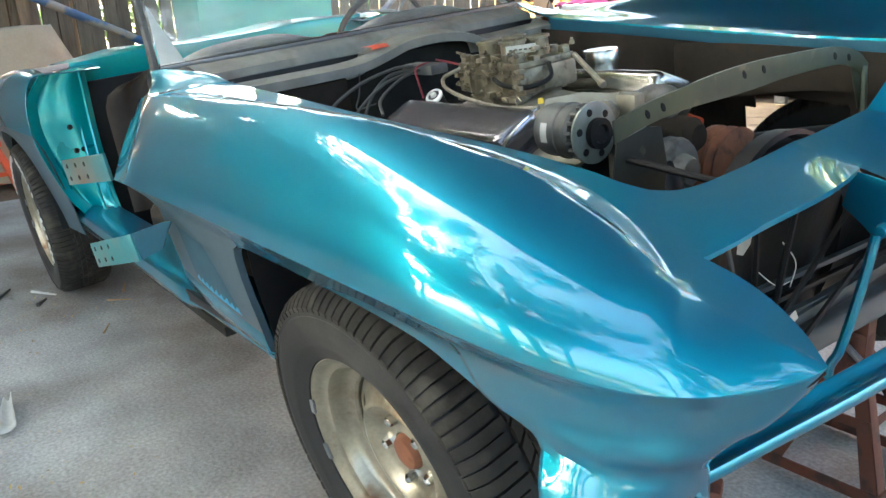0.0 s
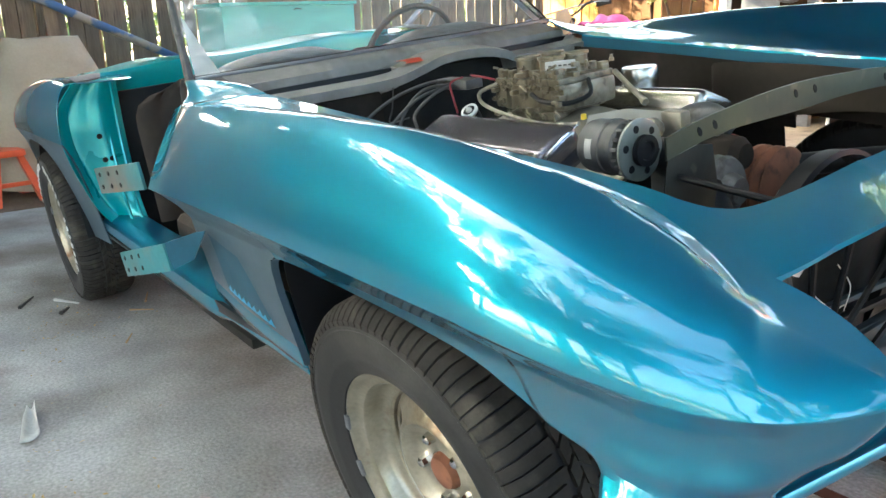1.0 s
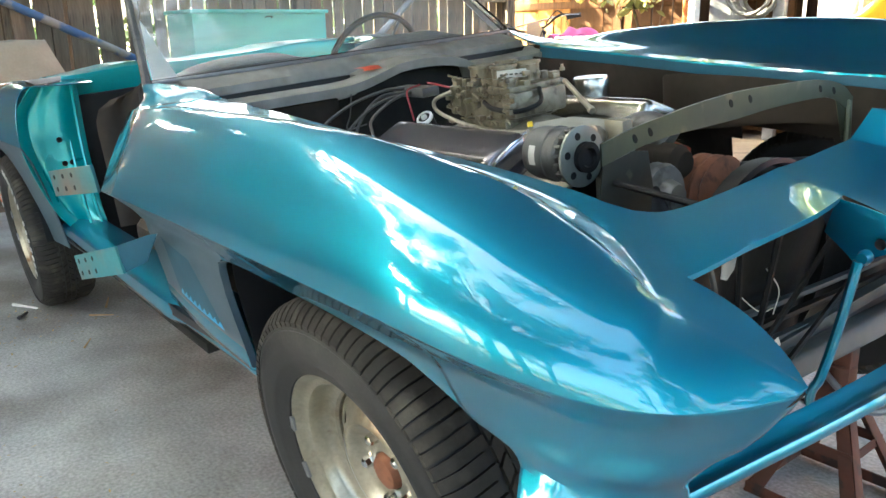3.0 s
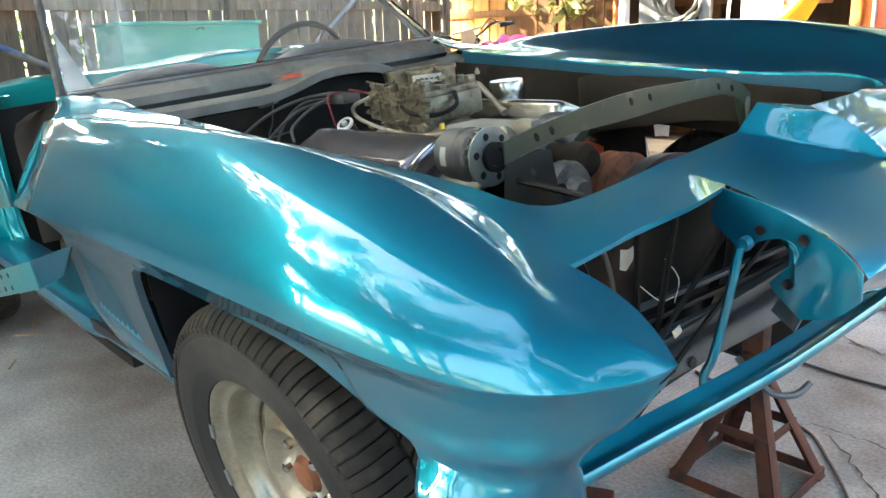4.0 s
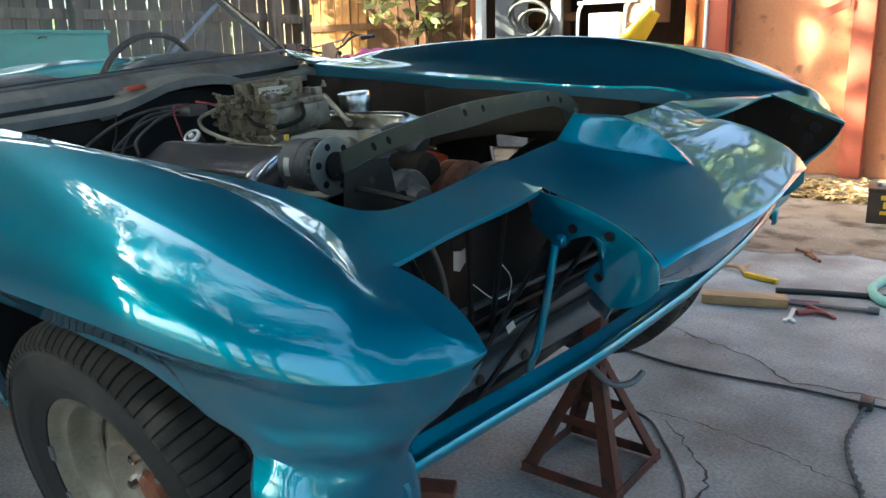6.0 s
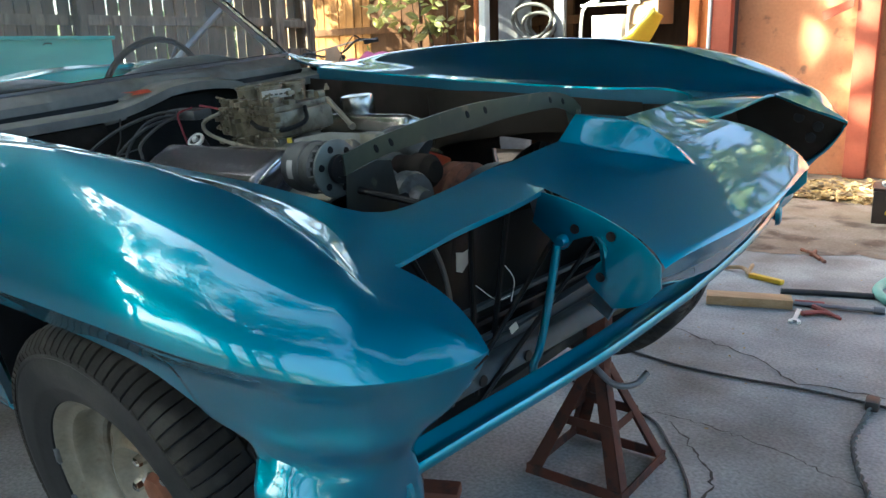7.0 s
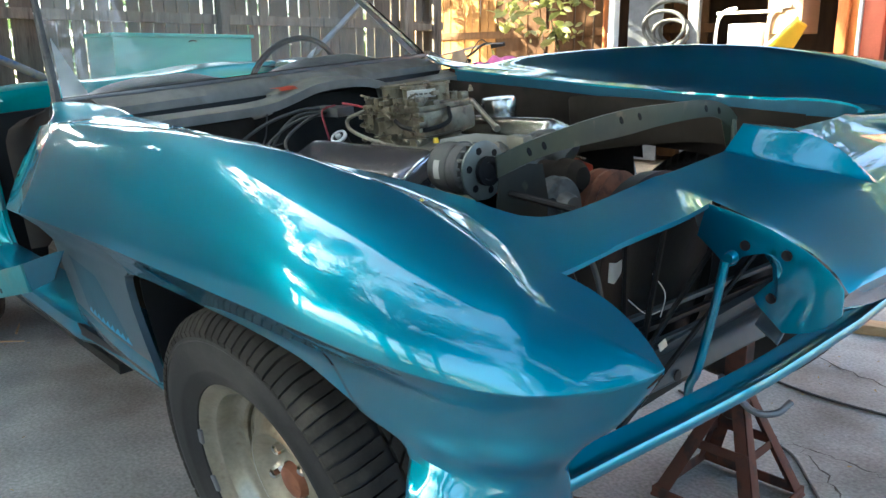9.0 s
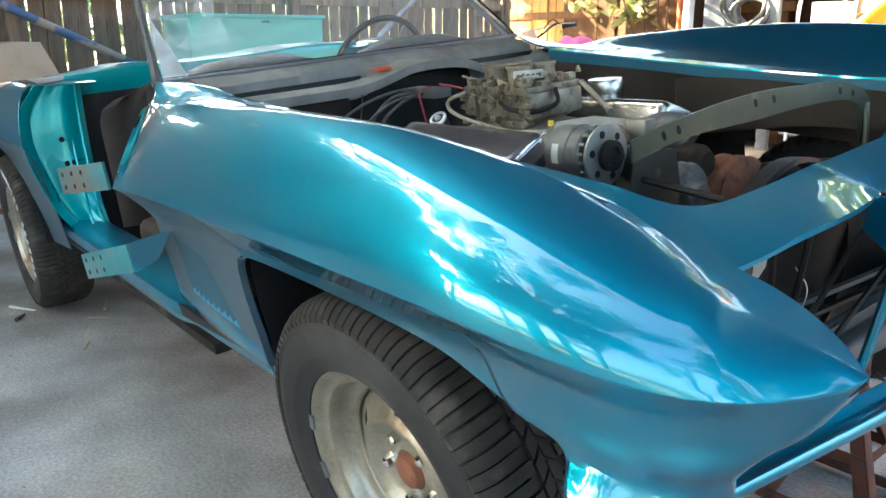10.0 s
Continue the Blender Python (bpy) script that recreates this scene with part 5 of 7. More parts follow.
# door hinge straps
def hinge(x0, y0, z0, x1, y1, z1, low=False):
    root = new("door_hinge")
    root.parent = car
    m = look((x0, y0, z0), (x1, y1, z1))
    ln = (Vector((x1, y1, z1)) - Vector((x0, y0, z0))).length
    bm = mesh()
    box(bm, (-0.004, -0.033, -ln), (0.004, 0.033, 0.0), 0.0015, m)
    ob = part("strap", bm, M["zinc"], root, "bare steel door hinge strap with holes")
    for k in range(3):
        for q in (-0.016, 0.016):
            b2 = mesh()
            lathe(b2, [(0.0001, 0.0), (0.0056, 0.0), (0.0066, -0.001)], m @ pose(-0.0052, q, -ln + 0.03 + 0.058 * k, 0, -90, 0), 14)
            part("strap_hole", b2, M["black"], root)
    if low:
        # folded bracket that ties the strap to the flank
        bm = mesh()
        plate_pts = [(x0, y0, z0 + 0.034), (x0, y0, z0 - 0.034), (x0 + 0.06, y0 + 0.040, z0 - 0.005), (x0 + 0.15, y0 + 0.052, z0 + 0.075), (x0 + 0.10, y0 + 0.045, z0 + 0.065)]
        bmesh.ops.triangulate(bm, faces=[bm.faces.new([bm.verts.new(q) for q in plate_pts])])
        part("bracket", bm, M["vent"], root, "teal folded hinge bracket", thick=0.004)


hinge(-0.965, -0.835, 0.762, -1.235, -0.883, 0.728)
hinge(-0.86, -0.845, 0.585, -1.185, -0.882, 0.508, True)

# masked-off vent behind the front wheel: a darker panel with a torn saw-tooth edge
def flank_patch(bm, left, right, nu, nv, out, teeth=0):
    """A patch that hugs the flank between two side lines, its foot cut to saw teeth if asked."""
    lv = spline([(x, 0, z) for x, z in left], nv) if len(left) > 2 else np.linspace((left[0][0], 0, left[0][1]), (left[1][0], 0, left[1][1]), nv)
    rv = spline([(x, 0, z) for x, z in right], nv) if len(right) > 2 else np.linspace((right[0][0], 0, right[0][1]), (right[1][0], 0, right[1][1]), nv)
    g = []
    for k in range(nv):
        row = []
        for u in np.linspace(0, 1, nu):
            q = lv[k] * (1 - u) + rv[k] * u
            z = q[2]
            if teeth and k == nv - 1:
                z += 0.018 * ((u * teeth) % 1.0)
            row.append((q[0], side_y(q[0], z) - out, z))
        g.append(row)
    fill(bm, np.array(g))


bm = mesh()
flank_patch(bm, [(-0.80, 0.632), (-0.742, 0.510)], [(-0.585, 0.622), (-0.555, 0.60), (-0.462, 0.515), (-0.455, 0.503)], 73, 10, 0.0016, 9)
vent = part("masked_vent", bm, M["vent"], car, "dark teal masked vent panel with a torn saw-tooth edge")
bm = mesh()
flank_patch(bm, [(-0.748, 0.532), (-0.742, 0.505)], [(-0.478, 0.527), (-0.452, 0.499)], 24, 4, 0.0008)
part("masking_edge", bm, M["saw"], vent, "bright blue edge under the saw-tooth mask")


# ---- engine, a part of the car with pieces of its own ----
engine = new("engine")
engine.parent = car
bm = mesh()
box(bm, (-0.80, -0.20, 0.36), (-0.02, 0.20, 0.66), 0.03)
part("engine_block", bm, M["dark"], engine, "grimy dark engine block")
bm = mesh()
box(bm, (-0.06, -0.13, 0.50), (0.0, 0.048, 0.775), 0.014)
part("timing_cover", bm, M["castgrey"], engine)


def valve_cover(y, z, tilt, mat, label, x0=-0.74, x1=-0.17):
    bm = mesh()
    box(bm, (x0, -0.075, 0.0), (x1, 0.075, 0.012), 0.004, pose(0, y, z, tilt))
    box(bm, (x0 + 0.01, -0.062, 0.010), (x1 - 0.01, 0.062, 0.075), 0.024, pose(0, y, z, tilt), 4)
    return part("valve_cover", bm, mat, engine, label, smooth=45)


vcr = valve_cover(-0.168, 0.706, 24, M["cover"], "dark polished valve cover", -0.72, -0.225)
for k in range(9):
    bm = mesh()
    box(bm, (-0.50 + 0.026 * k, -0.006, 0.0), (-0.482 + 0.026 * k, 0.004 + 0.003 * (k % 3), 0.0009), 0.0003, pose(0, -0.168, 0.706, 24) @ pose(0, -0.02, 0.0745))
    part("script_bar", bm, M["cover"], vcr)
bm = mesh()
tube(bm, [(-0.232, -0.247, 0.712), (-0.229, -0.238, 0.742), (-0.229, -0.205, 0.766), (-0.229, -0.158, 0.789), (-0.235, -0.140, 0.792)], 0.0026, 8)
part("cover_rim", bm, M["chrome"], vcr)
vcl = valve_cover(0.155, 0.735, -22, M["satin"], "bright chrome valve cover", -0.56, -0.12)
bm = mesh()
box(bm, (-0.57, -0.085, -0.13), (-0.10, 0.085, -0.002), 0.01, pose(0, 0.155, 0.735, -22))
part("cylinder_head", bm, M["orange"], engine, "orange painted cylinder head")
bm = mesh()
lathe(bm, [(0.028, 0.0), (0.030, 0.03), (0.040, 0.036), (0.043, 0.05), (0.043, 0.082), (0.040, 0.090), (0.0001, 0.092)], pose(-0.355, 0.185, 0.770), 32)
part("oil_filler_cap", bm, M["satin"], vcl, "chrome push-on filler cap")
# intake manifold and air horn
bm = mesh()
g = []
for x in np.linspace(-0.72, -0.10, 20):
    k = math.exp(-(((x + 0.42) / 0.20) ** 4))
    g.append([(x, y, 0.70 + 0.055 * k * (1 - abs(v) ** 3) + 0.045 * (1 - abs(v)) + 0.012 * math.sin(18 * x) * (1 - abs(v))) for v, y in ((v, v * 0.17) for v in np.linspace(-1, 1, 15))])
fill(bm, np.array(g))
part("intake_manifold", bm, M["alu"], engine, "dull cast aluminium intake manifold", smooth=60, thick=0.01)
bm = mesh()
tube(bm, [(-0.12, -0.02, 0.72), (-0.06, -0.02, 0.775), (-0.02, -0.01, 0.79), (0.02, 0.0, 0.765)], (0.04, 0.034), 14)
part("thermostat_housing", bm, M["castgrey"], engine)

# four-barrel carburettor
carb = new("carburettor")
carb.parent = car
CX, CY, CZ = -0.445, -0.005, 0.81
carb.matrix_local = pose(CX, CY, CZ) @ Matrix.Diagonal((0.88, 0.95, 1.04, 1)) @ pose(-CX, -CY, -CZ)
bm = mesh()
box(bm, (CX - 0.085, CY - 0.075, CZ - 0.03), (CX + 0.085, CY + 0.075, CZ - 0.012), 0.004)
part("base_flange", bm, M["carb"], carb)
bm = mesh()
box(bm, (CX - 0.115, CY - 0.07, CZ - 0.012), (CX + 0.115, CY + 0.07, CZ + 0.045), 0.008)
box(bm, (CX + 0.085, CY - 0.085, CZ - 0.005), (CX + 0.135, CY + 0.085, CZ + 0.05), 0.010)
box(bm, (CX - 0.135, CY - 0.085, CZ - 0.005), (CX - 0.085, CY + 0.085, CZ + 0.05), 0.010)
part("fuel_bowl", bm, M["carb"], carb, "stained zinc carburettor body")
bm = mesh()
box(bm, (CX - 0.125, CY - 0.088, CZ + 0.046), (CX + 0.125, CY + 0.088, CZ + 0.062), 0.004)
for k in range(6):
    box(bm, (CX - 0.115 + 0.042 * k, CY - 0.084, CZ + 0.06), (CX - 0.095 + 0.042 * k, CY - 0.06, CZ + 0.078), 0.003)
    box(bm, (CX - 0.115 + 0.042 * k, CY + 0.06, CZ + 0.06), (CX - 0.095 + 0.042 * k, CY + 0.084, CZ + 0.078), 0.003)
part("top_plate", bm, M["carb"], carb)
for dx in (-0.045, 0.045):
    for dy in (-0.038, 0.038):
        bm = mesh()
        lathe(bm, [(0.030, 0.0), (0.030, 0.042), (0.034, 0.044), (0.034, 0.038), (0.026, 0.036), (0.024, 0.0)], pose(CX + dx, CY + dy, CZ + 0.06), 20)
        part("air_horn", bm, M["carb"], carb)
rnd = random.Random(5)
for k in range(84):
    bm = mesh()
    x, y, z = CX + rnd.uniform(-0.13, 0.135), CY - rnd.uniform(0.068, 0.10), CZ + rnd.uniform(-0.02, 0.085)
    if k > 60:
        y = CY + rnd.uniform(-0.09, 0.09)
        z = CZ + rnd.uniform(0.062, 0.088)
    if k % 3 == 0:
        lathe(bm, [(0.0001, 0.014), (0.0035, 0.014), (0.004, 0.008), (0.0065, 0.007), (0.0065, 0.0)], pose(x, y + 0.006, z, 90 if k <= 60 else 0), 8)
        part("screw_plug", bm, M["carb"], carb)
    elif k % 3 == 1:
        a = rnd.uniform(0.004, 0.013)
        box(bm, (x - a, y - 0.004, z - 0.005), (x + a, y + 0.016, z + 0.005), 0.002)
        part("casting_lug", bm, M["carb"], carb)
    else:
        dx, dz = rnd.uniform(-0.035, 0.035), rnd.uniform(-0.015, 0.01)
        rod(bm, (x, y - 0.002, z), (x + dx, y - 0.004, z + dz), 0.0028, 6)
        part("linkage_rod", bm, M["carb"], carb)
MTAG = pose(-0.358, -0.052, 0.896, 14, 0, 48)
bm = mesh()
box(bm, (-0.036, -0.002, -0.009), (0.036, 0.002, 0.009), 0.001, MTAG)
part("number_tag", bm, M["paper"], carb, "pale tag with unreadable print")
for k in range(5):
    bm = mesh()
    box(bm, (-0.029 + 0.012 * k, -0.0042, -0.0015), (-0.021 + 0.012 * k, -0.0018, 0.0015), 0.0004, MTAG)
    part("print_bar", bm, M["hose"], carb)
bm = mesh()
tube(bm, [(CX + 0.13, CY + 0.0, CZ + 0.05), (CX + 0.165, CY - 0.03, CZ + 0.025), (CX + 0.14, CY - 0.08, CZ + 0.012), (CX + 0.07, CY - 0.10, CZ + 0.018), (CX + 0.03, CY - 0.095, CZ + 0.03)], 0.0055, 8)
part("fuel_hose", bm, M["black"], carb)

# fuel line, coil and distributor
FUEL = [(-0.545, -0.09, 0.862), (-0.585, -0.115, 0.843), (-0.570, -0.125, 0.824), (-0.50, -0.13, 0.805), (-0.40, -0.13, 0.790), (-0.33, -0.13, 0.786), (-0.25, -0.12, 0.790)]
bm = mesh()
tube(bm, FUEL, 0.0048, 10)
part("fuel_line", bm, M["alu"], engine)
dist = new("distributor")
dist.parent = engine
bm = mesh()
lathe(bm, [(0.0001, 0.045), (0.034, 0.045), (0.043, 0.035), (0.045, 0.0), (0.040, -0.05), (0.0001, -0.05)], pose(-0.630, -0.110, 0.785, 40, 0, 20) @ Matrix.Scale(0.44, 4), 24)
part("distributor_cap", bm, M["black"], dist)
bm = mesh()
lathe(bm, [(0.047, 0.040), (0.036, 0.046), (0.036, 0.052), (0.050, 0.046), (0.050, 0.034), (0.046, 0.030)], pose(-0.630, -0.110, 0.785, 40, 0, 20) @ Matrix.Scale(0.44, 4), 28)
part("clamp_ring", bm, M["white"], dist, "pale plastic clamp ring")
bm = mesh()
lathe(bm, [(0.0001, 0.060), (0.014, 0.060), (0.018, 0.052), (0.018, 0.044)], pose(-0.630, -0.110, 0.785, 40, 0, 20) @ Matrix.Scale(0.44, 4), 16)
part("centre_terminal", bm, M["paper"], dist)
bm = mesh()
box(bm, (-0.86, -0.055, 0.835), (-0.72, 0.0, 0.86), 0.004, None)
part("wire_loom_tray", bm, M["castgrey"], engine)
for k, pts in enumerate(([(-0.80, -0.03, 0.855), (-0.82, -0.10, 0.86), (-0.84, -0.22, 0.83), (-0.85, -0.33, 0.76), (-0.84, -0.36, 0.68)],
                         [(-0.79, -0.05, 0.85), (-0.80, -0.14, 0.845), (-0.79, -0.22, 0.78), (-0.78, -0.25, 0.68)],
                         [(-0.78, -0.05, 0.848), (-0.79, -0.16, 0.83), (-0.80, -0.27, 0.75), (-0.80, -0.30, 0.66)],
                         [(-0.78, -0.03, 0.85), (-0.76, -0.12, 0.84), (-0.75, -0.20, 0.80), (-0.70, -0.23, 0.77)])):
    bm = mesh()
    tube(bm, pts, 0.0042, 8)
    part("spark_plug_lead", bm, M["lead"], engine)
for pts in ([(-0.78, -0.02, 0.862), (-0.76, -0.075, 0.855), (-0.74, -0.085, 0.82), (-0.735, -0.08, 0.78)], [(-0.77, 0.0, 0.865), (-0.70, -0.02, 0.865), (-0.63, -0.03, 0.86)], [(-0.72, -0.10, 0.77), (-0.70, -0.16, 0.755), (-0.68, -0.23, 0.745)]):
    bm = mesh()
    tube(bm, pts, 0.0028, 6)
    part("wire", bm, M["wire_red"], engine)
bm = mesh()
tube(bm, [(-0.93, -0.13, 0.885), (-0.92, -0.15, 0.86), (-0.91, -0.17, 0.80), (-0.88, -0.20, 0.77), (-0.86, -0.15, 0.775)], 0.0022, 6)
part("wire", bm, M["hose"], engine)

# alternator
alt = new("alternator")
alt.parent = engine
ma = axis_x(-0.085, -0.248, 0.788) @ Matrix.Scale(0.73, 4)
bm = mesh()
lathe(bm, [(0.0001, 0.0), (0.045, 0.0), (0.062, 0.012), (0.066, 0.03), (0.066, 0.075), (0.069, 0.077), (0.069, 0.084), (0.066, 0.086), (0.066, 0.118), (0.060, 0.125), (0.03, 0.128)], ma, 36)
part("alternator_case", bm, M["castgrey"], alt, "ribbed grey alternator case")
for k in range(18):
    b2 = mesh()
    w = 2 * math.pi * k / 18
    box(b2, (0.060, -0.004, 0.128), (0.070, 0.004, 0.146), 0.001, ma @ Matrix.Rotation(w, 4, "Z"))
    part("cooling_rib", b2, M["castgrey"], alt)
bm = mesh()
lathe(bm, [(0.02, 0.150), (0.070, 0.150), (0.074, 0.153), (0.074, 0.159), (0.070, 0.161), (0.035, 0.163), (0.032, 0.170), (0.020, 0.170)], ma, 36)
part("fan_plate", bm, M["fanplate"], alt, "pale green-grey steel fan plate")
bm = mesh()
lathe(bm, [(0.030, 0.163), (0.037, 0.166), (0.037, 0.169), (0.030, 0.173), (0.037, 0.178), (0.037, 0.181), (0.024, 0.182), (0.020, 0.174), (0.0001, 0.174)], ma, 32)
part("alternator_pulley", bm, M["black"], alt, "black grooved pulley")
for k in range(6):
    b2 = mesh()
    w = 2 * math.pi * k / 6 + 0.3
    lathe(b2, [(0.0001, 0.1625), (0.009, 0.1625), (0.010, 0.161)], ma @ Matrix.Rotation(w, 4, "Z") @ pose(0.053, 0, 0), 12)
    part("fan_hole", b2, M["black"], alt)
bm = mesh()
g = np.array([[tuple(ma @ Vector((0.0668 * math.cos(w), 0.0668 * math.sin(w), h))) for h in np.linspace(0.040, 0.062, 3)] for w in np.linspace(4.25, 4.98, 8)])
fill(bm, g)
part("case_label", bm, M["paper"], alt, "pale sticker with unreadable print")
bm = mesh()
lathe(bm, [(0.0001, 0.010), (0.005, 0.010), (0.006, 0.0)], pose(-0.13, -0.22, 0.826), 8)
part("terminal_cap", bm, M["yellow"], alt)

# adjusting bracket and chrome strut over the front of the engine
bm = mesh()
plate(bm, [(-0.10, -0.02), (0.02, -0.012), (0.06, -0.03), (0.075, -0.012), (0.05, 0.012), (-0.02, 0.022), (-0.09, 0.015)], 0.008, pose(-0.06, -0.15, 0.815, 75, 0, 40))
part("adjusting_bracket", bm, M["alu"], engine)
bm = mesh()
rod(bm, (-0.275, 0.02, 0.876), (-0.155, -0.03, 0.828), 0.0058, 12)
rod(bm, (-0.155, -0.03, 0.828), (-0.145, -0.034, 0.824), 0.008, 8)
part("breather_tube", bm, M["alu"], engine, "pale metal breather tube")
bm = mesh()
lathe(bm, [(0.0001, 0.03), (0.014, 0.03), (0.018, 0.02), (0.018, 0.0)], pose(-0.02, -0.15, 0.80, 60, 20, 0), 12)
box(bm, (-0.03, -0.13, 0.78), (0.02, -0.10, 0.83), 0.008)
part("bracket_boss", bm, M["alu"], engine)

# water pump pulley, crank pulley and belt parts
for x, y, z, r, mat, nm in ((0.070, 0.02, 0.668, 0.076, "rust", "pump_pulley"), (0.09, 0.0, 0.53, 0.085, "black", "crank_pulley")):
    bm = mesh()
    lathe(bm, [(0.0001, 0.065), (r * 0.5, 0.065), (r * 0.9, 0.060), (r, 0.055), (r * 0.86, 0.045), (r, 0.036), (r, 0.030), (r * 0.86, 0.021), (r, 0.010), (r, 0.0), (0.0001, 0.0)], axis_x(x, y, z), 36)
    part(nm, bm, M[mat], engine, "rusty double-groove pulley" if mat == "rust" else "")
bm = mesh()
lathe(bm, [(0.0001, 0.10), (0.022, 0.10), (0.034, 0.085), (0.036, 0.05), (0.030, 0.045), (0.030, 0.0)], axis_x(0.00, -0.055, 0.742), 20)
part("pump_neck", bm, M["brown"], engine)
bm = mesh()
tube(bm, [(0.02, -0.17, 0.76), (0.08, -0.18, 0.74), (0.13, -0.20, 0.70), (0.16, -0.22, 0.62)], 0.035, 14)
part("radiator_hose", bm, M["black"], engine)
bm = mesh()
lathe(bm, [(0.0001, 0.052), (0.022, 0.052), (0.026, 0.045), (0.030, 0.03), (0.052, 0.026), (0.056, 0.018), (0.050, 0.010), (0.056, 0.0), (0.02, -0.03)], axis_x(0.115, -0.165, 0.713), 28)
part("idler_drum", bm, M["castgrey"], engine)
bm = mesh()
tube(bm, [(0.10, 0.05, 0.70), (0.20, 0.16, 0.70), (0.27, 0.28, 0.69), (0.30, 0.36, 0.69)], 0.022, 12)
part("lower_hose", bm, M["black"], engine)

# curved olive radiator bracket spanning the bay
UP = [(-0.371, 0, 0.846), (-0.302, 0, 0.857), (-0.223, 0, 0.864), (-0.138, 0, 0.870), (-0.031, 0, 0.872), (0.085, 0, 0.866), (0.232, 0, 0.854), (0.314, 0, 0.830), (0.351, 0, 0.802)]
DOWN = [(-0.371, 0, 0.812), (-0.305, 0, 0.823), (-0.225, 0, 0.829), (-0.139, 0, 0.828), (-0.048, 0, 0.826), (0.086, 0, 0.827), (0.234, 0, 0.820), (0.285, 0, 0.808), (0.320, 0, 0.785)]
bm = mesh()
up, down = spline(UP, 48), spline(DOWN, 48)
fill(bm, np.array([[(0.1880, b[0], b[2]), (0.1880, a[0], a[2]), (0.1915, a[0], a[2]), (0.1915, b[0], b[2])] for a, b in zip(up, down)]), close_v=True)
br = part("radiator_bracket", bm, M["olive"], car, "curved olive-grey steel radiator bracket", smooth=25)
for y in (-0.297, -0.261, -0.053, 0.002, 0.227, 0.276):
    zc = float(np.interp(y, [q[0] for q in up], [q[2] for q in up])) - 0.017
    b2 = mesh()
    lathe(b2, [(0.0001, 0.0), (0.0055, 0.0), (0.0062, -0.001)], axis_x(0.1922, y, zc) @ Matrix.Rotation(0.5, 4, "Z") @ Matrix.Diagonal((1.4, 0.8, 1, 1)), 14)
    part("slot_hole", b2, M["blacksheet"], br)
SIDE = Matrix(((0, 0, 1, 0.1875), (1, 0, 0, 0), (0, 1, 0, 0), (0, 0, 0, 1)))
bm = mesh()
plate(bm, [(-0.385, 0.66), (-0.262, 0.66), (-0.262, 0.72), (-0.255, 0.753), (-0.265, 0.815), (-0.300, 0.822), (-0.367, 0.812), (-0.375, 0.77)], 0.002, SIDE)
part("bracket_plate", bm, M["grimeplate"], br, "dark grimy steel plate")
bm = mesh()
plate(bm, [(0.318, 0.72), (0.345, 0.72), (0.352, 0.800), (0.318, 0.826), (0.290, 0.806)], 0.002, SIDE)
rod(bm, (0.19, 0.335, 0.80), (0.205, 0.31, 0.62), 0.007, 8)
part("bracket_end", bm, M["olive"], br)
bm = mesh()
rod(bm, (0.19, -0.345, 0.782), (0.405, -0.31, 0.748), 0.0058, 8)
part("brace_strut", bm, M["black"], car, "thin black brace rod")
# dim details on the bulkhead
for y, z, r in ((-0.40, 0.80, 0.04), (0.33, 0.79, 0.05), (0.46, 0.74, 0.035)):
    bm = mesh()
    lathe(bm, [(0.0001, 0.03), (r * 0.8, 0.03), (r, 0.015), (r, 0.0)], axis_x(-0.953, y, z), 20)
    part("bulkhead_fitting", bm, M["dark"], car)
bm = mesh()
box(bm, (-0.945, -0.50, 0.70), (-0.90, -0.20, 0.855), 0.012)
part("heater_box", bm, M["brown"], car, "dusty grey heater box")

# ---- jack stands under the nose ----
def jack_stand(x, y, turn, height, label):
    st = thing("jack_stand", label, "jack stand", pose(x, y, 0, 0, 0, turn), "jack stands under the nose")
    a = 0.137
    for dx, dy in ((a, a), (a, -a), (-a, -a), (-a, a)):
        bm = mesh()
        for k in (0, 1):
            # angle-iron leg: two flanges
            d = v3(0.036, 0, 0) * (-1 if dx > 0 else 1) if k == 0 else v3(0, 0.036, 0) * (-1 if dy > 0 else 1)
            lo, hi = v3(dx, dy, 0.006), v3(dx * 0.17, dy * 0.17, 0.30)
            g = np.array([[lo, lo + d], [hi, hi + d * 0.8]])
            fill(bm, g)
        part("leg", bm, M["standrust"], st, thick=0.004)
    for k in range(4):
        bm = mesh()
        c, s_ = math.cos(k * math.pi / 2), math.sin(k * math.pi / 2)
        m = Matrix.Rotation(k * math.pi / 2, 4, "Z")
        box(bm, (-a, a - 0.006, 0.004), (a, a - 0.001, 0.032), 0.001, m)
        part("base_rail", bm, M["standrust"], st)
        bm = mesh()
        box(bm, (-a * 0.58, a * 0.58 - 0.006, 0.145), (a * 0.58, a * 0.58 - 0.002, 0.170), 0.001, m)
        part("cross_rail", bm, M["standrust"], st)
    bm = mesh()
    lathe(bm, [(0.020, 0.22), (0.032, 0.23), (0.032, 0.345), (0.028, 0.35), (0.022, 0.35)], Matrix.Identity(4), 20)
    part("sleeve", bm, M["standrust"], st)
    bm = mesh()
    box(bm, (-0.026, -0.022, 0.20), (0.026, 0.022, height - 0.02), 0.004)
    box(bm, (-0.045, -0.022, height - 0.022), (0.045, 0.022, height), 0.006)
    part("ratchet_post", bm, M["standrust"], st)
    bm = mesh()
    tube(bm, [(-0.03, -0.03, 0.33), (0.02, -0.05, 0.305), (0.07, -0.05, 0.275), (0.11, -0.02, 0.275), (0.125, 0.02, 0.295)], 0.0085, 10)
    part("release_handle", bm, M["steel"], st)
    return st


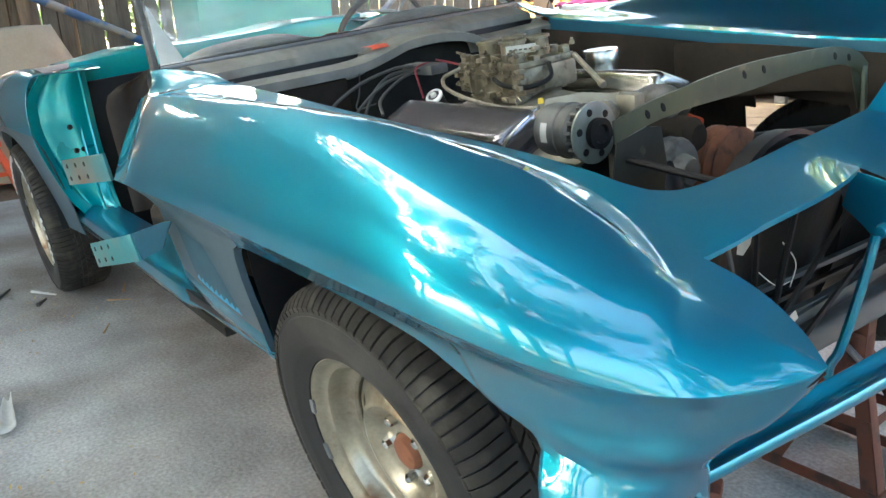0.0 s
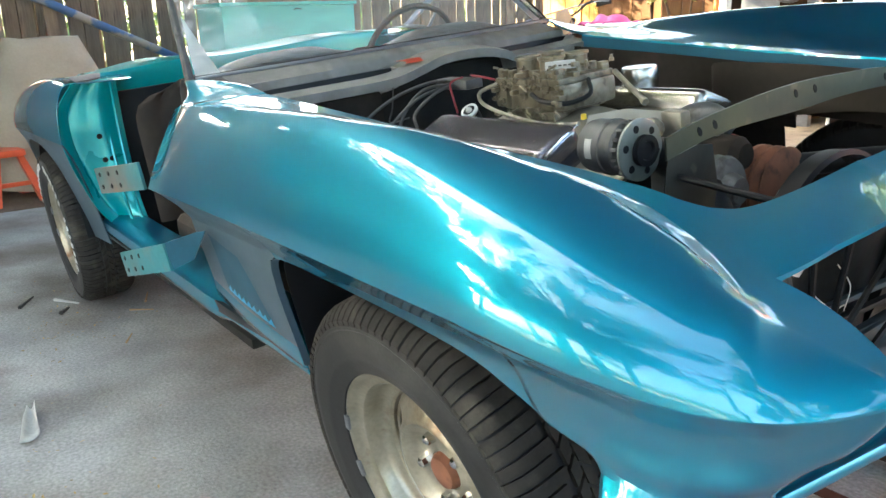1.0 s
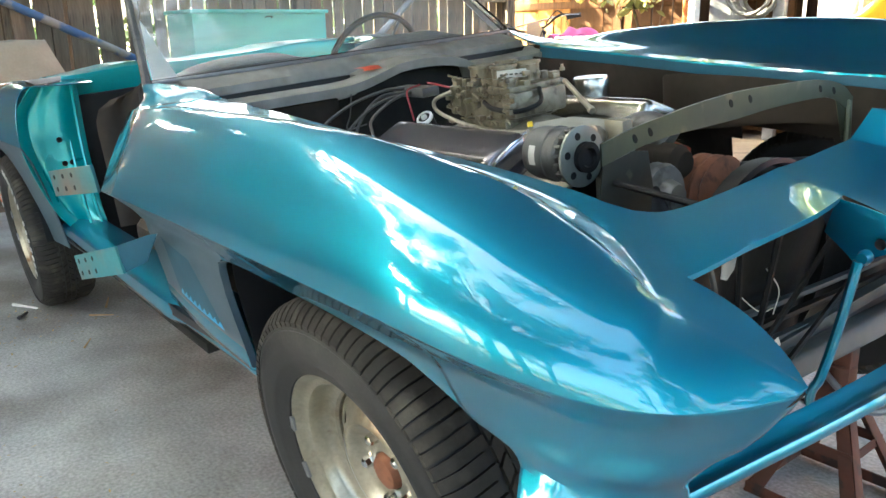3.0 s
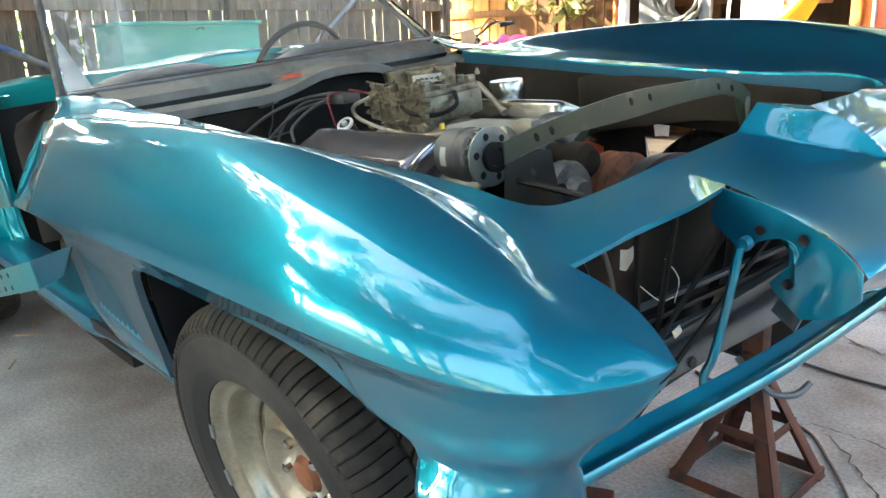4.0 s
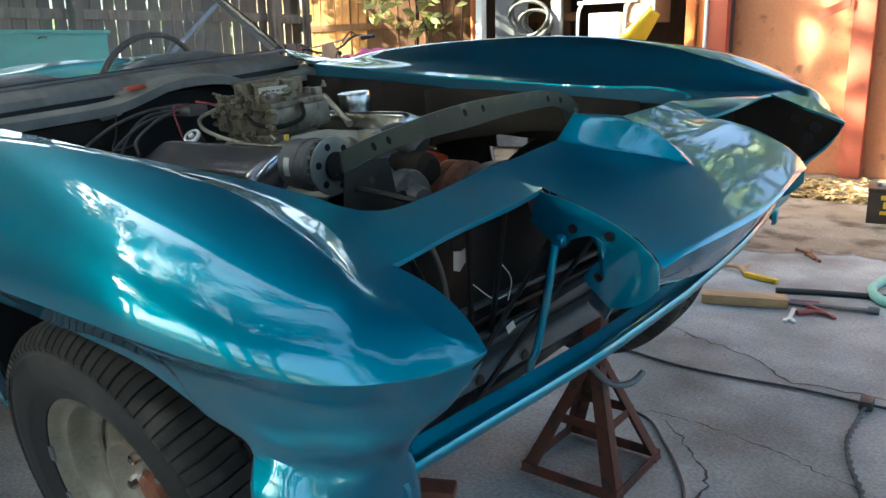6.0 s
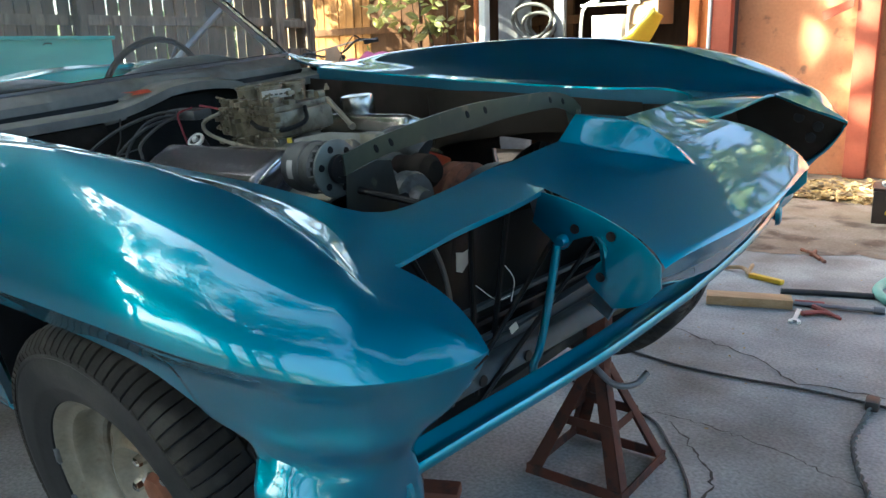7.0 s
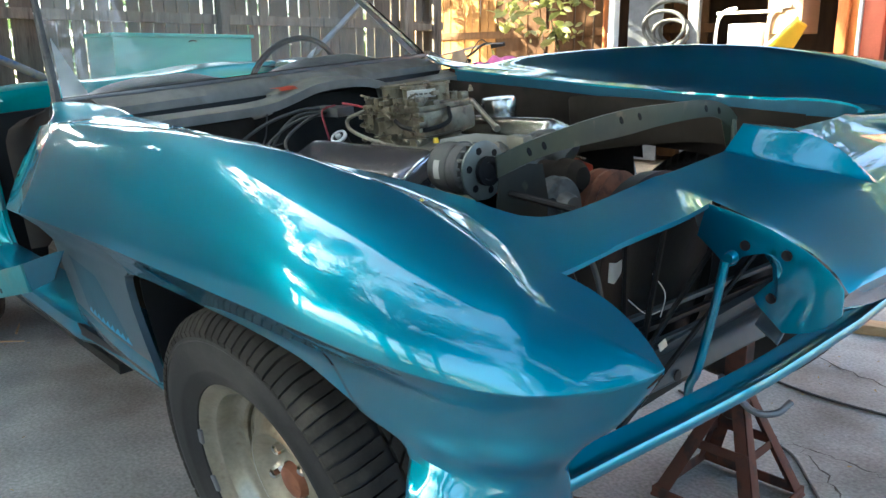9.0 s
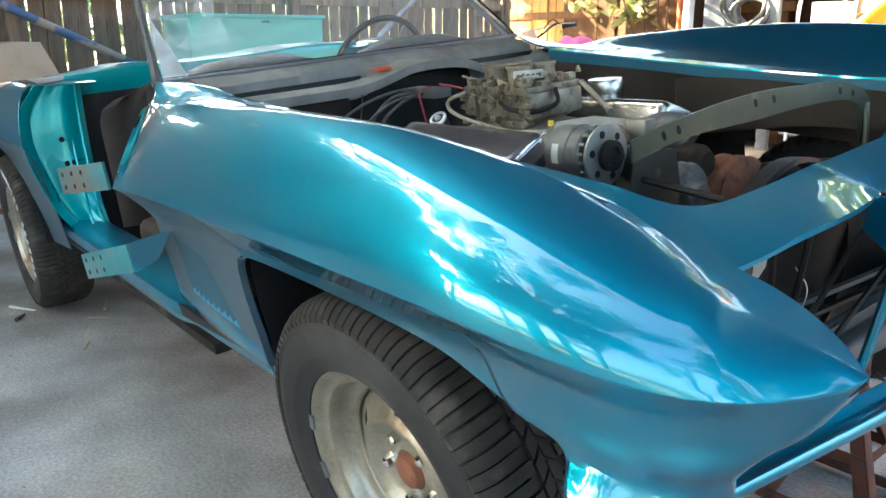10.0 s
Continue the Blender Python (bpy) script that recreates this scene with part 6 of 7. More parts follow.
jack_stand(0.148, 0.42, 3, 0.60, "rusty red steel jack stand holding up the car nose")
jack_stand(0.335, -0.445, 30, 0.42, "rusty red steel jack stand beside the front wheel")


# ---- fence and things at the back ----
def pickets(fence, x_of, count, start, pitch, width, h0, mat, seed, axis):
    rnd = random.Random(seed)
    shapes = []
    for k in range(4):
        bm = mesh()
        w = width * (0.94 + 0.03 * k)
        box(bm, (-0.010, -w / 2, 0), (0.010, w / 2, h0 + 0.03 * k), 0.003, seg=1)
        bmesh.ops.recalc_face_normals(bm, faces=bm.faces)
        me = bpy.data.meshes.new("picket")
        bm.to_mesh(me)
        bm.free()
        me.materials.append(mat)
        shapes.append(me)
    for k in range(count):
        ob = new("picket", rnd.choice(shapes))
        ob.parent = fence
        c = start + pitch * k + rnd.uniform(-0.004, 0.004)
        ob.matrix_local = pose(*((x_of, c, 0.02) if axis == "y" else (c, x_of, 0.02)), rnd.uniform(-0.5, 0.5), rnd.uniform(-0.5, 0.5), (0 if axis == "y" else 90) + rnd.uniform(-2, 2))


def rail(fence, lo, hi, mat):
    bm = mesh()
    box(bm, lo, hi, 0.004)
    part("rail", bm, mat, fence)


fence = thing("fence", "weathered grey-brown picket fence with daylight in its gaps", "fence")
pickets(fence, -6.30, 82, -4.6, 0.118, 0.108, 1.95, M["wood"], 3, "y")
for z in (0.35, 1.42, 1.80):
    rail(fence, (-6.285, -4.7, z), (-6.245, 5.05, z + 0.09), M["wood"])
fence2 = thing("fence", "board fence behind the motorcycle, coloured golden for sun and dark brown for shade", "fence")
# sunlit boards first, then the shaded ones, each in its own colour
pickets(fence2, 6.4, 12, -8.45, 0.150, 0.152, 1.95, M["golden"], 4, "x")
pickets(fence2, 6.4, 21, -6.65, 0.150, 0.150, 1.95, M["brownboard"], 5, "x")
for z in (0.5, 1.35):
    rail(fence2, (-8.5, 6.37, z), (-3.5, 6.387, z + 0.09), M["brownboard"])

gate = thing("gate_frame", "sun-bleached timber gate frame leaning on the fence", "gate")
for lo, hi in (((-6.19, 4.36, 0.0), (-6.10, 4.46, 2.1)), ((-6.19, 4.78, 0.0), (-6.10, 4.90, 2.1)), ((-6.17, 4.461, 1.40), (-6.12, 4.779, 1.48)), ((-6.17, 4.461, 1.10), (-6.12, 4.779, 1.18))):
    bm = mesh()
    box(bm, lo, hi, 0.006)
    part("gate_timber", bm, M["wood"], gate)

tb = thing("storage_box", "turquoise painted wooden chest behind the car", "box", pose(-5.6, 1.46, 0))
bm = mesh()
box(bm, (-0.30, -0.58, 0.62), (0.30, 0.58, 1.265), 0.006)
part("body", bm, M["boxteal"], tb)
bm = mesh()
box(bm, (-0.32, -0.60, 1.266), (0.32, 0.60, 1.295), 0.006)
part("lid", bm, M["boxteal"], tb)
bm = mesh()
tube(bm, [(0.31, 0.02, 1.23), (0.335, 0.03, 1.24), (0.335, 0.07, 1.24), (0.31, 0.08, 1.23)], 0.004, 6)
part("catch", bm, M["black"], tb)
for y in (-0.5, 0.5):
    bm = mesh()
    box(bm, (-0.25, y - 0.05, 0.0), (0.25, y + 0.05, 0.618), 0.01)
    part("trestle", bm, M["darkwood"], tb)

bm = mesh()
rnd = random.Random(8)
g = []
for u in np.linspace(0, 1, 16):
    row = []
    for w in np.linspace(0, 2 * math.pi, 36, endpoint=False):
        r = (0.62 - 0.16 * max(0, u - 0.55) / 0.45 * 1.6) * (1 + 0.05 * math.sin(4 * w) + 0.025 * math.sin(11 * w + 5 * u))
        c, s_ = math.cos(w), math.sin(w)
        q = (abs(c) ** 4 + abs(s_) ** 4) ** -0.25
        row.append((-5.75 + 0.42 * r * q * c / 0.6, -0.36 + 0.42 * r * q * s_ / 0.6, 0.02 + 1.06 * u ** 0.85 + 0.012 * math.sin(5 * w)))
    g.append(row)
vs = fill(bm, np.array(g), close_v=True)
bm.faces.new(vs[-1])
tagged(part("covered_machine", bm, M["tarp"], smooth=70), "bulky machine under a tan canvas cover by the fence", "tarpaulin")

stand = thing("trestle_stand", "bright orange plastic trestle stand on the slab edge", "stand", pose(-5.35, -0.78, 0, 0, 0, 10) @ Matrix.Diagonal((1, 1, 0.6, 1)))
for dx in (-0.22, 0.22):
    for dy in (-0.16, 0.16):
        bm = mesh()
        g = np.array([[(dx + a, dy + b, -0.03), (dx * 0.45 + a * 0.7, dy * 0.45 + b * 0.7, 0.52)] for a, b in ((-0.03, -0.03), (0.03, -0.03), (0.03, 0.03), (-0.03, 0.03))])
        fill(bm, g, close_u=True)
        part("leg", bm, M["plasticorange"], stand)
bm = mesh()
box(bm, (-0.15, -0.11, 0.50), (0.15, 0.11, 0.58), 0.02)
part("top", bm, M["plasticorange"], stand)
for dx in (-0.17, 0.17):
    bm = mesh()
    box(bm, (dx - 0.015, -0.13, 0.17), (dx + 0.015, 0.13, 0.22), 0.006)
    part("brace", bm, M["plasticorange"], stand)
bm = mesh()
box(bm, (-6.02, -0.86, 0.0), (-5.98, -0.80, 1.7), 0.006)
tagged(part("stake", bm, M["plasticorange"]), "orange painted stake against the fence", "post")

bm = mesh()
tube(bm, [(-6.12, -1.0, 1.68), (-6.12, -0.27, 1.37), (-6.12, 0.60, 0.94), (-6.12, 0.95, 0.76)], 0.034, 12, smooth=False)
tagged(part("striped_pole", bm, M["bluepole"]), "blue and bare striped pole leaning along the fence", "pole")
bm = mesh()
tube(bm, [(-6.0, 1.75, 0.0), (-6.20, 4.2, 1.98)], 0.03, 10, smooth=False)
tagged(part("leaning_pole", bm, M["steel"]), "grey pole leaning on the fence", "pole")


# ---- motorcycle ----
def motorcycle():
    mb = thing("motorcycle", "white and grey dirt motorcycle parked by the fence", "motorcycle", pose(-4.86, 4.46, 0, 13, 0, -50))
    for x, r in ((-0.66, 0.31), (0.66, 0.34)):
        bm = mesh()
        lathe(bm, [(r - 0.07, -0.03), (r - 0.02, -0.05), (r, -0.02), (r, 0.02), (r - 0.02, 0.05), (r - 0.07, 0.03), (r - 0.075, 0.0)], axis_y(x, 0, r), 36, close=True)
        wh = part("wheel", bm, M["rubber"], mb)
        bm = mesh()
        for k in range(14):
            w = 2 * math.pi * k / 14
            rod(bm, (x, 0, r), (x + (r - 0.07) * math.cos(w), 0, r + (r - 0.07) * math.sin(w)), 0.003, 4)
        part("spokes", bm, M["steel"], wh)
    for dy in (-0.07, 0.07):
        bm = mesh()
        rod(bm, (0.66, dy, 0.34), (0.36, dy, 1.10), 0.024, 10)
        part("fork_leg", bm, M["steel"], mb)
    bm = mesh()
    tube(bm, [(0.28, -0.42, 1.16), (0.33, -0.25, 1.20), (0.36, -0.10, 1.13), (0.36, 0.10, 1.13), (0.33, 0.25, 1.20), (0.28, 0.42, 1.16)], 0.011, 8)
    part("handlebar", bm, M["black"], mb)
    bm = mesh()
    rod(bm, (0.33, -0.24, 1.195), (0.33, 0.24, 1.195), 0.008, 8)
    part("crossbar", bm, M["steel"], mb)
    bm = mesh()
    box(bm, (0.30, -0.10, 1.06), (0.42, 0.10, 1.10), 0.012)
    part("fork_crown", bm, M["black"], mb)
    bm = mesh()
    loft(bm, [[(0.45, -0.06, 0.98), (0.47, 0.0, 0.97), (0.45, 0.06, 0.98)], [(0.44, -0.08, 1.08), (0.46, 0.0, 1.08), (0.44, 0.08, 1.08)], [(0.41, -0.06, 1.19), (0.43, 0.0, 1.20), (0.41, 0.06, 1.19)]], 10, 8)
    part("number_board", bm, M["cardboard"], mb, "faded tan front number board", thick=0.006)
    for dy in (-0.30, 0.30):
        bm = mesh()
        tube(bm, [(0.33, dy * 0.9, 1.19), (0.38, dy * 1.15, 1.185), (0.35, dy * 1.45, 1.165)], 0.006, 6)
        part("lever", bm, M["steel"], mb)
        bm = mesh()
        tube(bm, [(0.34, dy, 1.19), (0.46, dy * 0.8, 1.24), (0.50, dy * 0.3, 1.10), (0.42, 0.0, 0.95)], 0.005, 6)
        part("cable", bm, M["black"], mb)
    for dy in (-0.38, 0.38):
        bm = mesh()
        rod(bm, (0.285, dy - 0.07, 1.165), (0.275, dy + 0.07, 1.16), 0.022, 10)
        part("grip", bm, M["black"], mb)
    bm = mesh()
    loft(bm, [[(0.95, -0.08, 0.78), (0.66, -0.09, 0.86), (0.40, -0.08, 0.92)], [(0.97, 0.0, 0.80), (0.66, 0.0, 0.90), (0.40, 0.0, 0.96)], [(0.95, 0.08, 0.78), (0.66, 0.09, 0.86), (0.40, 0.08, 0.92)]], 12, 8)
    part("front_mudguard", bm, M["white"], mb, thick=0.006)
    bm = mesh()
    loft(bm, [[(-0.55, -0.10, 0.88), (-0.1, -0.13, 0.90), (0.28, -0.10, 0.98)], [(-0.55, 0.0, 0.95), (-0.1, 0.0, 0.96), (0.28, 0.0, 1.06)], [(-0.55, 0.10, 0.88), (-0.1, 0.13, 0.90), (0.28, 0.10, 0.98)]], 14, 10)
    part("seat_and_tank", bm, M["white"], mb, thick=0.03)
    bm = mesh()
    loft(bm, [[(-1.05, -0.08, 1.02), (-0.75, -0.09, 0.98), (-0.45, -0.10, 0.92)], [(-1.07, 0.0, 1.05), (-0.75, 0.0, 1.02), (-0.45, 0.0, 0.97)], [(-1.05, 0.08, 1.02), (-0.75, 0.09, 0.98), (-0.45, 0.10, 0.92)]], 12, 8)
    part("rear_mudguard", bm, M["white"], mb, thick=0.006)
    bm = mesh()
    box(bm, (-0.20, -0.13, 0.32), (0.22, 0.13, 0.70), 0.04)
    part("engine", bm, M["castgrey"], mb)
    bm = mesh()
    for a, b in (((0.40, 0, 1.0), (-0.2, 0.06, 0.75)), ((0.40, 0, 0.98), (0.25, 0, 0.35)), ((-0.2, 0.06, 0.75), (-0.66, 0.08, 0.31)), ((-0.2, -0.06, 0.75), (-0.66, -0.08, 0.31))):
        rod(bm, a, b, 0.018, 8)
    part("frame", bm, M["redgrip"], mb)


motorcycle()
bm = mesh()
g = [[(-4.15 + 0.30 * u + 0.03 * math.sin(9 * v), 3.55 + 0.42 * v, 1.02 + 0.07 * math.sin(3.1 * u) * math.sin(3.1 * v) + 0.02 * math.sin(13 * u + 8 * v)) for v in np.linspace(0, 1, 16)] for u in np.linspace(0, 1, 12)]
fill(bm, np.array(g))
tagged(part("cloth", bm, M["pink"], smooth=80, thick=0.02), "crumpled magenta cloth on a drum", "cloth")
drum = thing("drum", "pale plastic drum with a flat lid", "drum", pose(-3.95, 3.85, 0))
bm = mesh()
lathe(bm, [(0.0001, 0.0), (0.30, 0.0), (0.31, 0.02), (0.30, 0.5), (0.31, 1.0), (0.29, 1.02)], Matrix.Identity(4), 32)
part("barrel", bm, M["white"], drum)
bm = mesh()
lathe(bm, [(0.32, 0.985), (0.325, 1.03), (0.30, 1.045), (0.0001, 1.04)], Matrix.Identity(4), 32)
part("lid", bm, M["white"], drum)


# ---- open shed and rusty wall ----
shed = thing("shed", "dark open timber shed with orange posts", "shed")
bm = mesh()
box(bm, (-4.5, 7.6, 0.0), (-1.9, 7.68, 2.6), 0.005)
part("back_wall", bm, M["darkwood"], shed)
for x in (-4.52, -1.92):
    bm = mesh()
    box(bm, (x - 0.03, 5.95, 0.0), (x + 0.03, 7.598, 2.6), 0.005)
    part("side_wall", bm, M["darkwood"], shed)
bm = mesh()
box(bm, (-4.8, 5.6, 2.6), (-1.3, 7.9, 2.68), 0.005)
part("shed_roof", bm, M["steel"], shed)
for x0, x1, y0, mat in ((-4.42, -4.34, 5.80, "white"), (-2.02, -1.93, 5.80, "orangewood"), (-1.925, -1.86, 5.84, "orangewood"), (-1.84, -1.815, 5.78, "white"), (-1.81, -1.64, 5.80, "redpost")):
    bm = mesh()
    box(bm, (x0, y0, 0.0), (x1, y0 + 0.09, 2.6), 0.005)
    part("post", bm, M[mat], shed)
bm = mesh()
rod(bm, (-4.46, 5.82, 0), (-4.46, 5.82, 2.6), 0.035, 12)
part("corner_post", bm, M["orangewood"], shed)
bm = mesh()
box(bm, (-3.52, 5.90, 0.0), (-3.40, 5.96, 2.6), 0.01)
part("steel_post", bm, M["steel"], shed)
bm = mesh()
g = np.array([[(-4.30 + 0.38 * v, 6.0 + 0.10 * math.sin(2.2 * v), z) for v in np.linspace(0, 1, 8)] for z in (0.0, 2.55)])
fill(bm, g)
part("sheet_panel", bm, M["steel"], shed, thick=0.01)

coil = thing("hose_coil", "coiled grey garden hose hung in the shed", "hose", pose(-3.70, 5.85, 1.32))
for k, (r, dz, dx) in enumerate(((0.24, 0.06, -0.06), (0.20, 0.0, 0.0), (0.18, 0.02, 0.03), (0.30, 0.12, -0.05))):
    bm = mesh()
    pts = [(dx + r * math.cos(w), 0.04 * k + 0.03 * math.sin(2 * w), dz + r * 0.72 * math.sin(w)) for w in np.linspace(0, 2 * math.pi, 33)]
    tube(bm, pts, 0.019, 8, smooth=False, caps=False)
    part("loop", bm, M["hose"], coil)
rack = thing("wire_rack", "white wire rack holding cartons", "rack", pose(-2.95, 5.85, 0))
for x in (-0.22, 0.30):
    bm = mesh()
    tube(bm, [(x, 0.0, 0.0), (x, 0.0, 1.25), (x + 0.02, 0.0, 1.45), (x + 0.08, 0.0, 1.52), (x + 0.2, 0.0, 1.54)], 0.016, 8)
    part("upright", bm, M["white"], rack)
for z in (0.6, 1.12, 1.50):
    bm = mesh()
    rod(bm, (-0.22, 0, z), (0.42, 0, z), 0.014, 8)
    part("shelf_rail", bm, M["white"], rack)
for x0, x1, z0, z1, mat, lab in ((-0.10, 0.22, 1.14, 1.40, "white", "white carton on the rack"), (0.28, 0.60, 1.30, 1.60, "cardboard", "brown cardboard carton on the rack"), (-0.12, 0.25, 0.62, 0.95, "cardboard", "brown cardboard carton on the rack")):
    bm = mesh()
    box(bm, (-2.95 + x0, 5.86, z0), (-2.95 + x1, 6.2, z1), 0.006)
    ob = part("carton", bm, M[mat])
    tagged(ob, lab, "box", "cartons in the shed")
bm = mesh()
loft(bm, [[(-2.72, 5.62, 1.08), (-2.50, 5.60, 1.20), (-2.24, 5.58, 1.42)], [(-2.62, 5.52, 1.06), (-2.40, 5.48, 1.22), (-2.20, 5.50, 1.40)], [(-2.42, 5.60, 1.02), (-2.28, 5.58, 1.16), (-2.17, 5.58, 1.36)]], 20, 12)
tagged(part("kayak_end", bm, M["yellow"], smooth=70, thick=0.02), "upturned end of a bright yellow plastic kayak", "kayak")
bm = mesh()
box(bm, (-2.8, 5.50, 0.0), (-2.05, 5.85, 1.04), 0.01)
tagged(part("crate", bm, M["cardboard"]), "brown timber crate under the kayak", "crate")

wall = thing("wall_north", "rust-orange steel sheet wall with peeling stains", "wall", kind="structure")
bm = mesh()
g = np.array([[(x, 6.05 + 0.012 * math.sin(x * 9) + (0.02 if abs((x + 1.0) % 0.9) < 0.05 else 0), z) for x in np.linspace(-1.66, 2.3, 60)] for z in np.linspace(-0.03, 2.9, 12)])
fill(bm, g)
part("steel_sheet", bm, M["rustwall"], wall, thick=0.01)
for x in (-0.66, 1.4):
    bm = mesh()
    box(bm, (x, 5.93, -0.03), (x + 0.17, 6.02, 2.9), 0.008)
    part("steel_upright", bm, M["redpost"], wall)
bm = mesh()
plate(bm, [(0.0, 0.0), (0.22, 0.10), (0.22, 0.17), (-0.02, 0.07)], 0.02, pose(-0.90, 5.92, 1.26, 90))
part("bent_tab", bm, M["redpost"], wall)


# ---- leaves: shrub by the fence and litter on the ground ----
def leaf_cloud(name, centres, count, size, mat, label, category, seed, flat=False, kind="stuff"):
    rnd = random.Random(seed)
    verts, faces = [], []
    for k in range(count):
        c, rad = rnd.choice(centres)
        p = Vector(c) + Vector((rnd.gauss(0, 0.45) * rad[0], rnd.gauss(0, 0.45) * rad[1], rnd.gauss(0, 0.45) * rad[2]))
        s = size * rnd.uniform(0.6, 1.3)
        if flat:
            p.z = c[2] + rnd.uniform(0.0, rad[2])
            m = Matrix.Translation(p) @ Euler((rnd.uniform(-0.5, 0.5), rnd.uniform(-0.5, 0.5), rnd.uniform(0, 6.3))).to_matrix().to_4x4()
        else:
            m = Matrix.Translation(p) @ Euler((rnd.uniform(-1.3, 1.3), rnd.uniform(-1.3, 1.3), rnd.uniform(0, 6.3))).to_matrix().to_4x4()
        b = len(verts)
        for x, y, z in ((0, -1, 0), (0.42, -0.3, 0.10), (0.36, 0.35, 0.08), (0, 1, -0.12), (-0.36, 0.35, 0.08), (-0.42, -0.3, 0.10)):
            verts.append(m @ Vector((x * s, y * s, z * s)))
        faces += [(b, b + 1, b + 2, b + 3), (b, b + 3, b + 4, b + 5)]
    me = bpy.data.meshes.new(name)
    me.from_pydata(verts, [], faces)
    me.materials.append(mat)
    ob = new(name, me)
    return tagged(ob, label, category, kind=kind)


shrub = thing("shrub", "leafy shrub in the sun against the fence", "shrub")
for a, b in (((-5.0, 5.9, 0), (-4.8, 5.9, 1.6)), ((-5.3, 6.0, 0), (-5.5, 5.9, 1.7)), ((-4.8, 6.0, 0), (-4.6, 5.8, 1.9)), ((-5.0, 5.9, 0.7), (-5.25, 5.7, 1.8))):
    bm = mesh()
    rod(bm, a, b, 0.02, 6, 0.006)
    part("stem", bm, M["bark"], shrub)
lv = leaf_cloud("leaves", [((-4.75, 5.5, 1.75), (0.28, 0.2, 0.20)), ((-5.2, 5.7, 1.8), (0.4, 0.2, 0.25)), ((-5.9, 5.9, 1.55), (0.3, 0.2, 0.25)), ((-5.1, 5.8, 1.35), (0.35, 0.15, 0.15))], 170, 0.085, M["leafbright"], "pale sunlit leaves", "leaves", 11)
lv.parent = shrub
for key in ("category", "kind"):
    del lv[key]
leaf_cloud("leaf_litter", [((-0.6, 5.35, -0.03), (0.9, 0.55, 0.03)), ((0.8, 5.3, -0.03), (1.0, 0.5, 0.03)), ((-1.6, 5.3, -0.03), (0.8, 0.4, 0.03)), ((-0.3, 4.9, -0.03), (0.6, 0.12, 0.02))], 1700, 0.035, M["dryleaf"], "dry brown leaf litter along the slab edge", "leaf litter", 12, True)


# ---- things on the slab ----
def tool(name, label, category):
    return thing(name, label, category)


bm = mesh()
box(bm, (0, -0.045, 0), (0.345, 0.045, 0.040), 0.003, pose(-0.19, 1.965, 0.001, 0, 0, 22.5))
tagged(part("timber_block", bm, M["pine"]), "sawn pine block lying on the concrete", "timber")

pl = tool("pliers", "rusty old pliers lying open on the concrete", "pliers")
for a, b, c in (((-0.13, 3.09), (-0.05, 3.02), (0.04, 2.90)), ((-0.06, 3.10), (-0.05, 3.02), (0.01, 2.93))):
    bm = mesh()
    tube(bm, [(*a, 0.010), (*b, 0.012), (*c, 0.008)], 0.009, 8)
    part("handle", bm, M["rust"], pl)
bm = mesh()
lathe(bm, [(0.0001, 0.02), (0.018, 0.02), (0.020, 0.0)], pose(-0.05, 3.02, 0.002), 12)
part("pivot", bm, M["rust"], pl)

yt = tool("cutter", "yellow-handled cutter with worn blade on the concrete", "tool")
bm = mesh()
box(bm, (0, -0.016, 0), (0.17, 0.016, 0.022), 0.006, pose(-0.17, 2.44, 0.001, 0, 0, -14))
part("handle", bm, M["yellow"], yt)
bm = mesh()
tube(bm, [(-0.17, 2.44, 0.012), (-0.24, 2.52, 0.020), (-0.33, 2.50, 0.012)], 0.010, 8)
tube(bm, [(-0.19, 2.46, 0.015), (-0.20, 2.55, 0.03), (-0.22, 2.60, 0.012)], 0.010, 8)
part("jaw", bm, M["pine"], yt)

wr = tool("spanner", "bright steel spanner on the concrete", "spanner")
bm = mesh()
box(bm, (0, -0.009, 0), (0.15, 0.009, 0.008), 0.002, pose(0.195, 1.92, 0.001, 0, 0, 100))
part("shank", bm, M["white"], wr)
bm = mesh()
plate(bm, [(-0.012, 0.0), (-0.024, -0.02), (-0.020, -0.042), (-0.008, -0.038), (-0.008, -0.018), (0.008, -0.018), (0.010, -0.040), (0.022, -0.040), (0.024, -0.018), (0.012, 0.0)], 0.009, pose(0.197, 1.925, 0.001, 0, 0, 10))
part("jaw", bm, M["white"], wr)

rp = tool("pliers", "red-handled pliers beside the spanner", "pliers")
for a, b, c in (((0.20, 2.00), (0.26, 2.06), (0.33, 2.05)), ((0.21, 2.12), (0.27, 2.08), (0.34, 2.03))):
    bm = mesh()
    tube(bm, [(*a, 0.012), (*b, 0.012), (*c, 0.008)], (0.012, 0.006), 8)
    part("handle", bm, M["redgrip"], rp)

bb = tool("breaker_bar", "chrome socket bar lying on the concrete", "socket bar")
bm = mesh()
rod(bm, (0.125, 2.12, 0.012), (0.43, 2.205, 0.012), 0.009, 10)
part("bar", bm, M["steel"], bb)
bm = mesh()
rod(bm, (0.42, 2.202, 0.015), (0.46, 2.213, 0.015), 0.016, 12)
part("socket", bm, M["steel"], bb)
bm = mesh()
rod(bm, (0.13, 2.13, 0.014), (0.24, 2.165, 0.014), 0.012, 8)
part("grip", bm, M["redgrip"], bb)

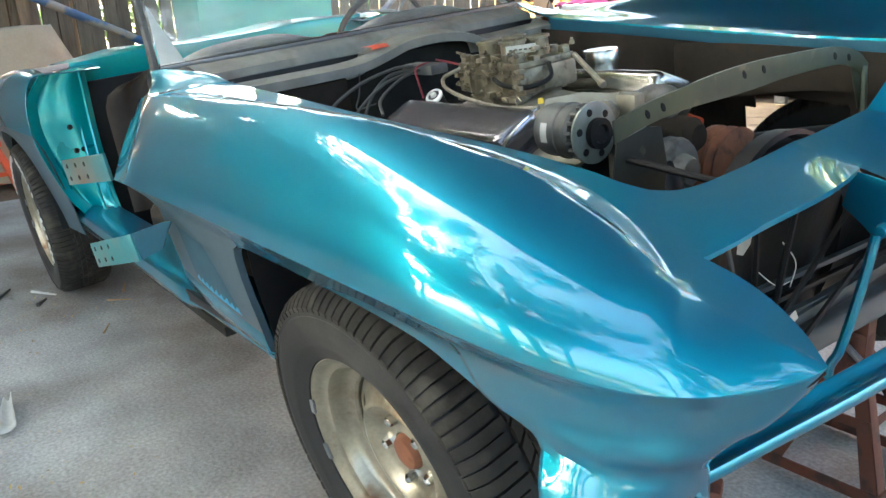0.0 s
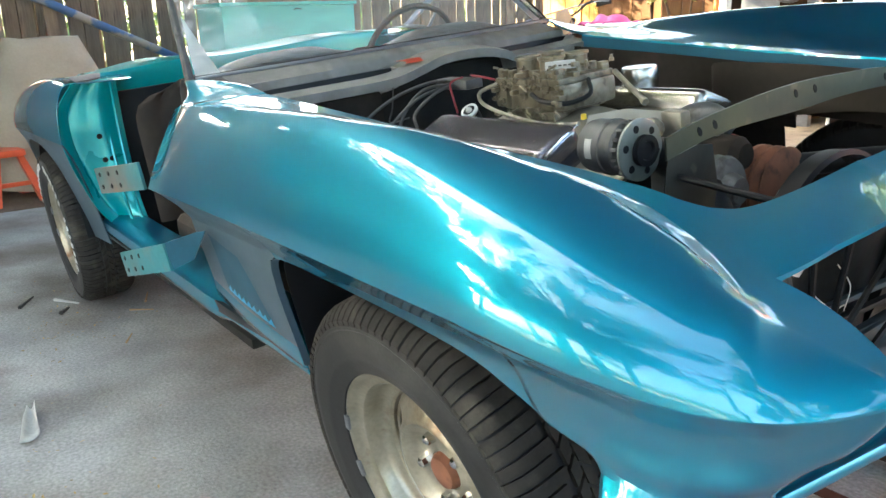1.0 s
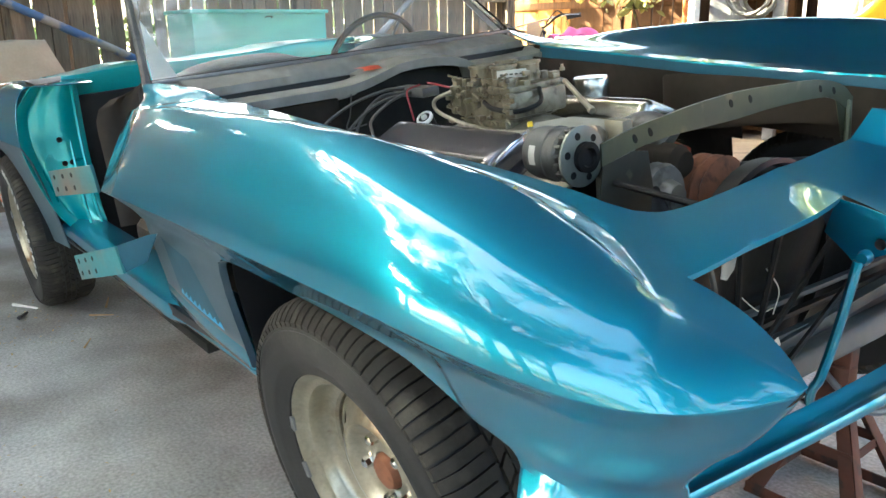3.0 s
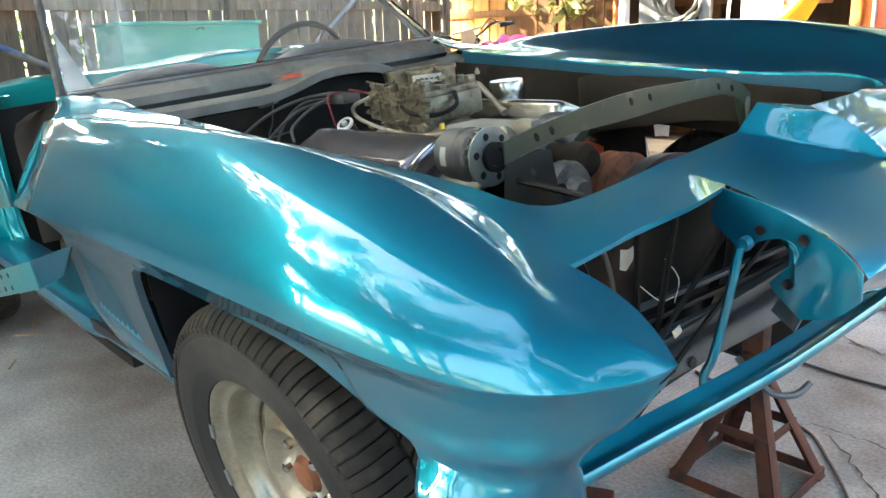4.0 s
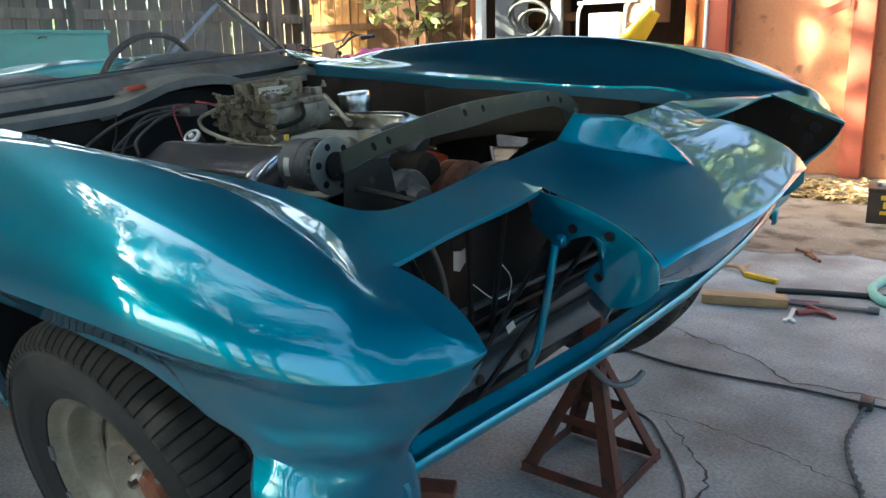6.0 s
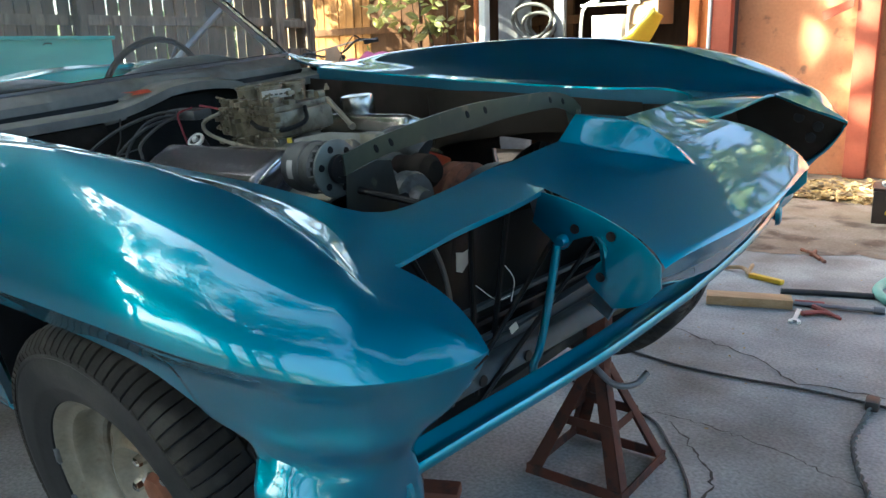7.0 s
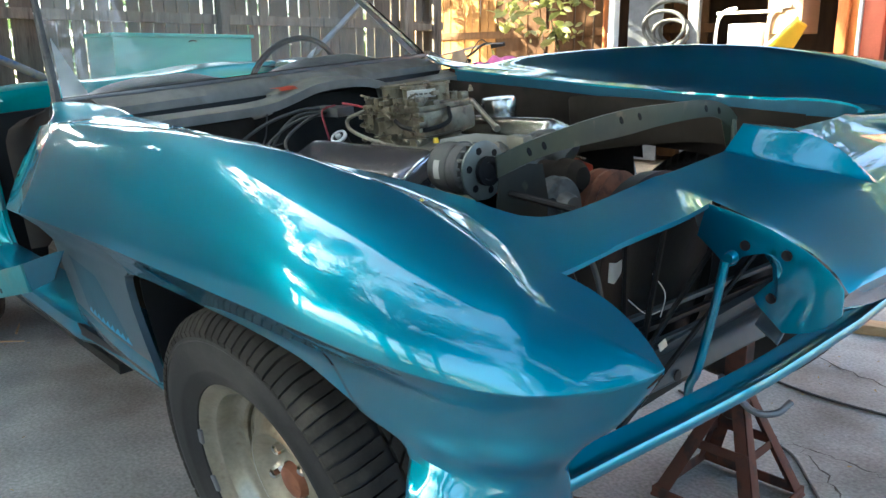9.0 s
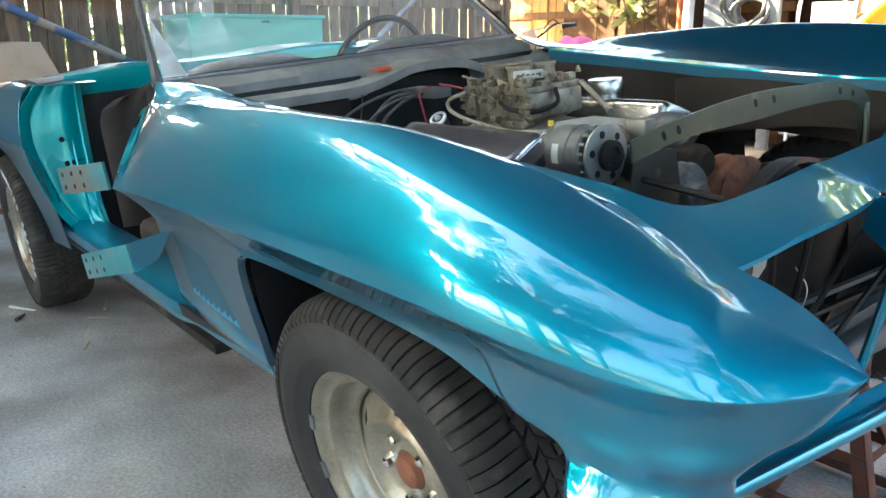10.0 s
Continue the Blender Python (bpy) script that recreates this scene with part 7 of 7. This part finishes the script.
bm = mesh()
tube(bm, [(0.03, 2.262, 0.012), (0.17, 2.33, 0.012), (0.38, 2.412, 0.012), (0.62, 2.50, 0.012)], 0.013, 10)
tagged(part("rubber_pipe", bm, M["wire_black"]), "length of black rubber pipe on the concrete", "pipe")
ring = thing("washer", "loose steel washer on the concrete", "washer")
bm = mesh()
lathe(bm, [(0.012, 0.0), (0.020, 0.0), (0.020, 0.004), (0.012, 0.004)], pose(0.33, 2.45, 0.001), 16, close=True)
part("ring", bm, M["white"], ring)
bm = mesh()
tube(bm, [(0.58, 2.85, 0.022), (0.42, 2.78, 0.022), (0.37, 2.60, 0.022), (0.38, 2.45, 0.022), (0.46, 2.33, 0.022), (0.62, 2.30, 0.022)], 0.021, 12)
tagged(part("garden_hose", bm, M["mint"]), "loop of mint-green hose on the concrete", "hose")

bat = thing("car_battery", "old brown-black car battery with a yellow label", "battery", pose(0.14, 4.16, 0, 0, 0, 12))
bm = mesh()
box(bm, (-0.17, -0.12, 0.0), (0.17, 0.12, 0.20), 0.008)
part("case", bm, M["battery"], bat)
bm = mesh()
box(bm, (-0.175, -0.125, 0.201), (0.175, 0.125, 0.222), 0.006)
part("lid", bm, M["battery"], bat)
for x in (-0.11, 0.11):
    bm = mesh()
    lathe(bm, [(0.0001, 0.245), (0.010, 0.245), (0.012, 0.222)], pose(x, -0.05, 0), 12)
    part("terminal", bm, M["steel"], bat)
bm = mesh()
box(bm, (-0.13, -0.032, 0.224), (0.10, -0.010, 0.250), 0.006)
part("carry_strap", bm, M["white"], bat)
for z0, z1 in ((0.150, 0.178), (0.060, 0.082)):
    bm = mesh()
    box(bm, (-0.10, -0.1235, z0), (0.165, -0.1205, z1), 0.0008)
    part("label_band", bm, M["yellow"], bat)
for k in range(4):
    bm = mesh()
    box(bm, (-0.085 + 0.062 * k, -0.1235, 0.098), (-0.040 + 0.062 * k, -0.1205, 0.138), 0.0008)
    part("logo_bar", bm, M["yellow"], bat)

# cables
bm = mesh()
tube(bm, [(-0.60, 1.28, 0.006), (-0.174, 1.224, 0.006), (0.035, 1.198, 0.006), (0.229, 1.213, 0.006), (0.402, 1.245, 0.006), (0.568, 1.258, 0.006), (0.675, 1.261, 0.006), (1.2, 1.33, 0.006)], 0.0048, 8)
tagged(part("extension_cable", bm, M["wire_black"]), "black extension cable across the concrete", "cable")
bc = thing("twisted_cable", "grey twisted cable with a black plug", "cable")
for ph in (0, math.pi):
    path = spline([(0.634, 1.215, 0.012), (0.639, 1.128, 0.010), (0.649, 0.962, 0.010), (0.697, 0.807, 0.010), (0.745, 0.702, 0.010), (0.80, 0.50, 0.010)], 90)
    bm = mesh()
    tube(bm, [tuple(q + v3(0.0045 * math.cos(k * 0.7 + ph), 0, 0.0045 * math.sin(k * 0.7 + ph))) for k, q in enumerate(path)], 0.0045, 6, smooth=False)
    part("strand", bm, M["hose"], bc)
bm = mesh()
box(bm, (-0.020, -0.03, 0.0), (0.020, 0.035, 0.034), 0.010, pose(0.634, 1.235, 0.001, 0, 0, 8))
part("plug", bm, M["wire_black"], bc)
bm = mesh()
tube(bm, [(-0.3, 0.9, 0.005), (0.0, 0.796, 0.005), (0.143, 0.76, 0.005), (0.251, 0.646, 0.005), (0.33, 0.55, 0.005), (0.404, 0.43, 0.005), (0.48, 0.2, 0.005)], 0.0042, 8)
tagged(part("thin_cable", bm, M["wire_black"]), "thin black cable beside the jack stand", "cable")

# paper scrap and twigs
bm = mesh()
g = np.array([[(-1.39 - 0.23 * u + 0.015 * math.sin(7 * u), -1.235 + 0.05 * u + (0.055 - 0.03 * u) * v, 0.006 + 0.05 * (v - 0.5) ** 2 * (1 + u) + 0.008 * math.sin(6 * u + 2 * v)) for v in np.linspace(0, 1, 7)] for u in np.linspace(0, 1, 12)])
fill(bm, g)
tagged(part("paper_scrap", bm, M["paper"], smooth=80, thick=0.002), "torn curled scrap of pale paper on the concrete", "paper scrap")
rnd = random.Random(21)
for k, (a, b, w, mat) in enumerate((((-2.682, -1.068), (-2.80, -1.00), 0.008, "wire_black"), ((-2.70, -0.93), (-2.58, -0.855), 0.007, "paper"), ((-2.49, -0.94), (-2.545, -0.90), 0.009, "wire_black"), ((-2.36, -0.70), (-2.30, -0.62), 0.004, "pine"), ((-2.42, -0.62), (-2.54, -0.58), 0.005, "pine"), ((-0.52, -0.86), (-0.40, -0.83), 0.003, "bark"), ((-2.0, -0.80), (-2.08, -0.76), 0.004, "pine"))):
    bm = mesh()
    rod(bm, (*a, w), (*b, w), w, 6, w * 0.5)
    tagged(part("twig", bm, M[mat]), "small twig or splinter on the concrete", "twig", "twigs on the slab")
leaf_cloud("crumbs", [((-2.4, -0.9, 0.001), (0.5, 0.35, 0.006)), ((-0.2, 1.6, 0.001), (0.9, 0.9, 0.006)), ((0.3, 3.2, 0.001), (0.9, 0.9, 0.006)), ((-1.2, -1.3, 0.001), (0.9, 0.4, 0.004))], 420, 0.0065, M["dryleaf"], "crumbs and leaf bits scattered over the concrete", "debris", 31, True)


# ---- unseen trees added for shade and reflections, and hedges round the yard ----
def tree(x, y, h, crown, seed, leaves=1500, size=0.13):
    rnd = random.Random(seed)
    tr = thing("tree", "tall leafy yard tree out of view, added for shade and leafy reflections", "tree", pose(x, y, -0.03), "yard trees")
    bm = mesh()
    tube(bm, [(0, 0, 0), (0.1, 0.05, h * 0.3), (0.0, 0.12, h * 0.6), (0.15, 0.1, h * 0.9)], (0.20, 0.05), 10)
    part("trunk", bm, M["bark"], tr)
    centres = []
    for k in range(9):
        w = rnd.uniform(0, 6.28)
        z0 = h * rnd.uniform(0.35, 0.7)
        e = Vector((crown * rnd.uniform(0.5, 1.0) * math.cos(w), crown * rnd.uniform(0.5, 1.0) * math.sin(w), z0 + h * rnd.uniform(0.1, 0.35)))
        bm = mesh()
        tube(bm, [(0.05, 0.08, z0), tuple(e * 0.5 + Vector((0, 0, z0 * 0.5 + 0.2))), tuple(e)], (0.07, 0.012), 6)
        part("limb", bm, M["bark"], tr)
        centres.append((tuple(e), (crown * 0.42, crown * 0.42, crown * 0.30)))
    lv = leaf_cloud("crown", centres, leaves, size, M["leaf"], "", "", seed + 1)
    lv.parent = tr
    del lv["kind"]
    return tr


# crowns stand where they block the sun or break up the mirrored sky
for k, (x, y, h, c) in enumerate(((-8.2, -2.7, 8.6, 2.0), (-9.2, -4.3, 8.4, 2.0), (-8.4, -4.9, 7.0, 1.9), (-8.0, -7.0, 7.0, 1.9), (-8.6, -9.3, 7.2, 2.0), (-7.2, -11.2, 7.0, 2.0))):
    tree(x, y, h, c, 140 + k, 9000, 0.18)
tree(-9.2, 0.6, 5.8, 1.8, 149, 8000, 0.16)
tree(-10.4, 0.2, 8.6, 1.5, 150, 250, 0.14)
tree(-7.4, 2.2, 7.4, 1.5, 156, 1150, 0.13)
tree(-6.4, -4.4, 7.6, 2.3, 163, 9000, 0.15)
tree(-3.0, -7.4, 8.2, 3.0, 165, 7000, 0.17)
tree(0.6, -8.6, 8.2, 3.0, 166, 7000, 0.17)
tree(3.8, -7.6, 7.6, 2.6, 167, 6000, 0.17)
tree(-8.0, -1.0, 6.4, 2.0, 164, 9000, 0.15)
tree(-8.4, 4.5, 5.0, 1.05, 168, 2400, 0.10)
tree(-10.4, 7.4, 6.2, 1.9, 161, 900, 0.15)
tree(-8.6, 10.0, 6.4, 2.0, 162, 260, 0.15)
tree(-2.6, 11.2, 7.6, 2.5, 157, 2300, 0.16)
tree(-7.6, 11.6, 6.6, 2.5, 158, 480, 0.16)
tree(2.4, 9.6, 8.0, 2.8, 151, 3600, 0.17)
tree(-5.0, -3.7, 7.2, 2.7, 152, 2600, 0.19)
tree(0.6, -4.6, 6.6, 3.4, 153, 3600, 0.19)
tree(7.0, -0.6, 6.2, 2.4, 154, 2600, 0.19)
for k, (x, y, h, c) in enumerate(((-5.5, -12.5, 7.0, 2.4), (-0.5, -12.5, 8.0, 2.4), (5.0, -10.5, 7.5, 2.3), (9.0, -6.0, 7.0, 2.4), (10.5, 0.5, 6.5, 2.2), (8.5, 8.5, 6.5, 2.3))):
    tree(x, y, h, c, 40 + k)
# boughs added above the view, so leaf gaps pattern the fender's reflections
over = thing("tree", "unseen overhanging tree, added so the car mirrors patchy sky", "tree", pose(1.6, -5.4, -0.03), "yard trees")
bm = mesh()
tube(bm, [(0, 0, 0), (-0.1, 0.2, 2.0), (-0.3, 0.6, 3.6), (-0.5, 1.2, 4.6)], (0.22, 0.09), 10)
part("trunk", bm, M["bark"], over)
rnd = random.Random(9)
clumps = []
for k in range(34):
    e = (rnd.uniform(-7.0, 1.0), rnd.uniform(2.2, 5.2), rnd.uniform(4.3, 5.6))
    bm = mesh()
    tube(bm, [(-0.35, 0.7, 3.8), (e[0] * 0.5 - 0.1, e[1] * 0.5 + 0.3, 4.5), e], (0.05, 0.01), 6)
    part("limb", bm, M["bark"], over)
    clumps.append((e, (0.46, 0.46, 0.20)))
for e in ((-5.0, 4.8, 5.0), (-6.1, 4.6, 5.1), (-4.0, 4.7, 4.9), (-3.1, 4.6, 4.8), (-4.5, 4.2, 5.3), (-5.6, 5.0, 4.6), (-2.4, 4.4, 5.2)):
    bm = mesh()
    tube(bm, [(-0.35, 0.7, 3.8), (e[0] * 0.5 - 0.1, e[1] * 0.5 + 0.3, 4.5), e], (0.05, 0.01), 6)
    part("limb", bm, M["bark"], over)
    clumps.append((e, (0.55, 0.55, 0.28)))
lv = leaf_cloud("crown", clumps, 17000, 0.06, M["leaf"], "", "", 155)
lv.parent = over
del lv["kind"]
hedge = []
for k in range(40):
    w = 2 * math.pi * k / 40
    hedge.append(((17 * math.cos(w), 17 * math.sin(w), 1.1), (1.6, 1.6, 1.2)))
leaf_cloud("hedge", hedge, 9000, 0.22, M["leaf"], "dense green hedge round the yard", "hedge", 77)

# plain unseen house, added to close the sunny side and dull the paint's reflections
house = thing("house", "plain drab house out of view, added to dull the paint reflections", "house")
bm = mesh()
box(bm, (-15.0, -18.0, -0.05), (-10.2, -1.6, 5.6), 0.02)
part("house_wall", bm, M["plaster"], house)
bm = mesh()
plate(bm, [(-15.6, 5.6), (-9.7, 5.6), (-9.7, 5.75), (-12.6, 7.2), (-15.6, 5.75)], 17.4, pose(0, -1.1, 0, 90, 0, 0))
part("house_roof", bm, M["roofwood"], house)
